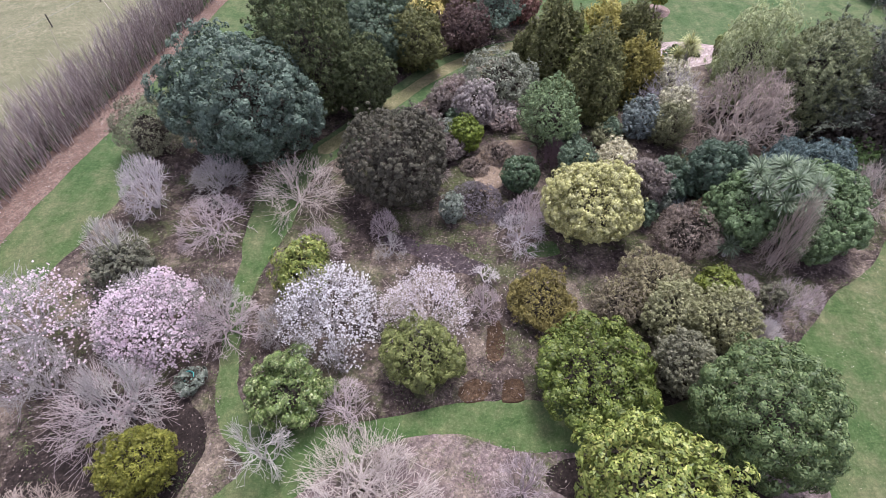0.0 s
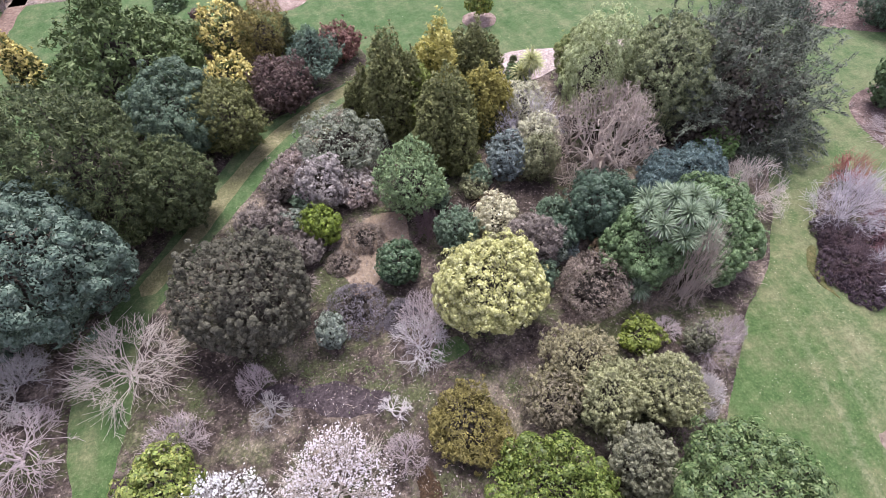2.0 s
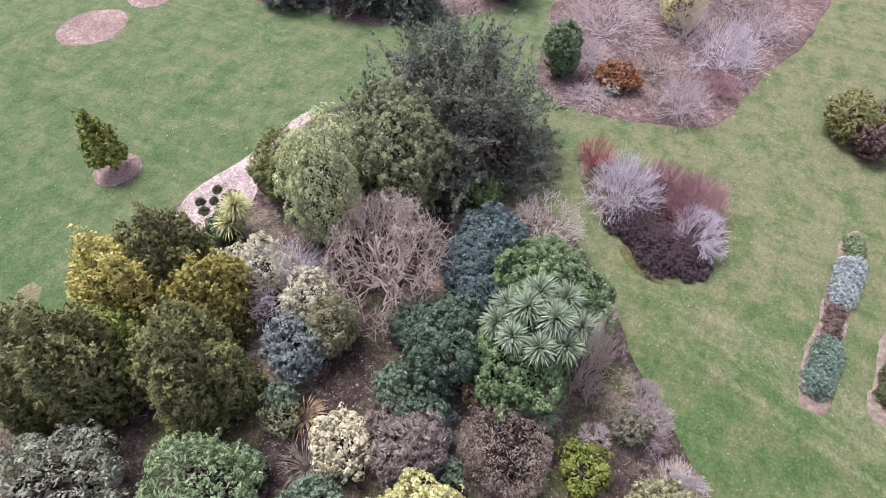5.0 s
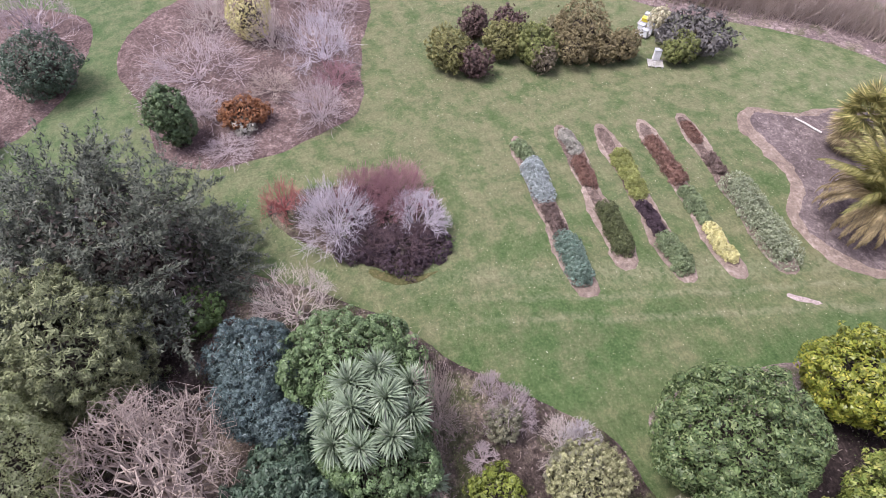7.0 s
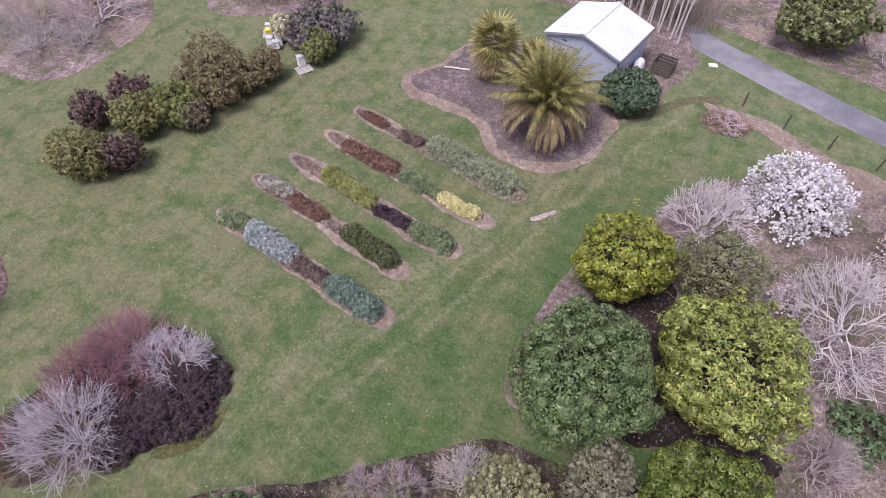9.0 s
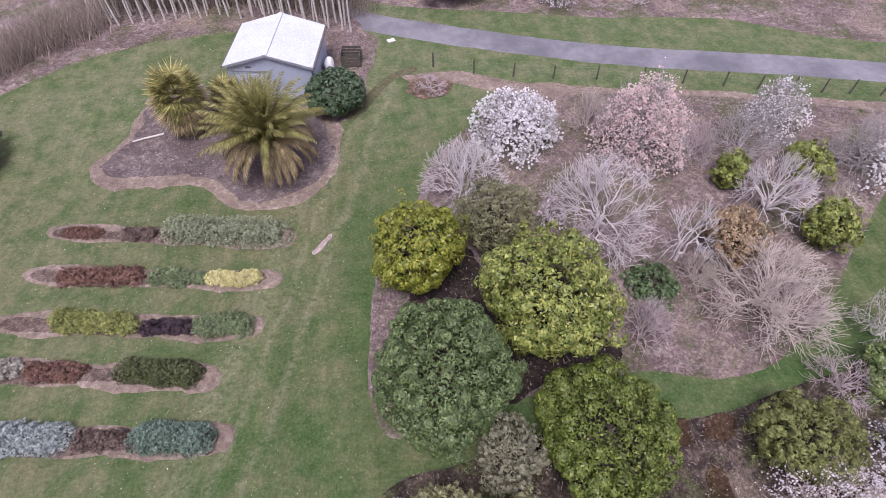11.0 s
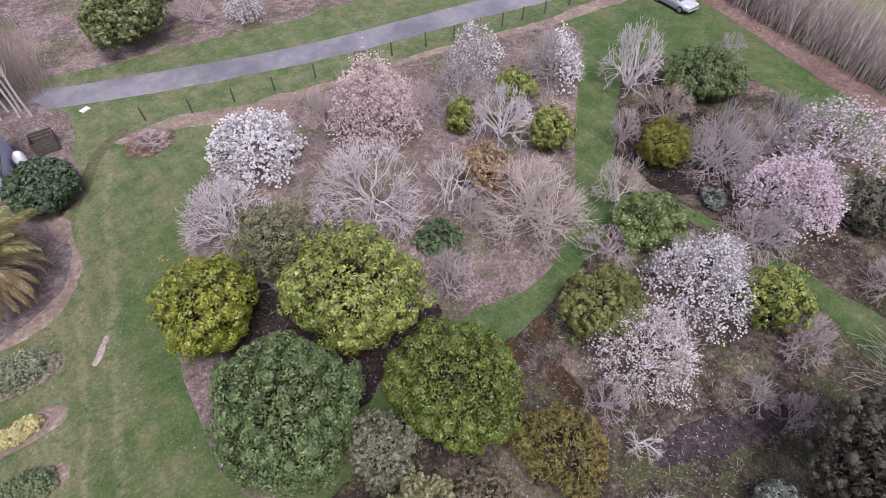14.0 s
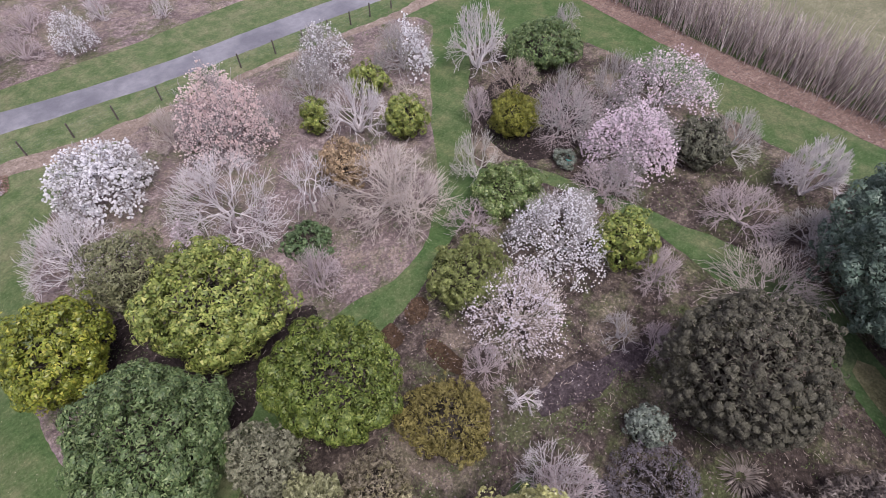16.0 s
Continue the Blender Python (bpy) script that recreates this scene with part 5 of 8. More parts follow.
scatter("lawn_specks", [(6, 48), (24, 46), (36, 42), (42, 44), (40, 74), (0, 74)], 700, 0.05, 0.02, SPECK, "pale specks of fallen leaves on lawn", 9, 0.2, "daisies")
# == plants ==
leafy("broadleaf_tree", 13.90, 2.02, 2.45, 4.09, 0.5, "gold", "round", "rounded evergreen tree with glossy yellow-green leaves", "tree")
leafy("broadleaf_tree", 8.30, 6.28, 3.22, 5.28, 0.7, "yellowgreen", "round", "broad tree with large yellow-green leaves beside dark mulch", "tree")
leafy("broadleaf_tree", 13.68, 9.69, 2.98, 5.80, 0.5, "darkleaf", "round", "dense dark green evergreen tree at the lawn edge", "tree")
leafy("broadleaf_tree", 7.18, 12.43, 3.06, 2.65, 0.6, "green", "round", "dense fresh green evergreen tree over a mulched bed", "tree")
leafy("olive_shrub", 9.46, 0.69, 2.04, 4.78, 0.0, "olive", "round", "thin olive green shrub between bare magnolias", "shrub")
bare("bare_shrub", 10.4, -3.7, 2.75, 3.7, "pale", 11, "", "pale bare many-stemmed shrub at the lawn edge", "shrub")
bare("magnolia_tree", 6.33, -8.03, 3.07, 3.49, "grey", 7, "white_big", "magnolia covered in large white blossoms", "tree")
bare("bare_tree", 3.2, 0.2, 3.6, 4.6, "pale", 7, "", "large bare pale-barked spreading tree", "tree", 0.85, 0.8)
bare("magnolia_tree", -1.24, -5.65, 3.10, 5.59, "grey", 7, "cream", "magnolia with cream and pink blossoms", "tree")
bare("bare_shrub", 3.40, 7.55, 1.35, 3.10, "pinkgrey", 8, "", "dense rounded bare pinkish-grey shrub", "shrub")
leafy("low_shrub", 1.59, 4.62, 1.45, 0.85, 0.0, "green2", "dome", "low spreading deep green shrub on leaf litter", "shrub")
bare("bare_tree", -0.35, 3.18, 1.92, 4.41, "pale", 2, "", "slender forked bare pale-barked tree", "tree")
leafy("copper_tree", -3.10, 3.30, 1.60, 3.05, 0.3, "copper", "round", "small tree with coppery orange leaves", "tree")
bare("bare_tree", -3.4, 6.6, 3.3, 3.8, "tan", 7, "", "wide-spreading bare tan-coloured tree", "tree")
leafy("round_shrub", -5.79, -2.15, 0.98, 2.55, 0.0, "yellowgreen", "round", "rounded yellow-green shrub in leaf litter", "shrub")
leafy("round_shrub", -9.17, 3.02, 1.43, 3.03, 0.0, "yellowgreen", "round", "rounded yellow-green shrub near the grass path", "shrub")
leafy("round_shrub", -11.30, -2.50, 1.49, 2.05, 0.0, "yellowgreen", "round", "rounded yellow-green shrub behind a bare tree", "shrub")
bare("bare_tree", -7.36, 0.28, 2.3, 3.9, "pale", 8, "", "bare pale coppiced tree with upright stems", "tree", 1.5, 0.6)
bare("bare_shrub", -7.44, -3.96, 2.32, 4.07, "grey", 8, "", "bare grey twiggy shrub near the fence", "shrub")
bare("magnolia_tree", -11.20, -6.63, 2.13, 3.86, "grey", 7, "white_thin", "small magnolia with sparse white blossoms", "tree")
bare("magnolia_tree", -14.92, -2.10, 2.36, 3.80, "grey", 7, "white_side", "small magnolia with white blossoms on one side", "tree", 1.0, 1.0, (-0.82, 0.57))
bare("fallen_branch_shrub", -11.92, 0.81, 1.23, 1.92, "tan", 3, "", "low bare leaning shrub by the grass path", "shrub")
bare("magnolia_shrub", 5.79, -0.54, 0.89, 2.04, "pinkgrey", 4, "pink_thin", "small magnolia with pink blossoms", "shrub")
bare("bare_shrub", 1.06, -8.59, 1.25, 2.88, "tan", 7, "", "thin bare shrub by the dirt strip", "shrub")
bare("bare_tree", -18.35, 2.35, 2.41, 4.99, "pale", 8, "", "bare pale tree with many upright stems", "tree", 1.45, 0.75)
leafy("evergreen_shrub", -22.11, 5.72, 2.95, 2.8, 0.0, "darkleaf", "round", "broad dark green evergreen shrub", "shrub")
bare("bare_shrub", -27.36, 4.91, 1.31, 2.14, "grey", 6, "", "small bare grey shrub near the hedge", "shrub")
bare("brown_shrub", -17.54, 6.28, 1.85, 2.48, "brown", 12, "", "dull brown twiggy bare shrub", "shrub")
bare("bare_shrub", -13.11, 5.89, 1.14, 2.63, "pinkgrey", 8, "", "bare pinkish-brown shrub beside the grass path", "shrub")
leafy("golden_conifer", -13.52, 8.63, 1.70, 2.90, 0.0, "goldconifer", "round", "upright mustard-green conifer growing in mulch", "shrub")
bare("bare_tree", -15.07, 11.22, 2.09, 4.82, "grey", 5, "", "bare grey tree with fine twigs", "tree")
bare("brown_shrub", -19.77, 12.72, 1.94, 4.31, "grey", 12, "", "loose grey-brown bare shrub", "shrub")
bare("magnolia_tree", -21.77, 15.63, 3.69, 4.22, "grey", 7, "pink_thin", "open magnolia with sparse pink blossoms", "tree")
bare("magnolia_tree", -15.43, 16.09, 3.03, 3.84, "grey", 7, "pink", "magnolia covered in pale pink blossoms", "tree")
leafy("evergreen_shrub", -18.07, 19.37, 1.72, 2.95, 0.0, "deadgreen", "round", "dark dull green shrub beside a pink magnolia", "shrub")
bare("bare_shrub", -19.24, 21.00, 1.77, 3.65, "white", 8, "", "bare whitish shrub with upright stems", "shrub", 1.7)
bare("bare_shrub", -11.76, 16.24, 1.99, 1.99, "pinkgrey", 9, "", "low bare pinkish twiggy shrub", "shrub")
bare("bare_shrub", -14.34, 23.48, 2.34, 2.34, "pinkgrey", 9, "", "wide bare pinkish-tan shrub on litter", "shrub")
bare("bare_shrub", -18.65, 25.78, 1.88, 4.13, "pale", 7, "", "bare pale shrub beside the grass strip", "shrub", 1.5)
bare("bare_shrub", -14.67, 27.66, 1.87, 2.72, "grey", 8, "", "low bare grey shrub", "shrub")
bare("bare_shrub", -8.40, 9.18, 1.60, 3.67, "white", 4, "", "gaunt bare whitish shrub at the path junction", "shrub", 1.5)
leafy("round_shrub", -12.8, 12.9, 0.8, 0.9, 0.0, "greygreen", "round", "small grey-green shrub beside a turquoise bin", "shrub")
bare("bare_tree", -21.08, 13.65, 1.35, 1.77, "white", 2, "", "bare whitish branching shrub", "shrub")
leafy("camellia_shrub", -7.57, 12.02, 2.10, 2.46, 0.0, "camellia", "round", "glossy camellia with pale new leaves", "shrub")
bare("bare_shrub", -4.92, 11.40, 1.62, 1.62, "pinkgrey", 8, "", "dense bare pinkish shrub", "shrub")
leafy("olive_shrub", -1.15, 13.86, 2.04, 2.98, 0.0, "olivegreen", "round", "upright olive green bushy shrub", "shrub")
bare("magnolia_tree", -5.94, 16.29, 2.88, 4.19, "grey", 7, "white", "magnolia covered in white blossoms", "tree")
bare("magnolia_tree", -1.0, 16.8, 2.75, 3.2, "tan", 16, "palepink", "domed magnolia with small pale pink-white blossoms", "tree")
leafy("yellow_shrub", -7.79, 19.21, 1.71, 3.30, 0.0, "yellowgreen", "round", "upright yellow-green shrub with orange tips", "shrub")
bare("bare_shrub", -7.42, 21.40, 1.44, 2.39, "pinkgrey", 6, "", "bare pinkish shrub on dark mulch", "shrub")
bare("bare_tree", -9.43, 26.14, 3.21, 3.21, "tan", 14, "", "wide bare whitish spreading shrub", "shrub", 0.75)
bare("bare_shrub", -3.20, 21.38, 1.03, 1.80, "grey", 3, "", "small bare grey sapling", "shrub")
bare("fallen_twig_shrub", 2.36, 19.24, 1.02, 1.02, "pale", 2, "", "tiny bare pale twiggy plant", "shrub")
leafy("grey_shrub", 0.58, 24.38, 0.89, 2.07, 0.0, "greygreen", "round", "small grey-leaved shrub on dark soil", "shrub")
leafy("dark_tree", -2.95, 26.6, 3.35, 6.4, 0.2, "darkolive", "round", "very dense rounded dark olive evergreen tree", "tree")
bare("bare_shrub", 5.35, 23.16, 1.61, 3.22, "pinkgrey", 10, "", "weeping bare pinkish shrub over heather", "shrub")
leafy("gold_shrub", 5.38, 17.36, 2.04, 1.78, 0.0, "goldbrown", "round", "rounded golden-brown fine-leaved shrub", "shrub")
leafy("big_evergreen", -13.2, 31.6, 4.95, 8.5, 0.3, "bluetop", "round", "large rounded blue-green evergreen tree", "tree")
leafy("olive_shrub", -20.6, 31.6, 2.4, 4.4, 0.0, "greygreen2", "round", "grey-green shrub beside the hedge strip", "shrub")
bare("bare_shrub", -15.03, 27.22, 2.06, 2.06, "white", 7, "", "small bare whitish shrub under an evergreen", "shrub")
leafy("variegated_tree", 8.93, 23.02, 2.82, 4.47, 0.5, "variegated", "round", "rounded variegated tree with cream-yellow leaves", "tree")
leafy("dark_shrub", 5.21, 27.31, 1.33, 2.26, 0.0, "deepgreen", "round", "small rounded dark green shrub", "shrub")
leafy("heather_mound", 2.26, 29.11, 1.01, 0.76, 0.0, "brownheath", "dome", "low brown heather mound", "shrub")
leafy("heather_mound", 4.04, 30.37, 1.21, 1.21, 0.0, "brownheath", "dome", "low flat brown mound plant", "shrub")
leafy("heather_mound", 2.24, 25.63, 1.86, 1.17, 0.0, "purpleheath", "dome", "wide low purple-grey heather mound", "shrub")
leafy("heather_mound", 4.02, 24.18, 0.70, 0.70, 0.0, "purpleheath", "dome", "small purple heather mound", "shrub")
leafy("lime_shrub", 1.79, 31.41, 1.17, 2.73, 0.0, "lime", "round", "bright lime green shrub", "shrub")
leafy("feathery_shrub", 8.93, 27.91, 1.22, 3.17, 0.0, "midgreen", "round", "feathery blue-green conifer shrub", "shrub")
leafy("cream_shrub", 11.63, 28.31, 1.38, 2.75, 0.0, "cream", "round", "shrub with cream-coloured foliage", "shrub")
leafy("brown_shrub", 12.51, 25.32, 1.48, 3.86, 0.0, "greybrown", "round", "soft pinkish-brown fine shrub", "shrub")
leafy("green_shrub", 15.07, 27.53, 1.08, 1.21, 0.0, "midgreen", "round", "small bushy green shrub", "shrub")
leafy("cone_conifer", 7.49, 31.88, 2.03, 4.76, 0.3, "conegreen", "round", "small broad green conifer", "tree")
bare("red_shrub", 7.80, 30.16, 0.81, 1.86, "darkred", 9, "", "small dark red twiggy shrub", "shrub")
leafy("grey_rhododendron", 4.50, 37.79, 2.94, 3.66, 0.0, "greyrhodo", "round", "large grey-green rhododendron shrub", "shrub")
leafy("pale_shrub", 2.58, 34.63, 1.68, 3.35, 0.0, "paleflower", "round", "pale lavender-flowered shrub growing in mulch", "shrub")
leafy("pink_shrub", 1.05, 36.86, 1.41, 2.33, 0.0, "pinkbrown", "round", "pinkish-brown shrub by the grass path", "shrub")
leafy("pale_shrub", 4.64, 34.66, 1.38, 1.51, 0.0, "paleflower", "round", "cream-pink flowering shrub growing in mulch", "shrub")
leafy("bluegreen_shrub", 1.43, 34.58, 1.15, 1.26, 0.0, "midgreen", "round", "small blue-green shrub growing in mulch", "shrub")
leafy("brown_shrub", -1.19, 32.68, 1.66, 1.83, 0.0, "greybrown", "round", "grey-brown bushy shrub by the path", "shrub")
leafy("brown_shrub", 0.54, 30.75, 1.26, 1.39, 0.0, "greybrown", "round", "grey-brown heath shrub growing in mulch", "shrub")
leafy("blue_shrub", 14.53, 32.83, 1.60, 2.83, 0.0, "bluegrey", "round", "rounded blue-grey leaved shrub", "shrub")
leafy("olive_shrub", 16.30, 31.86, 1.35, 3.42, 0.0, "olive", "round", "dark olive shrub growing in mulch", "shrub")
bare("silver_tree", 17.5, 35.9, 2.9, 3.7, "lavender", 14, "", "bare silvery twiggy tree", "tree")
leafy("silver_shrub", 17.51, 37.26, 1.80, 3.46, 0.0, "silverleaf", "round", "pale silvery-leaved loose shrub", "shrub")
leafy("silver_shrub", 17.16, 33.64, 1.46, 3.34, 0.0, "silverleaf", "round", "pale silvery-green loose shrub", "shrub")
leafy("green_conifer", 10.59, 39.74, 1.92, 5.59, 0.0, "leafgreen2", "column", "bushy mid-green conifer growing in mulch", "shrub")
leafy("gold_conifer", 12.80, 41.20, 1.95, 7.3, 0.0, "goldspire", "column", "upright golden conifer growing in mulch", "tree")
leafy("olive_conifer", 9.20, 39.96, 1.94, 7.75, 0.0, "oliveconifer", "column", "tall olive green conifer", "tree")
leafy("olive_conifer", 15.27, 40.78, 1.92, 6.60, 0.0, "oliveconifer", "column", "slender olive green conifer", "tree")
leafy("olive_conifer", 11.03, 35.34, 2.15, 7.40, 0.0, "oliveconifer", "column", "dark olive conifer with hanging sprays", "tree")
leafy("olive_conifer", 7.34, 41.79, 1.31, 4.53, 0.0, "oliveconifer", "column", "small olive conifer by the path", "tree")
leafy("gold_conifer", 14.6, 37.9, 2.1, 5.2, 0.0, "mustard", "column", "mustard-coloured conifer growing in mulch", "tree")
bare("brown_tree", 20.6, 31.0, 3.7, 6.1, "brown", 13, "", "dense bare reddish-brown twiggy tree", "tree", 2.3, 1.6)
leafy("weeping_conifer", 22.3, 35.8, 2.4, 8.6, 0.0, "palegreen", "round", "pale grey-green weeping conifer", "tree")
leafy("tall_conifer", 26.4, 33.9, 3.3, 7.9, 0.0, "greyolive", "round", "tall dense grey-olive conifer", "tree")
leafy("round_shrub", 24.0, 40.0, 2.0, 4.60, 0.0, "olivegreen", "round", "rounded green shrub at the lawn edge", "shrub")
feathery("big_dark_tree", 31.3, 32.8, 7.7, 9.8, "darkgreytree", "huge dark grey-green spreading tree", "tree", 78000, 8000)
leafy("blue_conifer", 24.6, 26.8, 2.0, 3.6, 0.0, "blueconifer", "round", "bluish conifer shrub growing in mulch", "shrub")
leafy("blue_conifer", 22.4, 27.3, 1.5, 3.4, 0.0, "blueconifer", "round", "low bluish conifer shrub", "shrub")
leafy("blue_conifer", 20.9, 26.0, 1.2, 3.2, 0.0, "blueconifer", "round", "low bluish conifer beside a green mound", "shrub")
leafy("leafy_shrub", 28.70, 29.23, 1.31, 1.76, 0.0, "leafgreen", "round", "fresh green leafy shrub", "shrub")
leafy("ivy_mound", 22.33, 22.74, 2.99, 4.48, 0.0, "ivygreen", "round", "large domed mound of mid-green foliage", "tree")
leafy("ivy_mound", 18.3, 22.8, 2.45, 4.3, 0.0, "ivygreen", "round", "dense mid-green leafy mound under cabbage trees", "shrub")
leafy("ivy_mound", 21.3, 20.8, 1.5, 3.0, 0.0, "ivygreen", "round", "leafy green mound at the lawn edge", "shrub")
leafy("dark_shrub", 17.3, 26.2, 1.9, 4.4, 0.0, "tealgreen", "round", "dense dark teal-green evergreen shrub", "tree")
leafy("dark_shrub", 19.0, 26.4, 1.9, 3.2, 0.0, "tealgreen", "round", "dark teal-green evergreen thicket beside a bare tree", "shrub")
leafy("dark_shrub", 18.2, 28.3, 1.3, 2.6, 0.0, "tealgreen", "round", "dark teal-green evergreen under a bare brown tree", "shrub")
leafy("dark_shrub", 14.4, 25.9, 1.3, 2.2, 0.0, "tealgreen", "round", "low dark teal-green evergreen on mulch", "shrub")
bare("bare_shrub", 27.2, 24.6, 2.3, 3.6, "tan", 12, "", "bare pale shrub at the grass path", "shrub")
bare("bare_tree", 19.3, 20.1, 1.3, 6.6, "brown", 18, "", "bare pinkish-brown upright tree beside the cabbage tree", "tree", 1.0, 1.3)
leafy("orange_shrub", 16.48, 24.25, 0.63, 1.64, 0.0, "copper", "round", "small yellow-orange shrub growing in mulch", "shrub")
leafy("green_shrub", 15.13, 27.67, 0.99, 2.14, 0.0, "midgreen", "round", "light green leafy shrub", "shrub")
bare("pink_shrub", 17.25, 18.56, 0.81, 0.81, "pinkgrey", 8, "", "small bare pink-grey shrub", "shrub")
leafy("green_shrub", 15.62, 18.61, 1.19, 1.34, 0.0, "leafgreen2", "round", "rounded bright green shrub", "shrub")
leafy("brown_shrub", 14.68, 21.90, 2.01, 2.55, 0.0, "brownheath", "round", "low brown fine-twigged shrub", "shrub")
leafy("cordyline_undershrub", 19.33, 41.26, 0.99, 1.98, 0.0, "green2", "round", "small upright green shrub on bark", "shrub")
leafy("heath_shrub", 11.7, 18.1, 1.95, 2.7, 0.0, "heathbrown", "round", "brownish-green heath shrub growing in mulch", "shrub")
leafy("heath_shrub", 9.39, 16.79, 1.43, 2.43, 0.0, "heathdark", "round", "dark brown heath shrub", "shrub")
leafy("heath_shrub", 11.90, 15.96, 1.56, 3.53, 0.0, "heathgreen", "round", "yellowish-green heath shrub growing in mulch", "shrub")
leafy("heath_shrub", 14.4, 15.3, 1.75, 3.4, 0.0, "heathgreen", "round", "large grey-green heath shrub", "shrub")
leafy("heath_shrub", 11.49, 12.81, 1.43, 3.71, 0.0, "greygreen2", "round", "loose grey-green shrub growing in mulch", "shrub")
bare("bare_shrub", 16.19, 14.59, 1.08, 2.49, "pale", 8, "", "pale thin twiggy shrub at the lawn edge", "shrub")
leafy("grey_shrub", 18.10, 17.18, 0.80, 2.09, 0.0, "greygreen2", "round", "thin grey-brown shrub at the lawn edge", "shrub")
leafy("big_cypress", -9.5, 36.0, 3.6, 10.88, 0.0, "cypress", "round", "huge dark green dense cypress", "tree")
leafy("big_cypress", -5.8, 35.9, 2.2, 6.18, 0.0, "cypress", "round", "dense dark green cypress by the grass path", "tree")
leafy("green_conifer", -8.11, 49.76, 5.74, 9.18, 0.0, "cypress2", "cone", "broad green conifer with layered sprays", "tree")
leafy("bluedark_shrub", -5.0, 43.4, 3.19, 5.88, 0.0, "bluegreen", "round", "dense blue-green rounded conifer", "tree")
leafy("olive_conifer", -2.0, 42.2, 2.45, 5.17, 0.0, "oliveconifer", "round", "dense olive green conifer", "tree")
leafy("gold_conifer", -1.35, 48.06, 2.16, 3.1, 0.0, "goldtip", "round", "golden-tipped spreading conifer growing in mulch", "tree")
leafy("purple_shrub", 2.16, 45.22, 2.13, 4.14, 0.0, "purpleleaf", "round", "dark purple-brown shrub growing in mulch", "shrub")
leafy("pine_tree", 5.04, 47.80, 2.3, 3.1, 1.6, "pine", "cone", "small blue-green layered pine", "tree")
leafy("red_shrub", 7.37, 49.93, 1.78, 3.02, 0.0, "redleaf", "round", "rounded dark red shrub", "shrub")
leafy("gold_conifer", -0.75, 53.33, 2.48, 4.42, 0.0, "goldtip", "round", "rounded bright golden conifer", "tree")
leafy("gold_conifer", 2.13, 51.30, 2.15, 5.49, 0.0, "goldbrown", "round", "golden-olive conifer growing in mulch", "tree")
leafy("red_shrub", -2.66, 58.89, 0.78, 2.04, 0.0, "darkredleaf", "round", "small dark red shrub", "shrub")
leafy("pencil_conifer", 0.13, 59.11, 0.90, 3.84, 0.0, "cypress", "pencil", "thin pencil-shaped conifer growing in mulch", "tree")
leafy("pencil_conifer", 3.85, 50.10, 0.97, 4.45, 0.0, "cypress", "pencil", "dark narrow conifer growing in mulch", "tree")
leafy("round_shrub", -5.15, 64.17, 1.60, 1.60, 0.0, "green2", "dome", "low dark green shrub on the lawn", "shrub")
leafy("green_conifer", -5.85, 53.76, 3.43, 4.14, 0.0, "cypress2", "round", "green conifer with drooping sprays", "tree")
leafy("gold_conifer", -16.45, 56.08, 1.59, 4.53, 0.0, "goldtip", "cone", "small golden conifer growing in mulch", "tree")
leafy("specimen_tree", 20.5, 51.5, 1.25, 3.9, 1.1, "specimen", "cone", "small dense conical tree on a bark ring", "tree")
bare("bare_sapling", 3.80, 62.42, 0.84, 1.92, "grey", 2, "", "thin bare sapling on a bark ring", "tree")
leafy("dark_shrub", 53.00, 37.65, 2.73, 4.32, 0.0, "tealgreen", "round", "wide dark teal-green shrub", "shrub")
bare("bare_shrub", 61.17, 38.97, 3.13, 4.36, "pinkgrey", 10, "", "pinkish-grey bare shrub growing in mulch", "shrub")
bare("bare_shrub", 60.6, 1.4, 2.6, 3.2, "grey", 16, "", "lavender-brown bare shrub growing in mulch", "shrub")
bare("bare_shrub", 59.6, -3.6, 3.6, 3.4, "pinkgrey", 10, "", "pinkish bare shrub growing in mulch", "shrub")
bare("bare_shrub", 58.0, -0.6, 1.8, 2.3, "grey", 14, "", "low greyish bare shrub", "shrub")
bare("bare_shrub", 63.8, -1.0, 2.6, 3.4, "brown", 16, "", "brown bare twiggy shrub in a far bed", "shrub")
bare("bare_shrub", 62.6, -5.2, 2.4, 3.0, "brown", 16, "", "dull brown bare shrub in a far bed", "shrub")
bare("bare_shrub", 65.6, 2.2, 2.4, 3.2, "grey", 14, "", "grey twiggy bare shrub in a far bed", "shrub")
bare("red_shrub", 35.0, 23.9, 1.6, 2.5, "red", 16, "", "red-stemmed twiggy shrub growing in mulch", "shrub")
bare("bare_shrub", 32.1, 21.4, 2.5, 4.0, "lavender", 22, "", "lavender-white bare many-stemmed shrub", "shrub", 0.62, 0.7)
bare("red_shrub", 32.9, 17.3, 2.4, 3.4, "maroon", 30, "", "dense maroon-red bare shrub", "shrub", 0.7)
bare("red_shrub", 33.9, 19.3, 2.0, 2.9, "maroon", 26, "", "dense maroon-red bare shrub behind a whitish one", "shrub", 0.7)
bare("bare_shrub", 31.0, 16.8, 2.0, 2.5, "lavender", 6, "", "bare whitish shrub in a maroon bed", "shrub", 0.8)
leafy("dark_heather", 29.5, 18.2, 1.9, 1.3, 0.0, "maroonheath", "dome", "low dark purple heather at the bed edge", "shrub")
leafy("dark_heather", 29.3, 16.9, 1.5, 1.0, 0.0, "maroonheath", "dome", "low purple-brown heather beside a whitish shrub", "shrub")
bare("dark_twigs", 29.6, 18.0, 1.9, 1.7, "darkred", 26, "", "dark purple-brown twiggy shrub over heather", "shrub")
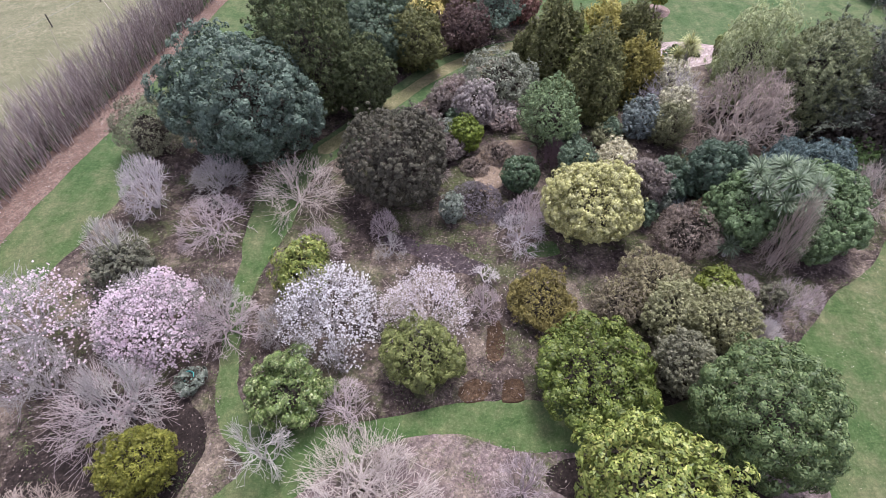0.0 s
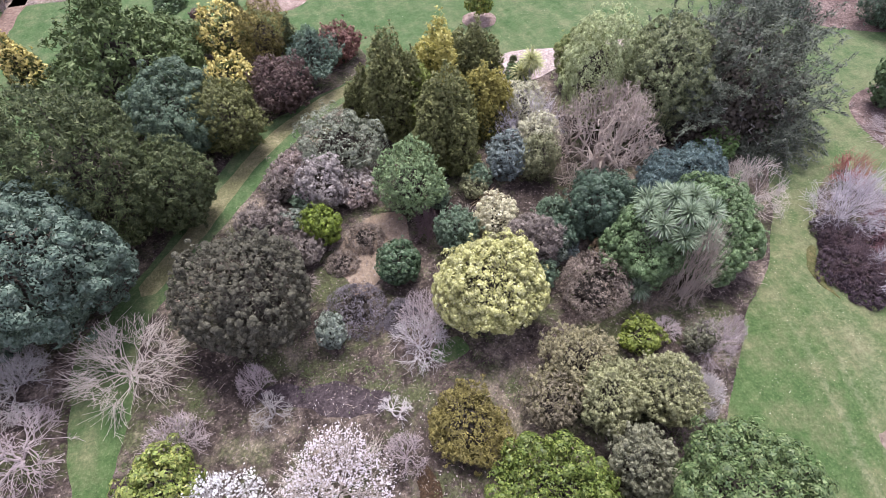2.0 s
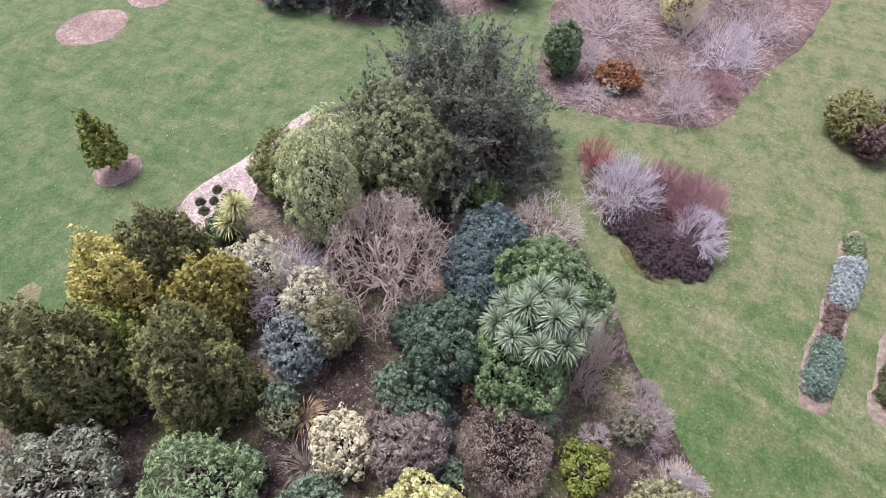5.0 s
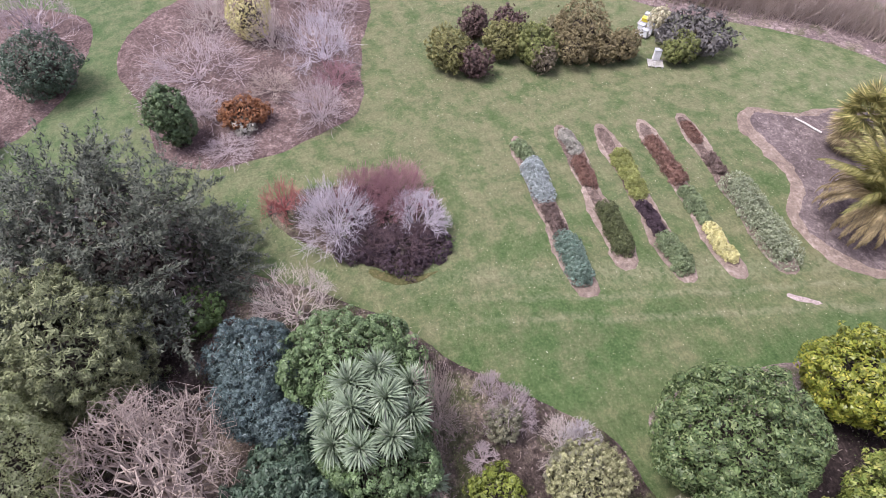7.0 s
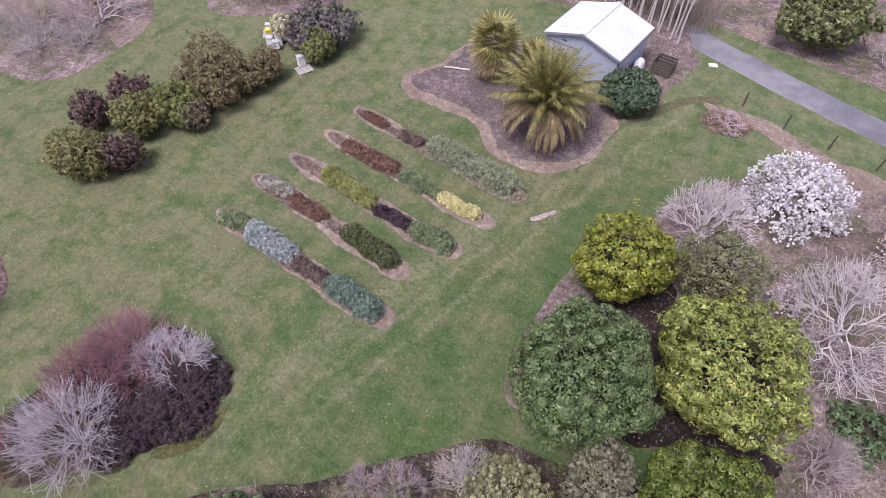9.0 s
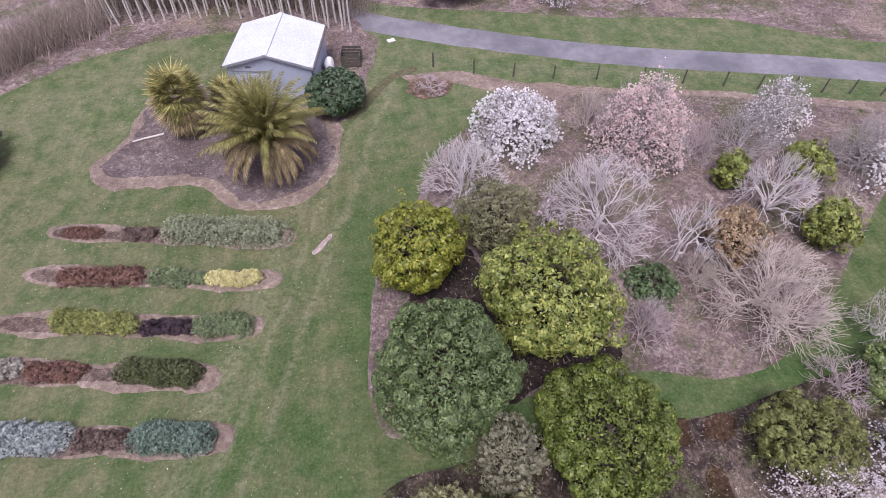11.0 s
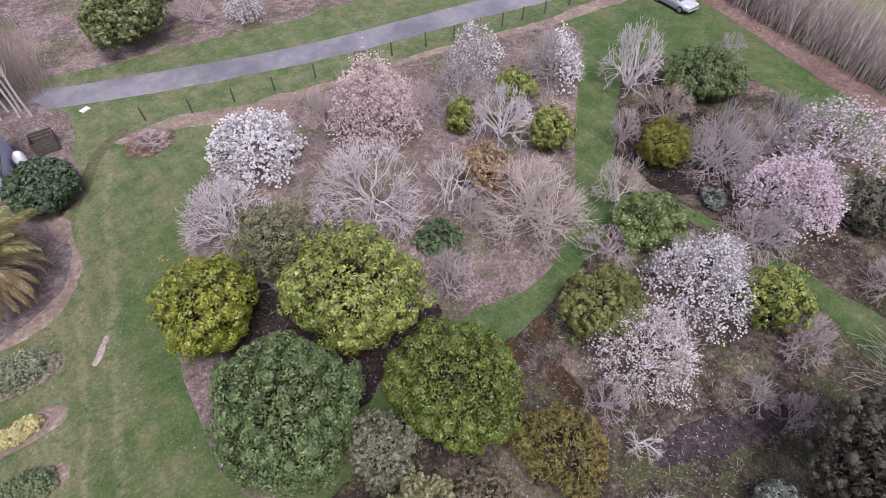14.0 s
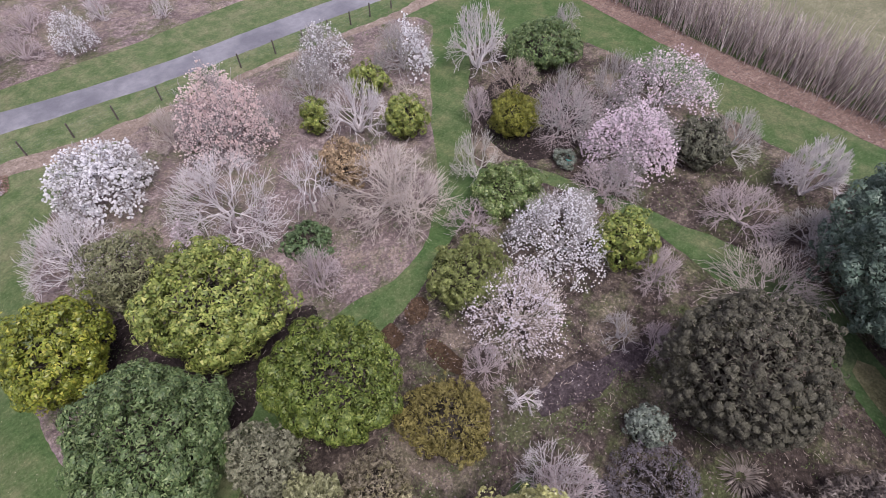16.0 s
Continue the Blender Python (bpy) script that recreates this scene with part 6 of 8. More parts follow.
bare("dark_twigs", 30.4, 19.8, 1.6, 1.5, "darkred", 20, "", "dark twiggy shrub under a whitish one", "shrub")
leafy("dark_heather", 33.6, 19.4, 1.5, 1.1, 0.0, "maroonheath", "dome", "low dark purple heather between bare shrubs", "shrub")
leafy("dark_heather", 30.6, 20.2, 1.6, 1.0, 0.0, "maroonheath", "dome", "low dark purple heather under bare shrubs", "shrub")
leafy("gold_shrub", 45.6, 9.26, 1.6, 3.2, 0.0, "heathgold", "round", "rounded golden-green heath shrub", "shrub")
leafy("purple_shrub", 48.95, 5.78, 1.12, 2.6, 0.0, "purpleleaf", "round", "rounded dark purple-brown shrub", "shrub")
leafy("gold_shrub", 45.67, 4.9, 1.5, 2.8, 0.0, "heathgold", "round", "golden-olive heath shrub growing in mulch", "shrub")
leafy("gold_shrub", 44.18, 2.75, 1.68, 3.0, 0.0, "olivegreen", "round", "rounded olive-green heath shrub", "shrub")
leafy("gold_shrub", 44.6, -1.5, 2.4, 3.7, 0.0, "heathrust", "round", "tall brownish-olive heath shrub", "shrub")
leafy("gold_shrub", 42.3, -2.2, 1.15, 2.5, 0.0, "heathrust", "round", "olive-brown heath shrub at the end of a row", "shrub")
leafy("gold_shrub", 42.1, -3.9, 1.2, 2.5, 0.0, "heathrust", "round", "brownish heath shrub on lawn", "shrub")
leafy("gold_shrub", 43.2, -0.1, 1.75, 2.9, 0.0, "heathrust", "round", "broad rusty-brown heath shrub", "shrub")
leafy("gold_shrub", 46.3, -0.1, 0.85, 2.1, 0.0, "heathbrown", "round", "small tawny heath shrub", "shrub")
leafy("gold_shrub", 42.7, 2.7, 1.0, 2.2, 0.0, "heathdark", "round", "dark brown heath shrub beside a green one", "shrub")
leafy("brown_shrub", 44.0, 7.8, 1.2, 2.4, 0.0, "purpleleaf", "round", "brown-purple heath shrub on lawn", "shrub")
leafy("purple_shrub", 49.6, 2.47, 1.4, 1.4, 0.0, "purpleleaf", "round", "small dark purple shrub", "shrub")
leafy("dark_shrub", 41.5, -9.9, 2.85, 2.7, 0.0, "purplegreen", "round", "dark purplish-green bushy shrub", "shrub")
leafy("green_shrub", 40.18, -7.70, 1.24, 2.42, 0.0, "olivegreen", "round", "small rounded olive green shrub", "shrub")
leafy("yellow_shrub", 44.42, -8.62, 0.88, 2.27, 0.0, "cream", "round", "small pale yellow shrub behind hives", "shrub")
leafy("bay_shrub", 17.77, -13.30, 2.12, 2.56, 0.0, "deepgreen", "round", "dense dark green rounded shrub beside the shed", "shrub")
bare("red_shrub", 11.0, -14.5, 1.35, 0.75, "pinkgrey", 5, "", "low reddish-brown bare shrub on lawn", "shrub")
leafy("broadleaf_tree", 6.90, -28.33, 3.54, 4.06, 0.4, "farolive", "round", "olive green rounded tree beyond the drive", "tree")
bare("magnolia_tree", -1.67, -25.17, 1.71, 3.27, "grey", 7, "white", "small white-flowering magnolia beyond the drive", "tree")
bare("bare_shrub", -0.67, -31.20, 1.92, 2.24, "pinkgrey", 8, "", "bare pinkish shrub beyond the drive", "shrub")
bare("bare_shrub", 1.65, -27.15, 1.59, 2.07, "pinkgrey", 8, "", "low bare pinkish shrub beyond the drive", "shrub")
bare("bare_shrub", -5.32, -27.94, 1.05, 2.33, "pale", 5, "", "small bare pale shrub", "shrub")
bare("bare_shrub", -8.89, -23.95, 0.96, 2.04, "pale", 5, "", "small bare shrub on leaf litter", "shrub")
leafy("under_shrub", -2.03, 33.08, 1.14, 2.28, 0.0, "greybrown", "round", "low grey-brown shrub by the path", "shrub")
leafy("under_shrub", 0.01, 35.72, 1.07, 2.15, 0.0, "greybrown", "round", "low brown shrub by the path", "shrub")
leafy("under_shrub", 1.30, 37.24, 1.13, 1.48, 0.0, "pinkbrown", "round", "pinkish-brown low shrub growing in mulch", "shrub")
leafy("under_shrub", 0.13, 33.10, 0.89, 1.34, 0.0, "greygreen", "round", "small grey-green shrub growing in mulch", "shrub")
leafy("under_shrub", 0.56, 30.57, 1.13, 1.77, 0.0, "greybrown", "round", "grey-brown low shrub near the dark tree", "shrub")
leafy("under_shrub", 4.54, 34.02, 1.34, 1.48, 0.0, "pinkbrown", "round", "low pinkish shrub in litter", "shrub")
leafy("under_shrub", 9.20, 31.50, 0.79, 2.05, 0.0, "midgreen", "round", "small soft green shrub", "shrub")
bare("under_shrub", 7.70, 29.25, 1.04, 2.39, "darkred", 14, "", "low dark red twiggy shrub", "shrub")
leafy("under_shrub", 11.69, 31.72, 0.98, 1.50, 0.0, "olive", "round", "small olive shrub growing in mulch", "shrub")
leafy("under_shrub", 12.57, 25.54, 1.51, 3.51, 0.0, "greybrown", "round", "soft brown feathery shrub", "shrub")
leafy("under_shrub", 12.56, 23.72, 0.78, 2.04, 0.0, "midgreen", "round", "green shrub behind the variegated tree", "shrub")
leafy("under_shrub", 4.51, 24.76, 0.81, 0.81, 0.0, "purpleheath", "dome", "low purple-grey heather growing in mulch", "shrub")
leafy("under_shrub", 9.60, 17.34, 1.33, 1.82, 0.0, "heathbrown", "round", "brownish heath shrub at the bed edge", "shrub")
leafy("under_shrub", 12.34, 16.55, 1.40, 1.54, 0.0, "heathgreen", "round", "yellow-green heath shrub growing in mulch", "shrub")
leafy("under_shrub", 14.97, 15.54, 1.16, 3.02, 0.0, "greygreen2", "round", "grey-green heath shrub growing in mulch", "shrub")
bare("under_shrub", 16.4, 15.0, 1.5, 1.7, "tan", 16, "", "low tan twiggy shrub at the lawn edge", "shrub")
bare("under_shrub", 18.46, 16.74, 1.25, 2.88, "pinkgrey", 12, "", "pinkish bare shrub at the lawn edge", "shrub")
bare("under_shrub", 19.90, 17.09, 0.85, 1.96, "pinkgrey", 12, "", "thin pinkish bare shrub by the lawn", "shrub")
leafy("under_shrub", 14.79, 25.33, 0.86, 1.08, 0.0, "bluegrey", "round", "low blue-grey plant growing in mulch", "shrub")
leafy("under_shrub", 12.34, 32.19, 0.72, 1.87, 0.0, "midgreen", "round", "small feathery green shrub", "shrub")
leafy("under_shrub", 13.47, 26.79, 1.19, 1.54, 0.0, "greybrown", "round", "soft brown shrub beside a cream shrub", "shrub")
leafy("under_shrub", 13.74, 25.12, 0.95, 1.89, 0.0, "greygreen", "round", "grey-green shrub with white flecks", "shrub")
leafy("under_shrub", 15.67, 31.86, 1.03, 2.67, 0.0, "olive", "round", "dark olive shrub under a silvery tree", "shrub")
bare("under_shrub", -8.99, 15.92, 1.12, 2.25, "grey", 10, "", "thin grey bare shrub", "shrub")
bare("under_shrub", -3.59, 23.02, 0.93, 2.14, "pinkgrey", 12, "", "low pinkish twiggy shrub", "shrub")
bare("under_shrub", -0.73, 4.55, 0.97, 2.24, "tan", 10, "", "low tan bare shrub", "shrub")
bare("under_shrub", -4.63, -4.71, 1.33, 3.05, "pinkgrey", 12, "", "thin pinkish bare shrub", "shrub")
bare("under_shrub", 3.73, 1.26, 1.28, 1.28, "pinkgrey", 12, "", "low pinkish bare shrub", "shrub")
bare("under_shrub", 2.21, 17.19, 1.04, 2.08, "pinkgrey", 12, "", "low pinkish twiggy ground shrub", "shrub")
bare("under_shrub", 4.65, 22.37, 1.65, 1.97, "pale", 12, "", "weeping pale bare shrub", "shrub")
bare("under_shrub", -12.18, 16.98, 1.50, 3.46, "grey", 12, "", "bare grey upright shrub by the path", "shrub")
bare("bare_shrub", -16.04, 11.29, 3.17, 3.17, "pinkgrey", 14, "", "wide pinkish bare shrub under a magnolia", "shrub")
bare("bare_shrub", -3.97, 7.97, 2.78, 3.21, "tan", 14, "", "wide tan bare shrub at the bed corner", "shrub")
feathery("pine_tree", 44.2, 54.4, 3.3, 6.2, "farpine", "dark grey-green spreading conifer with ragged crown", "tree", 15000, 1500)
feathery("pine_tree", 45.4, 48.8, 3.4, 6.4, "farpine", "grey-green conifer with drooping sprays", "tree", 15000, 1500)
feathery("pine_tree", 46.8, 43.9, 3.1, 6.0, "farpine", "dark green conifer beside the grass path", "tree", 14000, 1500)
bare("bare_tree", 50.5, 27.6, 4.9, 3.7, "pinkgrey", 16, "", "wide low pinkish bare spreading tree", "tree", 0.8)
bare("bare_shrub", 46.2, 27.6, 2.4, 2.2, "pinkgrey", 16, "", "low pinkish bare shrub on bark mulch", "shrub")
bare("bare_shrub", 57.9, 25.8, 2.6, 3.6, "tan", 18, "", "dense tan-grey bare twiggy shrub", "shrub")
leafy("yellow_shrub", 55.1, 22.6, 1.8, 4.5, 0.0, "yellowhebe", "round", "upright pale yellow-leaved shrub", "shrub")
bare("bare_shrub", 53.2, 21.6, 1.9, 4.0, "tan", 18, "", "upright tan twiggy shrub beside a yellow shrub", "shrub")
bare("bare_tree", 50.0, 18.2, 3.3, 4.5, "lavender", 20, "", "large lavender-grey dense bare tree", "tree", 0.8)
bare("bare_shrub", 42.9, 19.9, 2.4, 3.4, "pinkgrey", 20, "", "domed pinkish-grey bare bushy shrub", "shrub")
bare("bare_shrub", 46.4, 18.0, 2.0, 2.2, "maroon", 18, "", "low maroon twiggy shrub on dark mulch", "shrub")
leafy("orange_shrub", 44.4, 24.9, 1.7, 1.7, 0.0, "orangeleaf", "round", "rust-orange leaved shrub growing in mulch", "shrub")
leafy("grey_shrub", 43.2, 25.1, 0.85, 1.1, 0.0, "palehebe", "round", "small pale straw-coloured shrub growing in mulch", "shrub")
leafy("upright_shrub", 43.6, 29.2, 1.45, 4.5, 0.0, "green2", "round", "open upright dark green shrub", "shrub")
bare("bare_shrub", 41.6, 26.4, 2.1, 0.9, "pinkgrey", 20, "", "low spreading pinkish twiggy ground shrub", "shrub", 0.7)
bare("bare_shrub", 47.2, 22.6, 2.0, 1.8, "brown", 16, "", "low brown twiggy bare shrub", "shrub")
bare("bare_shrub", 56.5, 15.8, 2.8, 3.2, "pinkgrey", 16, "", "wide pinkish-grey bare shrub", "shrub")
bare("bare_shrub", 61.0, 19.5, 3.2, 3.6, "pinkgrey", 16, "", "wide dull pinkish bare shrub", "shrub")
# == end plants ==


# ---- row beds: clipped low shrubs ----
def mound(name, xa, ya, xb, yb, wide, h, style, label):
    g = next_gen()
    top = thing(name, (xa + xb) / 2, (ya + yb) / 2, 0.03, label, "shrub", "low shrubs in the row beds")
    length = math.hypot(xb - xa, yb - ya)
    r = wide * 0.43
    n = max(1, int(round(length / (r * 0.72))))
    bits = []
    for k in range(n):
        u = 0.5 if n == 1 else k / (n - 1)
        inset = min(r * 0.75, length * 0.45)
        fx = -length / 2 + inset + (length - 2 * inset) * u
        near_, inner_, _, _ = foliage(r * g.uniform(0.94, 1.07), h * g.uniform(0.92, 1.08), style, "dome", g, 1000)
        v, f = join_parts(near_, inner_)
        dx, dy = (xb - xa) / length, (yb - ya) / length
        bits.append((v + [dx * fx + g.normal(0, 0.04), dy * fx + g.normal(0, 0.06), 0], f))
    part_mesh("foliage", mesh_from("foliage", *join_parts(*bits), LEAF[style]), top)
    return top


mound("hebe_mound", 35.7, 8.1, 33.9, 8.2, 1.25, 0.6, "greenhebe", "low clipped light green hebe mound")
mound("hebe_mound", 33.8, 8.3, 30.1, 8.8, 1.75, 0.9, "silverhebe", "low silvery blue-grey hebe mound")
mound("hebe_mound", 29.9, 8.9, 27.6, 9.2, 1.1, 0.35, "brownhebe", "low brown winter-bare ground shrub")
mound("hebe_mound", 27.4, 9.2, 23.8, 9.7, 1.75, 0.9, "tealhebe", "rounded dark teal-green hebe hedge")
mound("heather_row", 35.6, 4.7, 33.3, 5.0, 1.1, 0.5, "palehebe", "low pale straw-coloured shrub")
mound("heather_row", 33.0, 5.1, 30.3, 5.6, 1.15, 0.5, "redhebe", "low reddish-brown heather mound")
mound("clipped_box", 28.6, 5.8, 24.8, 6.5, 1.6, 0.95, "darkhebe", "dense dark green clipped low hedge")
mound("heather_row", 32.6, 2.4, 28.3, 3.2, 1.5, 0.7, "limehebe", "low yellow-green heather hedge")
mound("heather_row", 28.1, 3.4, 25.4, 3.7, 1.0, 0.35, "maroonheath", "low dark purple-brown heather")
mound("hebe_mound", 25.4, 3.7, 22.6, 4.1, 1.55, 0.75, "greenhebe", "low rounded mid-green hebe")
mound("heather_row", 33.0, -0.5, 28.5, 0.2, 1.5, 0.6, "redhebe", "low rusty red-brown heather")
mound("hebe_mound", 28.2, 0.3, 25.9, 0.6, 1.3, 0.6, "greenhebe", "low grey-green hebe mound")
mound("hebe_mound", 25.9, 0.65, 25.1, 0.8, 0.9, 0.4, "greenhebe", "tiny round green hebe")
mound("golden_hebe", 25.1, 0.8, 22.4, 1.2, 1.05, 0.55, "yellowhebe", "bright pale yellow low shrub")
mound("heather_row", 33.5, -3.7, 31.4, -3.3, 0.9, 0.4, "redhebe", "low rusty ground shrub")
mound("heather_row", 30.2, -3.2, 28.3, -2.8, 1.0, 0.5, "brownhebe", "low brown twiggy ground shrub")
mound("hebe_hedge", 27.8, -2.9, 21.0, -1.6, 2.4, 1.3, "greyhebe", "long rounded grey-green hebe hedge")
for tx, ty in ((21.9, 44.4), (22.2, 43.4), (20.6, 44.6), (21.1, 43.9), (21.6, 43.5), (20.2, 43.8), (20.9, 43.1)):
    mound("grass_tuft", tx - 0.1, ty, tx + 0.1, ty, 0.66, 0.42, "darkhebe", "small dark tuft planted in bark chip")


# ---- palms and cabbage trees ----
FROND = leaf_mat("palm_frond", (0.085, 0.092, 0.028), (0.250, 0.232, 0.080), (0.46, 0.39, 0.18), 0.5, 0.25)
DRY_FROND = leaf_mat("dry_palm_frond", (0.160, 0.125, 0.065), (0.310, 0.240, 0.130), (0.40, 0.33, 0.20), 0.7, 0.2)
SWORD = leaf_mat("cabbage_tree_leaf", (0.085, 0.122, 0.072), (0.185, 0.232, 0.155), (0.32, 0.36, 0.275), 0.55, 0.2)
YELLOW_SWORD = leaf_mat("yellowed_sword_leaf", (0.200, 0.215, 0.085), (0.400, 0.400, 0.190), (0.56, 0.54, 0.33), 0.5, 0.2)


def feather_frond(length, droop, g, mat):
    """A pinnate frond that rises along +x and arches over."""
    n = 14
    t = np.linspace(0, 1, n)
    ang = radians(62) - droop * t ** 1.25
    step = length / (n - 1)
    x = np.concatenate([[0], np.cumsum(np.cos(ang[:-1]) * step)])
    z = np.concatenate([[0], np.cumsum(np.sin(ang[:-1]) * step)])
    p = np.stack([x, np.zeros(n), z], 1)
    rachis = tubes(p[:-1], p[1:], np.linspace(0.045, 0.012, n - 1), np.linspace(0.043, 0.008, n - 1), 4)
    m = 72
    u = np.linspace(0.12, 1.0, m)
    c = np.stack([np.interp(u, t, x), np.zeros(m), np.interp(u, t, z)], 1)
    a_ = np.interp(u, t, ang)
    fw = np.stack([np.cos(a_), np.zeros(m), np.sin(a_)], 1)
    bits = [rachis]
    for side in (-1, 1):
        ll = 0.50 * np.sin(np.pi * np.clip(u, 0.1, 0.93)) ** 0.6 * (length / 3.2)
        d = unit(fw * 1.35 + np.array([[0, side * 0.72, 0]]) + [0, 0, -0.75] + g.normal(0, 0.12, (m, 3)))
        nrm = unit(np.cross(d, fw) * side + g.normal(0, 0.2, (m, 3)))
        bits.append(leaf_quads(c + d * (ll / 2)[:, None], d, nrm, ll, np.full(m, 0.040)))
    return mesh_from("frond", *join_parts(*bits), mat)


def feather_palm(x, y, base, count, length, label):
    g = next_gen()
    top = thing("date_palm", x, y, 0.0, label, "palm")
    k = np.arange(10)
    z = k * base / 9
    p = np.stack([0.05 * np.sin(k), 0.05 * np.cos(k * 1.3), z], 1)
    wide = np.where(k % 2, 0.42, 0.36)
    part_mesh("trunk", mesh_from("trunk", *tubes(p[:-1], p[1:], wide[:-1], wide[1:], 12), BARK["trunk"], True), top)
    green = [feather_frond(length * q, d, g, FROND) for q, d in ((1.0, 1.25), (0.95, 1.6), (1.05, 1.9), (0.9, 0.9), (0.85, 0.55), (1.0, 2.2))]
    dry = [feather_frond(length * 0.9, 2.7, g, DRY_FROND), feather_frond(length * 0.85, 2.95, g, DRY_FROND)]
    for i in range(count):
        u = i / count
        me = green[(4, 3, 0, 1, 2, 5)[min(5, int(u * 6 + g.uniform(-0.4, 0.4)))]] if u < 0.66 else dry[i % 2]
        fr = part_mesh("frond", me, top)
        fr.matrix_basis = pose(0, 0, base - 0.35 * u, g.normal(0, 6), (-34 + 50 * u) + g.normal(0, 5), i * 137.5 + g.normal(0, 8))
    return top


def fan_palm(x, y, base, count, size, label):
    g = next_gen()
    top = thing("fan_palm", x, y, 0.0, label, "palm")
    k = np.arange(8)
    p = np.stack([0.03 * np.sin(k), 0.03 * np.cos(k), k * base / 7], 1)
    part_mesh("trunk", mesh_from("trunk", *tubes(p[:-1], p[1:], np.full(7, 0.2), np.where(k[1:] % 2, 0.24, 0.19), 10), BARK["tan"], True), top)
    meshes = []
    for mat in (FROND, DRY_FROND):
        m = 22
        a = np.linspace(-2.1, 2.1, m)
        d = np.stack([np.cos(a), np.sin(a), -0.12 - 0.2 * np.abs(np.sin(a * 1.5))], 1)
        ll = size * (0.75 + 0.25 * np.cos(a))
        stalk = tubes(np.array([[0.0, 0, 0]]), np.array([[size * 0.9, 0, 0.0]]), np.array([0.03]), np.array([0.02]), 4)
        leaf = leaf_quads(np.array([[size * 0.9, 0, 0]]) + unit(d) * (ll / 2)[:, None], d, np.tile([[0, 0, 1.0]], (m, 1)) + g.normal(0, 0.15, (m, 3)), ll, np.full(m, 0.10))
        meshes.append(mesh_from("fan", *join_parts(stalk, leaf), mat))
    for i in range(count):
        u = i / count
        fr = part_mesh("fan_leaf", meshes[0] if u < 0.5 else meshes[1], top)
        fr.matrix_basis = pose(0, 0, base + 0.15 - u * base * 0.55, 0, -58 + 125 * u + g.normal(0, 7), i * 137.5 + g.normal(0, 10))
    return top


feather_palm(21.9, -7.7, 1.9, 128, 4.8, "squat date palm with arching yellow-green fronds")
fan_palm(27.6, -12.1, 3.1, 110, 1.12, "shaggy fan palm with dry hanging leaves")
fan_palm(25.2, -14.2, 1.3, 34, 0.75, "small fan palm beside the shed")


def sword_head(r, g, mat, count=130):
    a = np.arange(count) * 2.39996
    s = (np.arange(count) + 0.5) / count
    tilt = 1.35 - 1.75 * s
    d = np.stack([np.cos(a) * np.cos(tilt), np.sin(a) * np.cos(tilt), np.sin(tilt)], 1) + g.normal(0, 0.06, (count, 3))
    d = unit(d)
    ll = r * g.uniform(0.85, 1.15, count)
    nrm = unit(np.array([[0, 0, 1.0]]) - d * d[:, 2:3] + g.normal(0, 0.1, (count, 3)))
    inner = leaf_quads(d * (ll * 0.32)[:, None], d, nrm, ll * 0.64, np.full(count, 0.10))
    tip = unit(d + [0, 0, -0.5])
    outer = leaf_quads(d * (ll * 0.55)[:, None] + tip * (ll * 0.22)[:, None], tip, nrm, ll * 0.62, np.full(count, 0.078))
    return mesh_from("leaf_head", *join_parts(inner, outer), mat)


def cabbage_tree(x, y, heads, radius, label, mat=None):
    """heads: offsets of the leaf heads from the foot."""
    g = next_gen()
    top = thing("cabbage_tree", x, y, 0.0, label, "tree")
    h = np.array(heads, float)
    fork = np.array([[0, 0, max(0.2, h[:, 2].min() * 0.45)]])
    p0 = np.concatenate([[[0, 0, -0.05]], fork.repeat(len(h), 0)])
    p1 = np.concatenate([fork, h])
    part_mesh("trunk", mesh_from("trunk", *tubes(p0, p1, np.r_[0.16, np.full(len(h), 0.10)], np.r_[0.13, np.full(len(h), 0.07)], 8), BARK["grey"], True), top)
    for q in h:
        me = sword_head(radius * g.uniform(0.9, 1.1), g, mat or SWORD)
        part_mesh("leaf_head", me, top).matrix_basis = pose(q[0], q[1], q[2], g.normal(0, 8), g.normal(0, 8), g.uniform(0, 360))
    return top


cabbage_tree(18.2, 22.7, [(2.3, 0.3, 4.7), (2.5, -0.8, 4.6), (1.1, 0.5, 5.0), (1.0, -0.8, 5.1), (-0.3, -0.6, 4.5), (-0.2, 0.6, 4.4), (1.5, -1.9, 4.4), (0.4, -1.6, 4.3),
                          (1.4, 1.5, 4.2), (0.4, 1.5, 4.0)],
             0.86, "cabbage tree with many pale spiky leaf heads")
cabbage_tree(16.9, 21.0, [(0.0, 0.0, 0.9)], 0.85, "small young cabbage tree with sword leaves")
cabbage_tree(19.6, 40.0, [(0.0, 0.0, 3.0), (0.5, 0.45, 2.2), (-0.4, 0.5, 1.7)], 0.9, "yellowish cabbage tree by the bark-chip bed", YELLOW_SWORD)


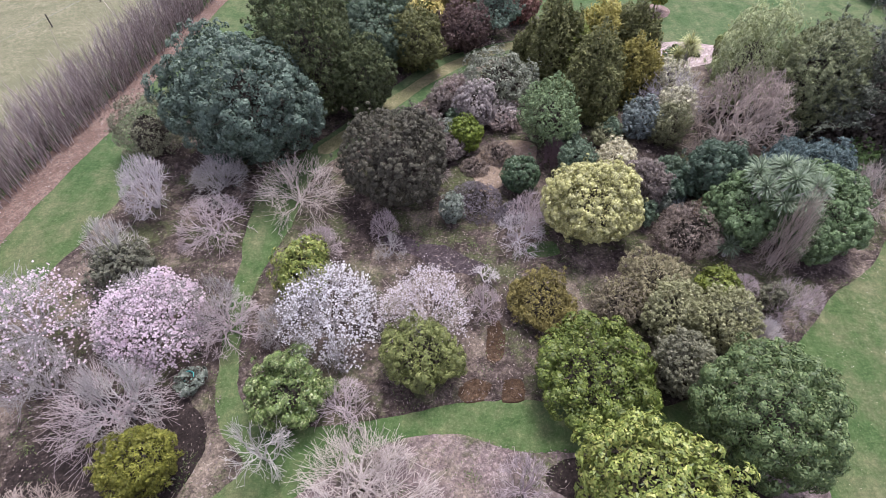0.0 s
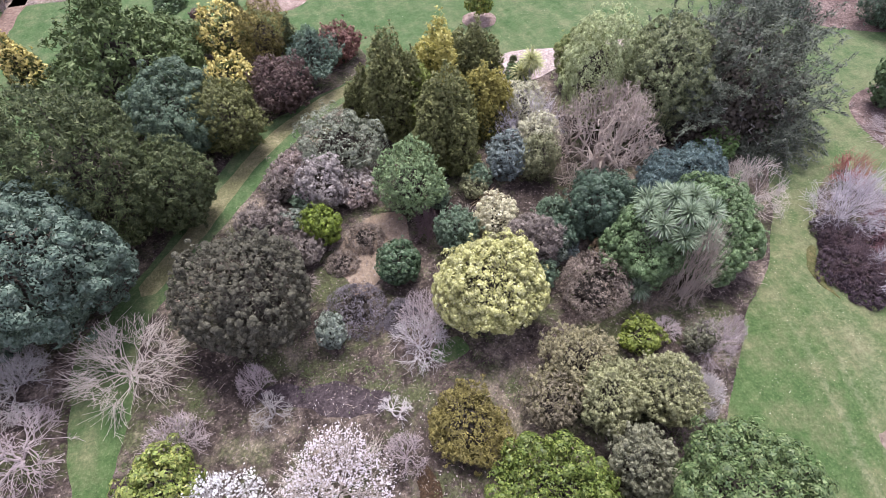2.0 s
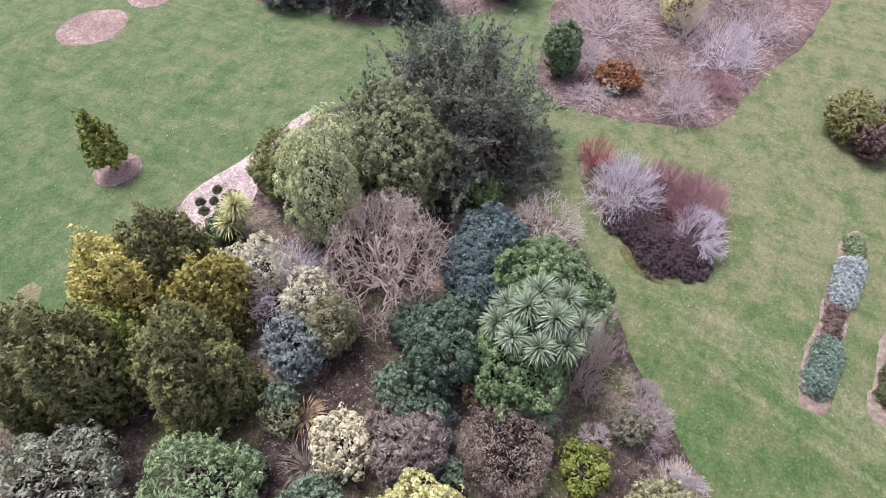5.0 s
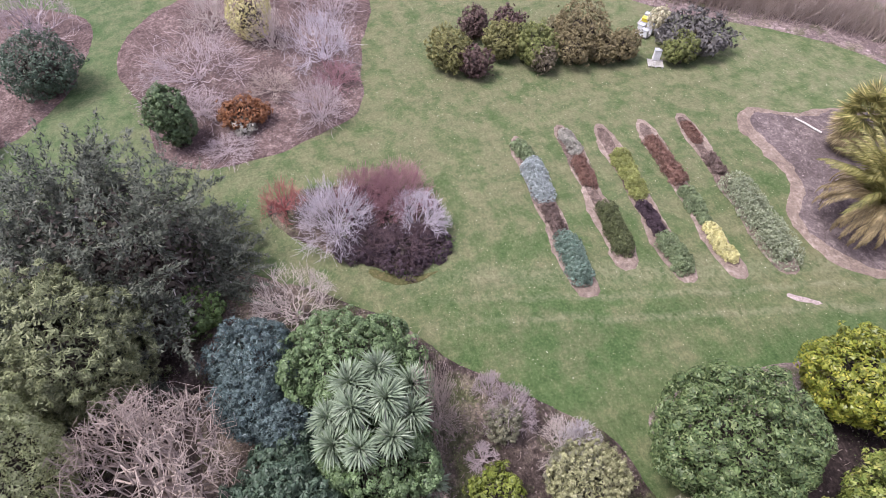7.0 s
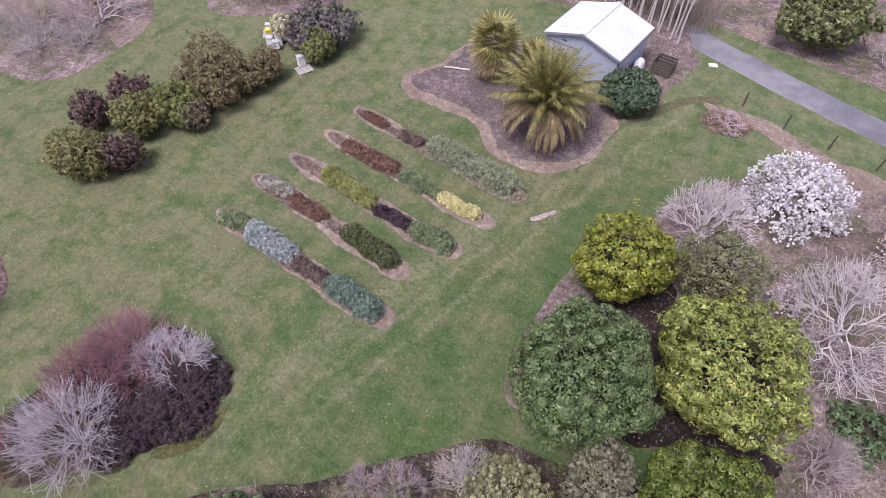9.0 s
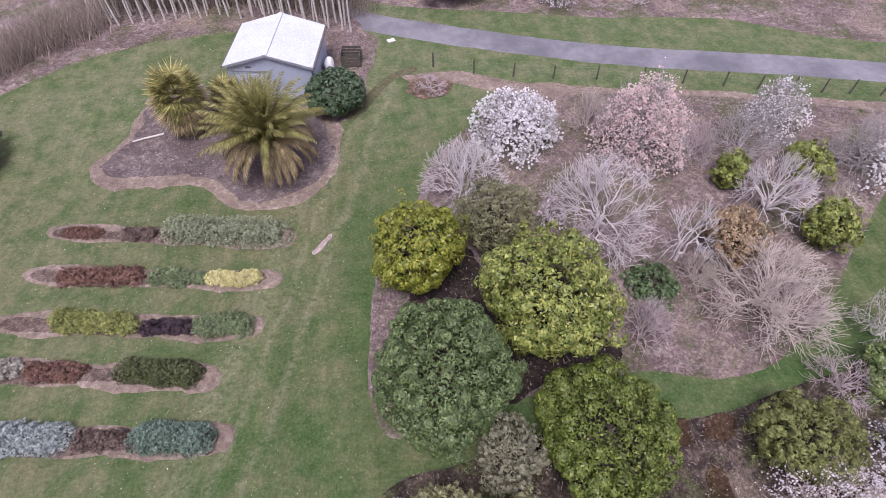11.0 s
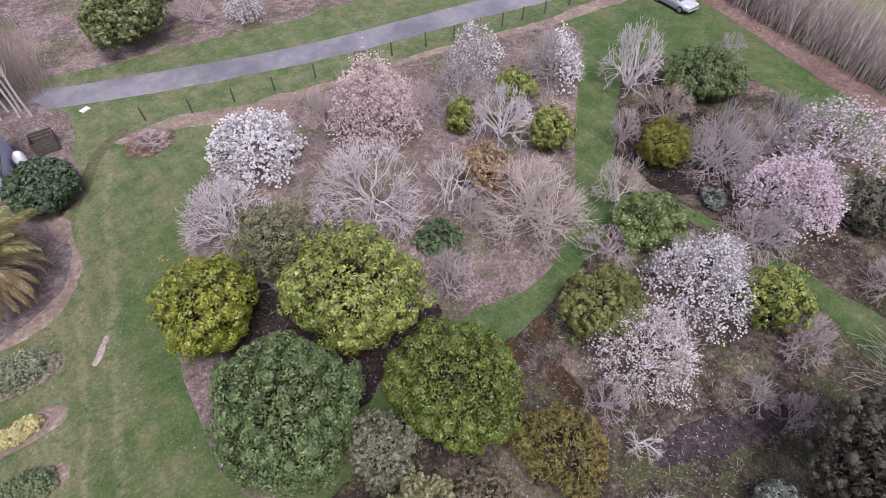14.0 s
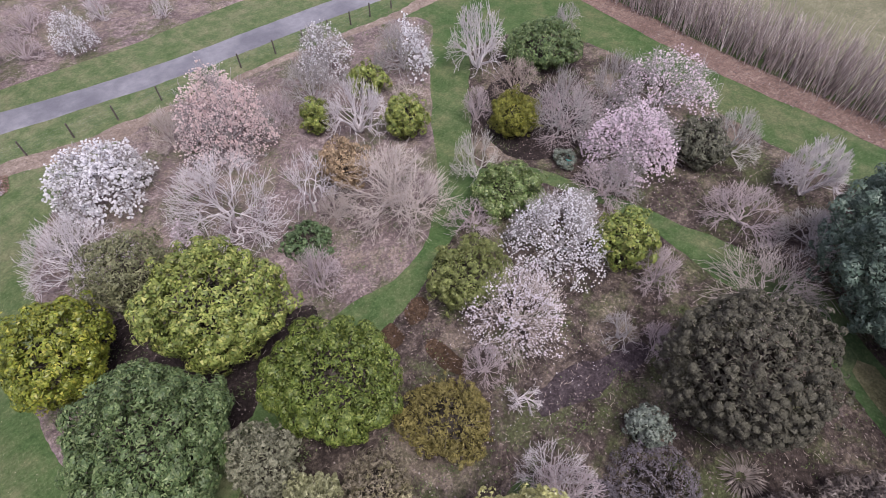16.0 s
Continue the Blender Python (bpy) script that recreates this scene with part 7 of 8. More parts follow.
def flax(x, y, r, count, mat, label):
    g = next_gen()
    top = thing("flax_clump", x, y, 0.0, label, "grass clump")
    a = g.uniform(0, 6.28, count)
    d = unit(np.stack([np.cos(a), np.sin(a), g.uniform(0.2, 1.2, count)], 1))
    foot = np.stack([np.cos(a), np.sin(a), np.zeros(count)], 1) * (0.15 * r)
    ll = r * g.uniform(0.7, 1.1, count)
    t2 = unit(d + [0, 0, -0.8])
    nrm = np.tile([[0, 0, 1.0]], (count, 1))
    v = join_parts(leaf_quads(foot + d * (ll * 0.3)[:, None], d, nrm, ll * 0.62, np.full(count, 0.05)),
                   leaf_quads(foot + d * (ll * 0.55)[:, None] + t2 * (ll * 0.25)[:, None], t2, nrm, ll * 0.6, np.full(count, 0.045)))
    part_mesh("blade_tuft", mesh_from("blade_tuft", *v, mat), top, "", "stuff")
    return top


flax(-0.2, 28.4, 0.95, 110, LEAF["greybrown"], "grey-brown drooping tussock clump")
flax(12.2, 30.9, 1.1, 90, LEAF["copper"], "rusty brown tussock clump")
flax(10.4, 29.6, 1.2, 90, LEAF["greybrown"], "grey-brown tussock clump among shrubs")


# ---- shelterbelts and hedge ----
STEM_MAT = leaf_mat("hedge_stem", (0.140, 0.106, 0.102), (0.41, 0.335, 0.325), (0.68, 0.61, 0.59), 0.8, 0.0)


def along(pts, u):
    p = np.array(pts, float)
    seg = np.linalg.norm(np.diff(p, axis=0), axis=1)
    acc = np.concatenate([[0], np.cumsum(seg)])
    s = u * acc[-1]
    return np.stack([np.interp(s, acc, p[:, 0]), np.interp(s, acc, p[:, 1])], 1), acc[-1]


def brush(name, pts, count, depth, height, rad, mat, label, seed, lean=0.10, kids=2):
    """A dense leafless hedge: thousands of upright stems with side shoots."""
    g = np.random.default_rng(seed)
    c, _ = along(pts, g.random(count))
    c = c + g.uniform(-depth / 2, depth / 2, (count, 2))
    hh = height * g.uniform(0.7, 1.12, count)
    d = unit(np.c_[g.normal(0, lean, (count, 2)), np.ones(count)])
    p0 = np.c_[c, np.full(count, -0.05)]
    bend = g.normal(0, 0.06, (count, 3))
    p1 = p0 + d * (hh * 0.5)[:, None]
    p2 = p1 + unit(d + bend) * (hh * 0.5)[:, None]
    r = rad * g.uniform(0.6, 1.4, count)
    bits = [tubes(p0, p1, r, r * 0.7, 3), tubes(p1, p2, r * 0.7, r * 0.3, 3)]
    for _ in range(kids):
        u = g.uniform(0.3, 0.9, count)[:, None]
        a = p0 + (p2 - p0) * u
        dd = unit(d + g.normal(0, 0.35, (count, 3)) * [1, 1, 0.3])
        bits.append(tubes(a, a + dd * (hh * g.uniform(0.2, 0.4, count))[:, None], r * 0.5, r * 0.25, 3))
    tagged(new(name, mesh_from(name, *join_parts(*bits), mat, True)), label, "hedge", "", "stuff")


HEDGE = [(-35.6, -9.0), (-34.6, 0.0), (-31.4, 15.0), (-28.0, 29.0), (-25.6, 38.4), (-22.6, 53.0), (-17.6, 78.0)]
brush("tall_hedge", [(x - 1.6, y) for x, y in HEDGE], 5000, 2.6, 4.0, 0.032, STEM_MAT, "tall dense leafless hedge of brown stems", 21, 0.12, 1)
brush("shelterbelt_brush", [(15.4, -26.4), (25.4, -30.0), (37.4, -29.8)], 2600, 3.4, 4.6, 0.020, BARK["brown"], "twiggy leafless undergrowth of the shelterbelt", 22, 0.2)
brush("brown_hedge", [(36.5, -26.5), (41.5, -22.6), (45.5, -17.4), (50.5, -12.0)], 1700, 2.4, 2.8, 0.024, BARK["brown"], "brown leafless hedge at the lawn's end", 23, 0.3)


def poplar(x, y, h, lean):
    g = next_gen()
    top = thing("poplar_tree", x, y, 0.0, "slender bare poplar with a pale trunk", "tree", "poplars of the shelterbelt")
    k = np.linspace(0, 1, 8)
    p = np.stack([lean[0] * k * k + 0.09 * np.sin(k * 6 + x * 5), lean[1] * k * k, k * h - 0.05], 1)
    r = 0.082 * (1 - 0.75 * k) + 0.014
    part_mesh("trunk", mesh_from("trunk", *tubes(p[:-1], p[1:], r[:-1], r[1:], 7), BARK["white"], True), top)
    n = 26
    u = g.uniform(0.35, 0.97, n)
    a = np.stack([np.interp(u, k, p[:, q]) for q in range(3)], 1)
    d = unit(np.c_[g.normal(0, 0.5, (n, 2)), np.ones(n)])
    l_ = (h * 0.22 * (1.15 - u))[:, None]
    mid = a + d * l_ * 0.5
    d2 = unit(d + [0, 0, 0.5] + g.normal(0, 0.15, (n, 3)))
    v = join_parts(tubes(a, mid, np.full(n, 0.024), np.full(n, 0.017), 3), tubes(mid, mid + d2 * l_ * 0.5, np.full(n, 0.017), np.full(n, 0.009), 3))
    part_mesh("branch_haze", mesh_from("branch_haze", *v, BARK["pale"], True), top, "", "stuff")


pg = np.random.default_rng(31)
for q in range(72):
    u_ = q / 71
    px_, py_ = (16.4 + (27.0 - 16.4) * u_ * 2, -23.0 - 4.2 * u_ * 2) if u_ < 0.5 else (27.0 + 10.5 * (u_ - 0.5) * 2, -27.2 + 0.4 * (u_ - 0.5) * 2)
    poplar(px_ + pg.normal(0, 0.12), py_ + pg.normal(0, 0.15) - (q % 3) * 1.1, 8.5 * pg.uniform(0.85, 1.12), pg.normal(0, 0.6, 2))


# ---- boxes for built things ----
def box(bm, x0, y0, z0, x1, y1, z1, bevel=0.0):
    made = bmesh.ops.create_cube(bm, size=1.0)["verts"]
    for v in made:
        v.co = Vector((x0 + (v.co.x + 0.5) * (x1 - x0), y0 + (v.co.y + 0.5) * (y1 - y0), z0 + (v.co.z + 0.5) * (z1 - z0)))
    if bevel:
        edges = list({e for v in made for e in v.link_edges})
        bmesh.ops.bevel(bm, geom=edges, offset=bevel, segments=2, affect="EDGES")


def one_box(*a, bevel=0.0):
    bm = bmesh.new()
    box(bm, *a, bevel=bevel)
    return bm


# ---- fence along the drive ----
WOOD = plain("weathered_post", (0.060, 0.052, 0.045), (0.120, 0.105, 0.092), 8.0)
WIRE = plain("fence_wire", (0.16, 0.16, 0.165), (0.26, 0.26, 0.265), 8.0, 0.45, 0.8)
POSTS = ((10.4, -17.2), (7.5, -15.9), (4.6, -15.1), (1.7, -14.4), (-1.5, -13.9), (-4.8, -13.2), (-7.7, -12.5), (-10.6, -11.8), (-13.0, -11.1), (-15.3, -10.5), (-17.4, -10.0), (-19.4, -9.6),
         (-21.6, -9.1), (-24.3, -8.7), (-27.3, -8.3), (-30.2, -8.0))
fence = thing("wire_fence", 0, 0, 0, "wire fence with dark wooden posts along the drive", "fence")
for fx, fy in POSTS:
    bm = bmesh.new()
    bmesh.ops.create_cone(bm, cap_ends=True, segments=8, radius1=0.065, radius2=0.055, depth=1.25, matrix=pose(fx, fy, 0.575, pg.normal(0, 1.5), pg.normal(0, 1.5), 0))
    part("post", bm, WOOD, fence)
for zz in (0.25, 0.5, 0.75, 1.0):
    a = np.array([(fx, fy, zz) for fx, fy in POSTS])
    part_mesh("wire", mesh_from("wire", *tubes(a[:-1], a[1:], np.full(len(a) - 1, 0.002), np.full(len(a) - 1, 0.002), 4), WIRE), fence)

paddock_fence = thing("paddock_fence", 0, 0, 0, "thin farm fence across the dry paddock", "fence")
pf = [(-47.0 + q * 2.6, 30.0 + q * 5.0) for q in range(9)]
for fx, fy in pf:
    bm = bmesh.new()
    bmesh.ops.create_cone(bm, cap_ends=True, segments=7, radius1=0.07, radius2=0.06, depth=1.3, matrix=pose(fx, fy, 0.6))
    part("post", bm, WOOD, paddock_fence)
a = np.array([(fx, fy, 0.95) for fx, fy in pf])
part_mesh("wire", mesh_from("wire", *tubes(a[:-1], a[1:], np.full(len(a) - 1, 0.008), np.full(len(a) - 1, 0.008), 4), WIRE), paddock_fence)

# ---- the shed ----
TIN = plain("pale_blue_tin", (0.36, 0.40, 0.50), (0.44, 0.48, 0.57), 1.5, 0.45, 0.15)
ROOF = plain("white_tin_roof", (0.45, 0.475, 0.515), (0.54, 0.56, 0.595), 0.8, 0.45, 0.1)
TRIM = plain("grey_trim", (0.20, 0.21, 0.24), (0.28, 0.29, 0.32), 4.0, 0.6)
DOOR = plain("roller_door", (0.42, 0.46, 0.53), (0.50, 0.54, 0.60), 3.0, 0.45, 0.2)
DARK_TRIM = plain("rusty_gutter", (0.07, 0.06, 0.06), (0.15, 0.12, 0.11), 5.0, 0.7)
W, D, EAVE, RISE = 5.8, 5.2, 2.6, 0.85
shed = thing("garden_shed", 21.65, -17.53, 0.0, "pale blue tin shed with a white gabled roof", "shed", "", 170.1)
DW0, DW1, DH = -2.6, -0.2, 2.1      # roller door in the front gable


def gable(y, opening):
    bm = bmesh.new()
    out = [(-W / 2, 0), (W / 2, 0), (W / 2, EAVE), (0, EAVE + RISE), (-W / 2, EAVE)]
    if opening:
        out = [(-W / 2, 0), (DW0, 0), (DW0, DH), (DW1, DH), (DW1, 0), (W / 2, 0), (W / 2, EAVE), (0, EAVE + RISE), (-W / 2, EAVE)]
    vs = [bm.verts.new((px, y, pz)) for px, pz in out]
    face = bm.faces.new(vs)
    ext = bmesh.ops.extrude_face_region(bm, geom=[face])
    for v in ext["geom"]:
        if isinstance(v, bmesh.types.BMVert):
            v.co.y += 0.08
    bmesh.ops.recalc_face_normals(bm, faces=bm.faces[:])
    return bm


part("front_wall", gable(-D / 2, True), TIN, shed)
part("back_wall", gable(D / 2 - 0.08, False), TIN, shed)
part("side_wall", one_box(-W / 2, -D / 2 + 0.08, 0, -W / 2 + 0.08, D / 2 - 0.08, EAVE), TIN, shed)
part("side_wall", one_box(W / 2 - 0.08, -D / 2 + 0.08, 0, W / 2, D / 2 - 0.08, EAVE), TIN, shed)
door = part("roller_door", one_box(DW0, -D / 2 + 0.03, 0, DW1, -D / 2 + 0.06, DH), DOOR, shed, "ribbed pale roller door")
for q in range(14):
    part("door_rib", one_box(DW0 + 0.02, -D / 2 + 0.005, 0.05 + q * 0.146, DW1 - 0.02, -D / 2 + 0.035, 0.05 + q * 0.146 + 0.09, bevel=0.012), DOOR, door)
part("door_head", one_box(DW0 - 0.06, -D / 2 - 0.03, DH, DW1 + 0.06, -D / 2 - 0.002, DH + 0.1), TRIM, shed)
for side in (-1, 1):
    # corrugated sheet: a wave across the slope
    n, m = 60, 2
    yy = np.linspace(-D / 2 - 0.18, D / 2 + 0.18, n)
    wave = 0.010 * np.cos(np.arange(n) * math.pi)
    v = []
    for k, f in ((0.0, 0.0), (1.0, 1.0)):
        xx = side * f * (W / 2 + 0.2)
        zz = EAVE + RISE + 0.06 - f * (RISE * (W / 2 + 0.2) / (W / 2))
        v.append(np.stack([np.full(n, xx), yy, zz + wave], 1))
    vv = np.concatenate([v[0], v[1], v[0] - [0, 0, 0.03], v[1] - [0, 0, 0.03]])
    i = np.arange(n - 1)
    top_f = np.stack([i, i + 1, i + 1 + n, i + n], 1)
    ff = np.concatenate([top_f, top_f[:, ::-1] + 2 * n, np.stack([i + n, i + 1 + n, i + 1 + 3 * n, i + 3 * n], 1), np.array([[0, n, 3 * n, 2 * n], [n - 1, 3 * n - 1, 4 * n - 1, 2 * n - 1]])])
    part_mesh("roof_sheet", mesh_from("roof_sheet", vv, ff, ROOF), shed, "white corrugated roof sheet")
    gx = side * (W / 2 + 0.22)
    part("gutter", one_box(min(gx, gx + side * 0.11), -D / 2 - 0.18, EAVE - 0.13, max(gx, gx + side * 0.11), D / 2 + 0.18, EAVE - 0.03, bevel=0.015), DARK_TRIM, shed)
    bm = bmesh.new()
    for yb in (-D / 2 - 0.2,):
        vs = [bm.verts.new(c) for c in ((0, yb, EAVE + RISE + 0.02), (side * (W / 2 + 0.2), yb, EAVE - 0.06), (side * (W / 2 + 0.2), yb, EAVE - 0.18), (0, yb, EAVE + RISE - 0.10))]
        fc = bm.faces.new(vs)
        ext = bmesh.ops.extrude_face_region(bm, geom=[fc])
        for e_ in ext["geom"]:
            if isinstance(e_, bmesh.types.BMVert):
                e_.co.y += 0.03
    bmesh.ops.recalc_face_normals(bm, faces=bm.faces[:])
    part("barge_board", bm, TRIM, shed)
part("ridge_cap", one_box(-0.16, -D / 2 - 0.2, EAVE + RISE + 0.045, 0.16, D / 2 + 0.2, EAVE + RISE + 0.085, bevel=0.015), ROOF, shed)
part("vent_slot", one_box(-1.6, -D / 2 - 0.02, EAVE - 0.2, -1.2, -D / 2 - 0.002, EAVE - 0.08), DARK_TRIM, shed)
part("downpipe", one_box(W / 2 + 0.01, -D / 2 + 0.12, 0, W / 2 + 0.09, -D / 2 + 0.20, EAVE - 0.13, bevel=0.02), TRIM, shed)

WHITE = plain("white_paint", (0.66, 0.66, 0.67), (0.78, 0.78, 0.79), 3.0, 0.5)
PALLET = plain("grey_pallet_wood", (0.30, 0.28, 0.26), (0.44, 0.42, 0.40), 7.0)
YELLOW = plain("yellow_paint", (0.62, 0.50, 0.05), (0.74, 0.62, 0.10), 3.0, 0.5)
GREY_LID = plain("galvanised_lid", (0.50, 0.51, 0.53), (0.62, 0.63, 0.65), 3.0, 0.4, 0.5)


def sack(x, y):
    bm = bmesh.new()
    bmesh.ops.create_icosphere(bm, subdivisions=3, radius=0.6)
    for v in bm.verts:
        k = noise.noise(v.co * 2.3)
        v.co = Vector((v.co.x * (0.6 + 0.1 * k), v.co.y * (1.0 + 0.1 * k), max(0.0, v.co.z * (1.1 + 0.25 * k) + 0.55)))
    top = thing("white_sack", x, y, 0.04, "bulging white sack against the shed", "sack", "", 170)
    part("bag", bm, WHITE, top)


sack(18.15, -17.6)


def timber_bin(x, y):
    top = thing("timber_bin", x, y, 0.04, "weathered open timber compost bin", "bin", "", 172)
    for q in range(4):
        z0 = 0.06 + q * 0.24
        part("board", one_box(-0.7, -0.7, z0, 0.7, -0.66, z0 + 0.2, bevel=0.006), WOOD, top)
        part("board", one_box(-0.7, 0.66, z0, 0.7, 0.7, z0 + 0.2, bevel=0.006), WOOD, top)
        part("board", one_box(-0.74, -0.66, z0, -0.70, 0.66, z0 + 0.2, bevel=0.006), WOOD, top)
        part("board", one_box(0.70, -0.66, z0, 0.74, 0.66, z0 + 0.2, bevel=0.006), WOOD, top)


timber_bin(16.5, -18.6)
slab_thing = thing("concrete_slab", 13.25, -21.25, 0.0, "small pale concrete slab on the grass", "slab", "", 20)
part("slab", one_box(-0.32, -0.22, 0, 0.32, 0.22, 0.08, bevel=0.015), plain("pale_concrete", (0.52, 0.50, 0.46), (0.64, 0.62, 0.58), 5.0), slab_thing)
log_thing = thing("fallen_log", 30.3, -11.55, 0.10, "pale bleached log on soil", "log", "", 15)
lp = np.array([(-1.0, 0, 0.03), (-0.4, 0.04, 0.05), (0.3, 0.0, 0.04), (1.0, 0.05, 0.03)])
part_mesh("wood", mesh_from("wood", *tubes(lp[:-1], lp[1:], np.array([0.08, 0.075, 0.07]), np.array([0.075, 0.07, 0.05]), 8), BARK["white"], True), log_thing)


# ---- beehives and pallets ----
def beehive(x, y, z, boxes_, mat, turn, label):
    top = thing("beehive", x, y, z, label, "beehive", "beehives by the shrubs", turn)
    part("floor_board", one_box(-0.27, -0.3, 0, 0.27, 0.22, 0.05), PALLET, top)
    for q in range(boxes_):
        z0 = 0.05 + q * 0.245
        bx = part("hive_box", one_box(-0.255, -0.205, z0, 0.255, 0.205, z0 + 0.24, bevel=0.006), mat if q == boxes_ - 1 else WHITE, top)
        part("hand_hold", one_box(-0.07, -0.222, z0 + 0.12, 0.07, -0.207, z0 + 0.15), TRIM, bx)
    z0 = 0.05 + boxes_ * 0.245
    part("lid", one_box(-0.275, -0.225, z0, 0.275, 0.225, z0 + 0.07, bevel=0.01), GREY_LID if mat == WHITE else mat, top)


def pallet(x, y, z, turn, tilt, label):
    top = thing("pallet", x, y, z, label, "pallet")
    top.matrix_basis = pose(x, y, z, tilt, 0, turn)
    for q in range(7):
        part("slat", one_box(-0.6, -0.5 + q * 0.155, 0.10, 0.6, -0.5 + q * 0.155 + 0.10, 0.12), PALLET, top)
    for q in (-0.55, -0.05, 0.45):
        part("bearer", one_box(q, -0.5, 0.0, q + 0.1, 0.53, 0.10), PALLET, top)


pallet(45.9, -8.7, 0.0, 35, 0, "grey wooden pallet under beehives")
pallet(44.6, -7.7, 0.0, 30, 0, "grey wooden pallet under white hives")
pallet(40.5, -6.0, 0.0, 62, 0, "grey wooden pallet with one hive")
pallet(42.5, -7.9, 0.55, 40, 68, "grey wooden pallet leaning on a shrub")
beehive(46.2, -9.0, 0.12, 2, WHITE, 35, "white wooden beehive with a metal lid")
beehive(45.7, -8.4, 0.12, 2, YELLOW, 35, "yellow-topped wooden beehive on a pallet")
beehive(44.4, -8.0, 0.12, 3, WHITE, 30, "tall white wooden beehive on a pallet")
beehive(44.9, -7.5, 0.12, 2, WHITE, 28, "white wooden beehive on a pallet")
beehive(44.1, -7.3, 0.12, 2, WHITE, 33, "white wooden beehive with grey lid")
beehive(40.9, -6.3, 0.12, 3, WHITE, 62, "tall white beehive on its own pallet")

# ---- turquoise bin in the bed ----
TEAL = plain("turquoise_plastic", (0.08, 0.36, 0.34), (0.11, 0.44, 0.41), 6.0, 0.4)
tub = thing("plastic_tub", -12.95, 13.2, 0.05, "turquoise plastic tub in the bed", "tub")
bm = bmesh.new()
bmesh.ops.create_cone(bm, cap_ends=False, segments=20, radius1=0.22, radius2=0.29, depth=0.5, matrix=pose(0, 0, 0.25))
bmesh.ops.create_cone(bm, cap_ends=True, segments=20, radius1=0.22, radius2=0.22, depth=0.02, matrix=pose(0, 0, 0.03))
part("wall", bm, TEAL, tub)
rim = np.array([(math.cos(q * math.pi / 10) * 0.29, math.sin(q * math.pi / 10) * 0.29, 0.5) for q in range(21)])
part_mesh("rim", mesh_from("rim", *tubes(rim[:-1], rim[1:], np.full(20, 0.02), np.full(20, 0.02), 6), TEAL), tub)

# ---- the parked car ----
PAINT = plain("silver_car_paint", (0.44, 0.45, 0.48), (0.50, 0.51, 0.54), 0.6, 0.25, 0.35)
GLASS = plain("dark_car_glass", (0.020, 0.024, 0.030), (0.030, 0.034, 0.040), 1.0, 0.08)
RUBBER = plain("tyre_rubber", (0.018, 0.018, 0.018), (0.030, 0.030, 0.030), 12.0, 0.85)
RIM = plain("alloy_rim", (0.42, 0.43, 0.45), (0.52, 0.53, 0.55), 4.0, 0.3, 0.8)
LAMP = plain("lamp_lens", (0.60, 0.62, 0.64), (0.70, 0.72, 0.74), 2.0, 0.1)
TAIL = plain("red_lamp_lens", (0.35, 0.02, 0.02), (0.42, 0.03, 0.03), 2.0, 0.15)
car = thing("parked_car", -31.3, -2.75, 0.03, "silver hatchback car parked on the grass", "car", "", 84)
# profile along x (front at +x): height of the body at each station, half width low and at the shoulder
STATIONS = ((-1.98, 0.42, 0.80, 0.70, 0.62), (-1.90, 0.34, 0.95, 0.78, 0.66), (-1.5, 0.28, 1.02, 0.83, 0.74), (-0.6, 0.24, 0.99, 0.84, 0.78), (0.5, 0.24, 0.96, 0.84, 0.78),
            (1.05, 0.26, 0.92, 0.83, 0.72), (1.6, 0.28, 0.80, 0.80, 0.66), (1.92, 0.34, 0.66, 0.70, 0.56), (2.0, 0.42, 0.58, 0.58, 0.46))
bm = bmesh.new()
rings = []
for sx, z0, z1, w0, w1 in STATIONS:
    rings.append([bm.verts.new(c) for c in ((sx, -w0 * 0.9, z0), (sx, -w0, z0 + 0.14), (sx, -w0 * 1.01, (z0 + z1) / 2 + 0.05), (sx, -w1, z1 - 0.03), (sx, -w1 * 0.6, z1), (sx, w1 * 0.6, z1), (sx, w1, z1 - 0.03),
                                            (sx, w0 * 1.01, (z0 + z1) / 2 + 0.05), (sx, w0, z0 + 0.14), (sx, w0 * 0.9, z0))])
for ra, rb in zip(rings, rings[1:]):
    for q in range(10):
        bm.faces.new((ra[q], ra[(q + 1) % 10], rb[(q + 1) % 10], rb[q]))
bm.faces.new(rings[0])
bm.faces.new(rings[-1][::-1])
bmesh.ops.recalc_face_normals(bm, faces=bm.faces[:])
body = part("body", bm, PAINT, car)
for pl in body.data.polygons:
    pl.use_smooth = True
CABIN = ((-1.86, 0.96, 0.70, 0.0), (-1.45, 1.40, 0.60, 1.0), (-0.5, 1.47, 0.61, 1.0), (0.25, 1.42, 0.60, 1.0), (1.02, 0.94, 0.70, 0.0))


def cabin(scale_w, lift_, lo, hi, cut=0.0):
    b_ = bmesh.new()
    rr = []
    for sx, z1, w1, _ in CABIN:
        zt = max(0.93, z1 * hi + 0.93 * (1 - hi))
        rr.append([b_.verts.new(c) for c in ((sx, -0.74 * scale_w, 0.90), (sx, -w1 * scale_w, zt - 0.05 + lift_), (sx, -w1 * 0.75 * scale_w, zt + lift_), (sx, w1 * 0.75 * scale_w, zt + lift_), (sx, w1 * scale_w, zt - 0.05 + lift_), (sx, 0.74 * scale_w, 0.90))])
    for ra, rb in zip(rr, rr[1:]):
        for q in range(5):
            b_.faces.new((ra[q], ra[q + 1], rb[q + 1], rb[q]))
    b_.faces.new(rr[0])
    b_.faces.new(rr[-1][::-1])
    bmesh.ops.recalc_face_normals(b_, faces=b_.faces[:])
    return b_


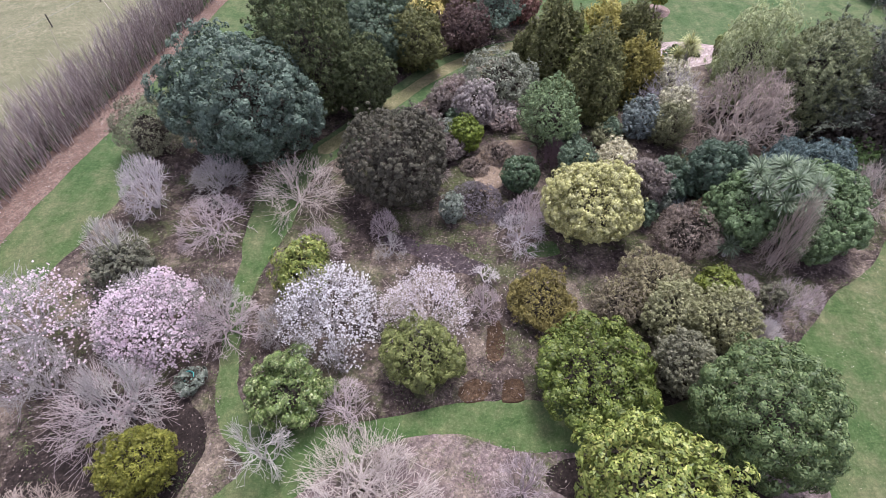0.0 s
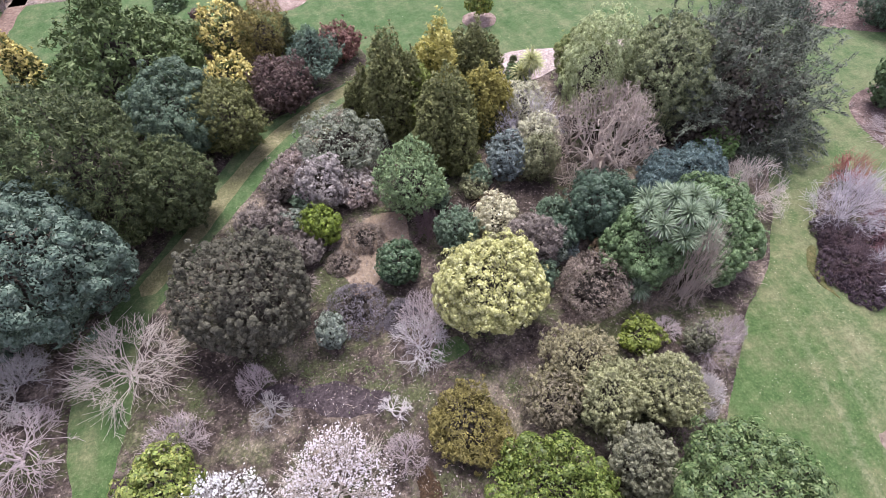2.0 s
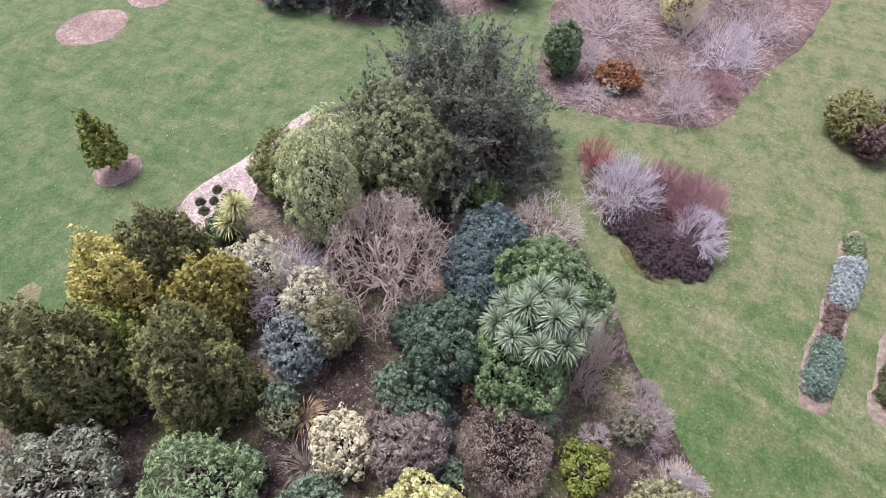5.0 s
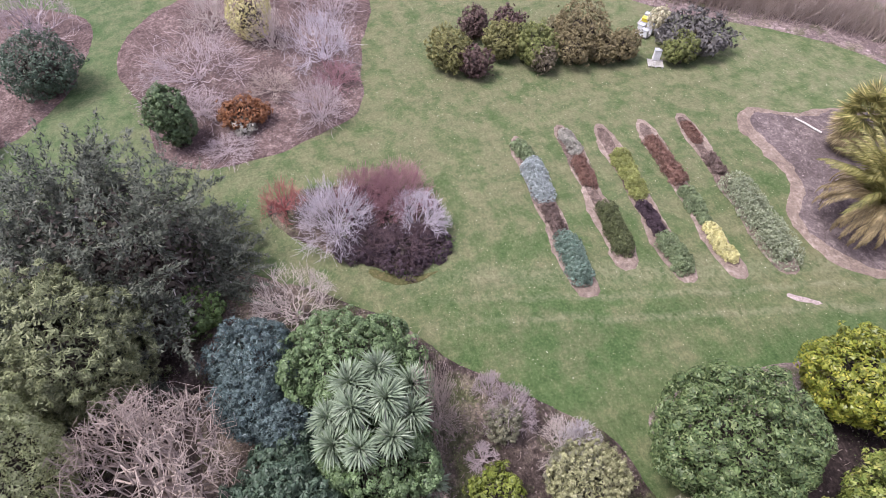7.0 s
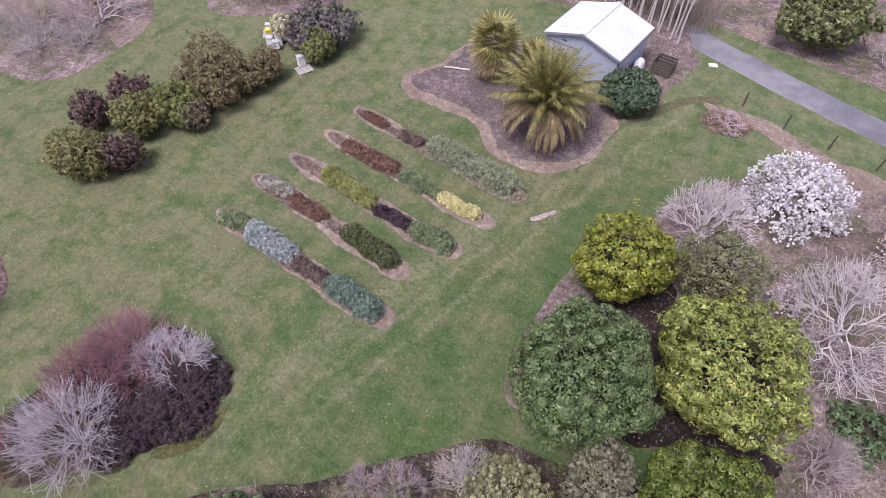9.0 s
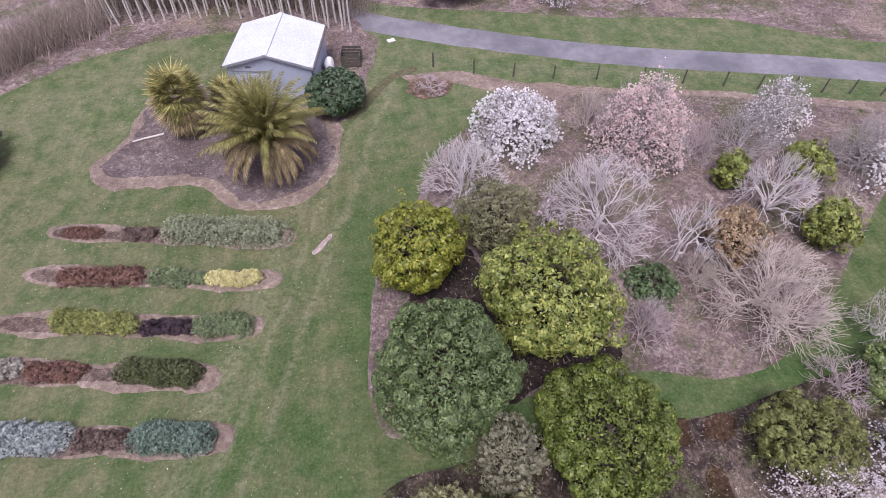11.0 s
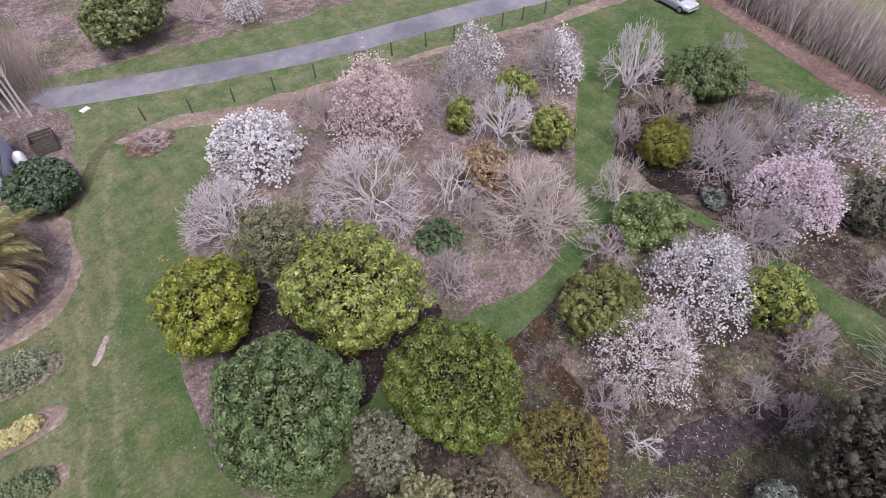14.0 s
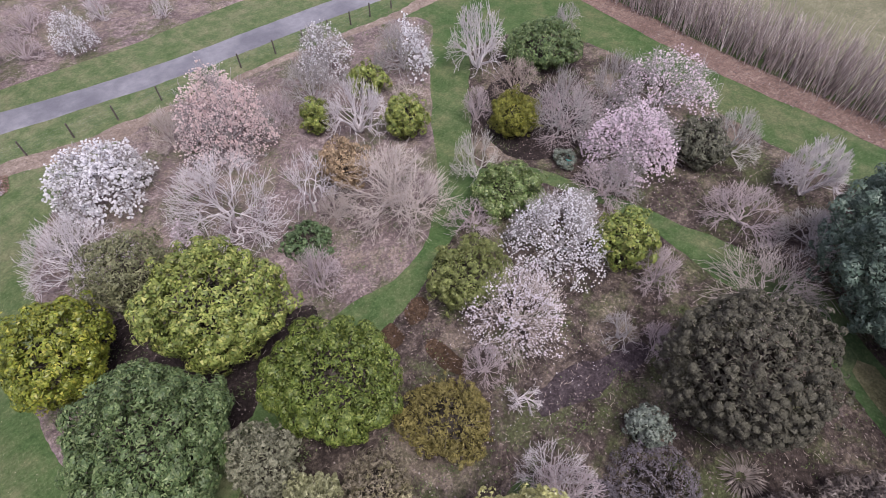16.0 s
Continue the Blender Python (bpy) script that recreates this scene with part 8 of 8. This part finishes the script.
part("glasshouse", cabin(1.0, 0.0, 0, 1.0), GLASS, car, "dark tinted car windows")
bm = bmesh.new()
rr = [[bm.verts.new((sx, yq * w1, z1 + (0.012 if abs(yq) < 0.9 else -0.045))) for yq in (-1.02, -0.75, 0.75, 1.02)] for sx, z1, w1 in ((-1.50, 1.40, 0.60), (-0.5, 1.475, 0.61), (0.28, 1.42, 0.60))]
for ra, rb in zip(rr, rr[1:]):
    for q in range(3):
        bm.faces.new((ra[q], rb[q], rb[q + 1], ra[q + 1]))
ext = bmesh.ops.extrude_face_region(bm, geom=bm.faces[:])
for e_ in ext["geom"]:
    if isinstance(e_, bmesh.types.BMVert):
        e_.co.z += 0.02
bmesh.ops.recalc_face_normals(bm, faces=bm.faces[:])
part("roof", bm, PAINT, car)
for side in (-1, 1):
    for xa, za, xb, zb in ((-1.62, 0.98, -1.42, 1.38), (-0.52, 0.97, -0.50, 1.45), (0.26, 1.40, 1.00, 0.95)):
        pa, pb = np.array([[xa, side * 0.735, za]]), np.array([[xb, side * 0.62, zb]])
        part_mesh("pillar", mesh_from("pillar", *tubes(pa, pb, np.array([0.045]), np.array([0.04]), 5), PAINT), car)
    part("mirror", one_box(0.62, side * 0.80 - 0.09, 0.95, 0.76, side * 0.80 + 0.09, 1.07, bevel=0.03), PAINT, car)
    part("headlight", one_box(1.72, side * 0.55 - 0.14, 0.60, 1.93, side * 0.55 + 0.10, 0.72, bevel=0.03), LAMP, car)
    part("tail_light", one_box(-1.99, side * 0.60 - 0.08, 0.68, -1.86, side * 0.60 + 0.08, 0.92, bevel=0.02), TAIL, car)
    part("sill", one_box(-1.0, side * 0.80 - 0.03, 0.22, 0.95, side * 0.80 + 0.03, 0.33, bevel=0.01), TRIM, car)
    for wx in (-1.22, 1.25):
        bm = bmesh.new()
        bmesh.ops.create_cone(bm, cap_ends=True, segments=24, radius1=0.30, radius2=0.30, depth=0.2, matrix=pose(wx, side * 0.77, 0.30, 90, 0, 0))
        bmesh.ops.bevel(bm, geom=bm.edges[:], offset=0.02, segments=1, affect="EDGES")
        wheel = part("wheel", bm, RUBBER, car)
        bm = bmesh.new()
        bmesh.ops.create_cone(bm, cap_ends=True, segments=18, radius1=0.19, radius2=0.19, depth=0.03, matrix=pose(wx, side * 0.88, 0.30, 90, 0, 0))
        part("rim", bm, RIM, wheel)
part("grille", one_box(1.955, -0.34, 0.46, 2.01, 0.34, 0.55, bevel=0.01), DARK_TRIM, car)
part("bumper", one_box(1.90, -0.66, 0.30, 2.04, 0.66, 0.42, bevel=0.04), PAINT, car)
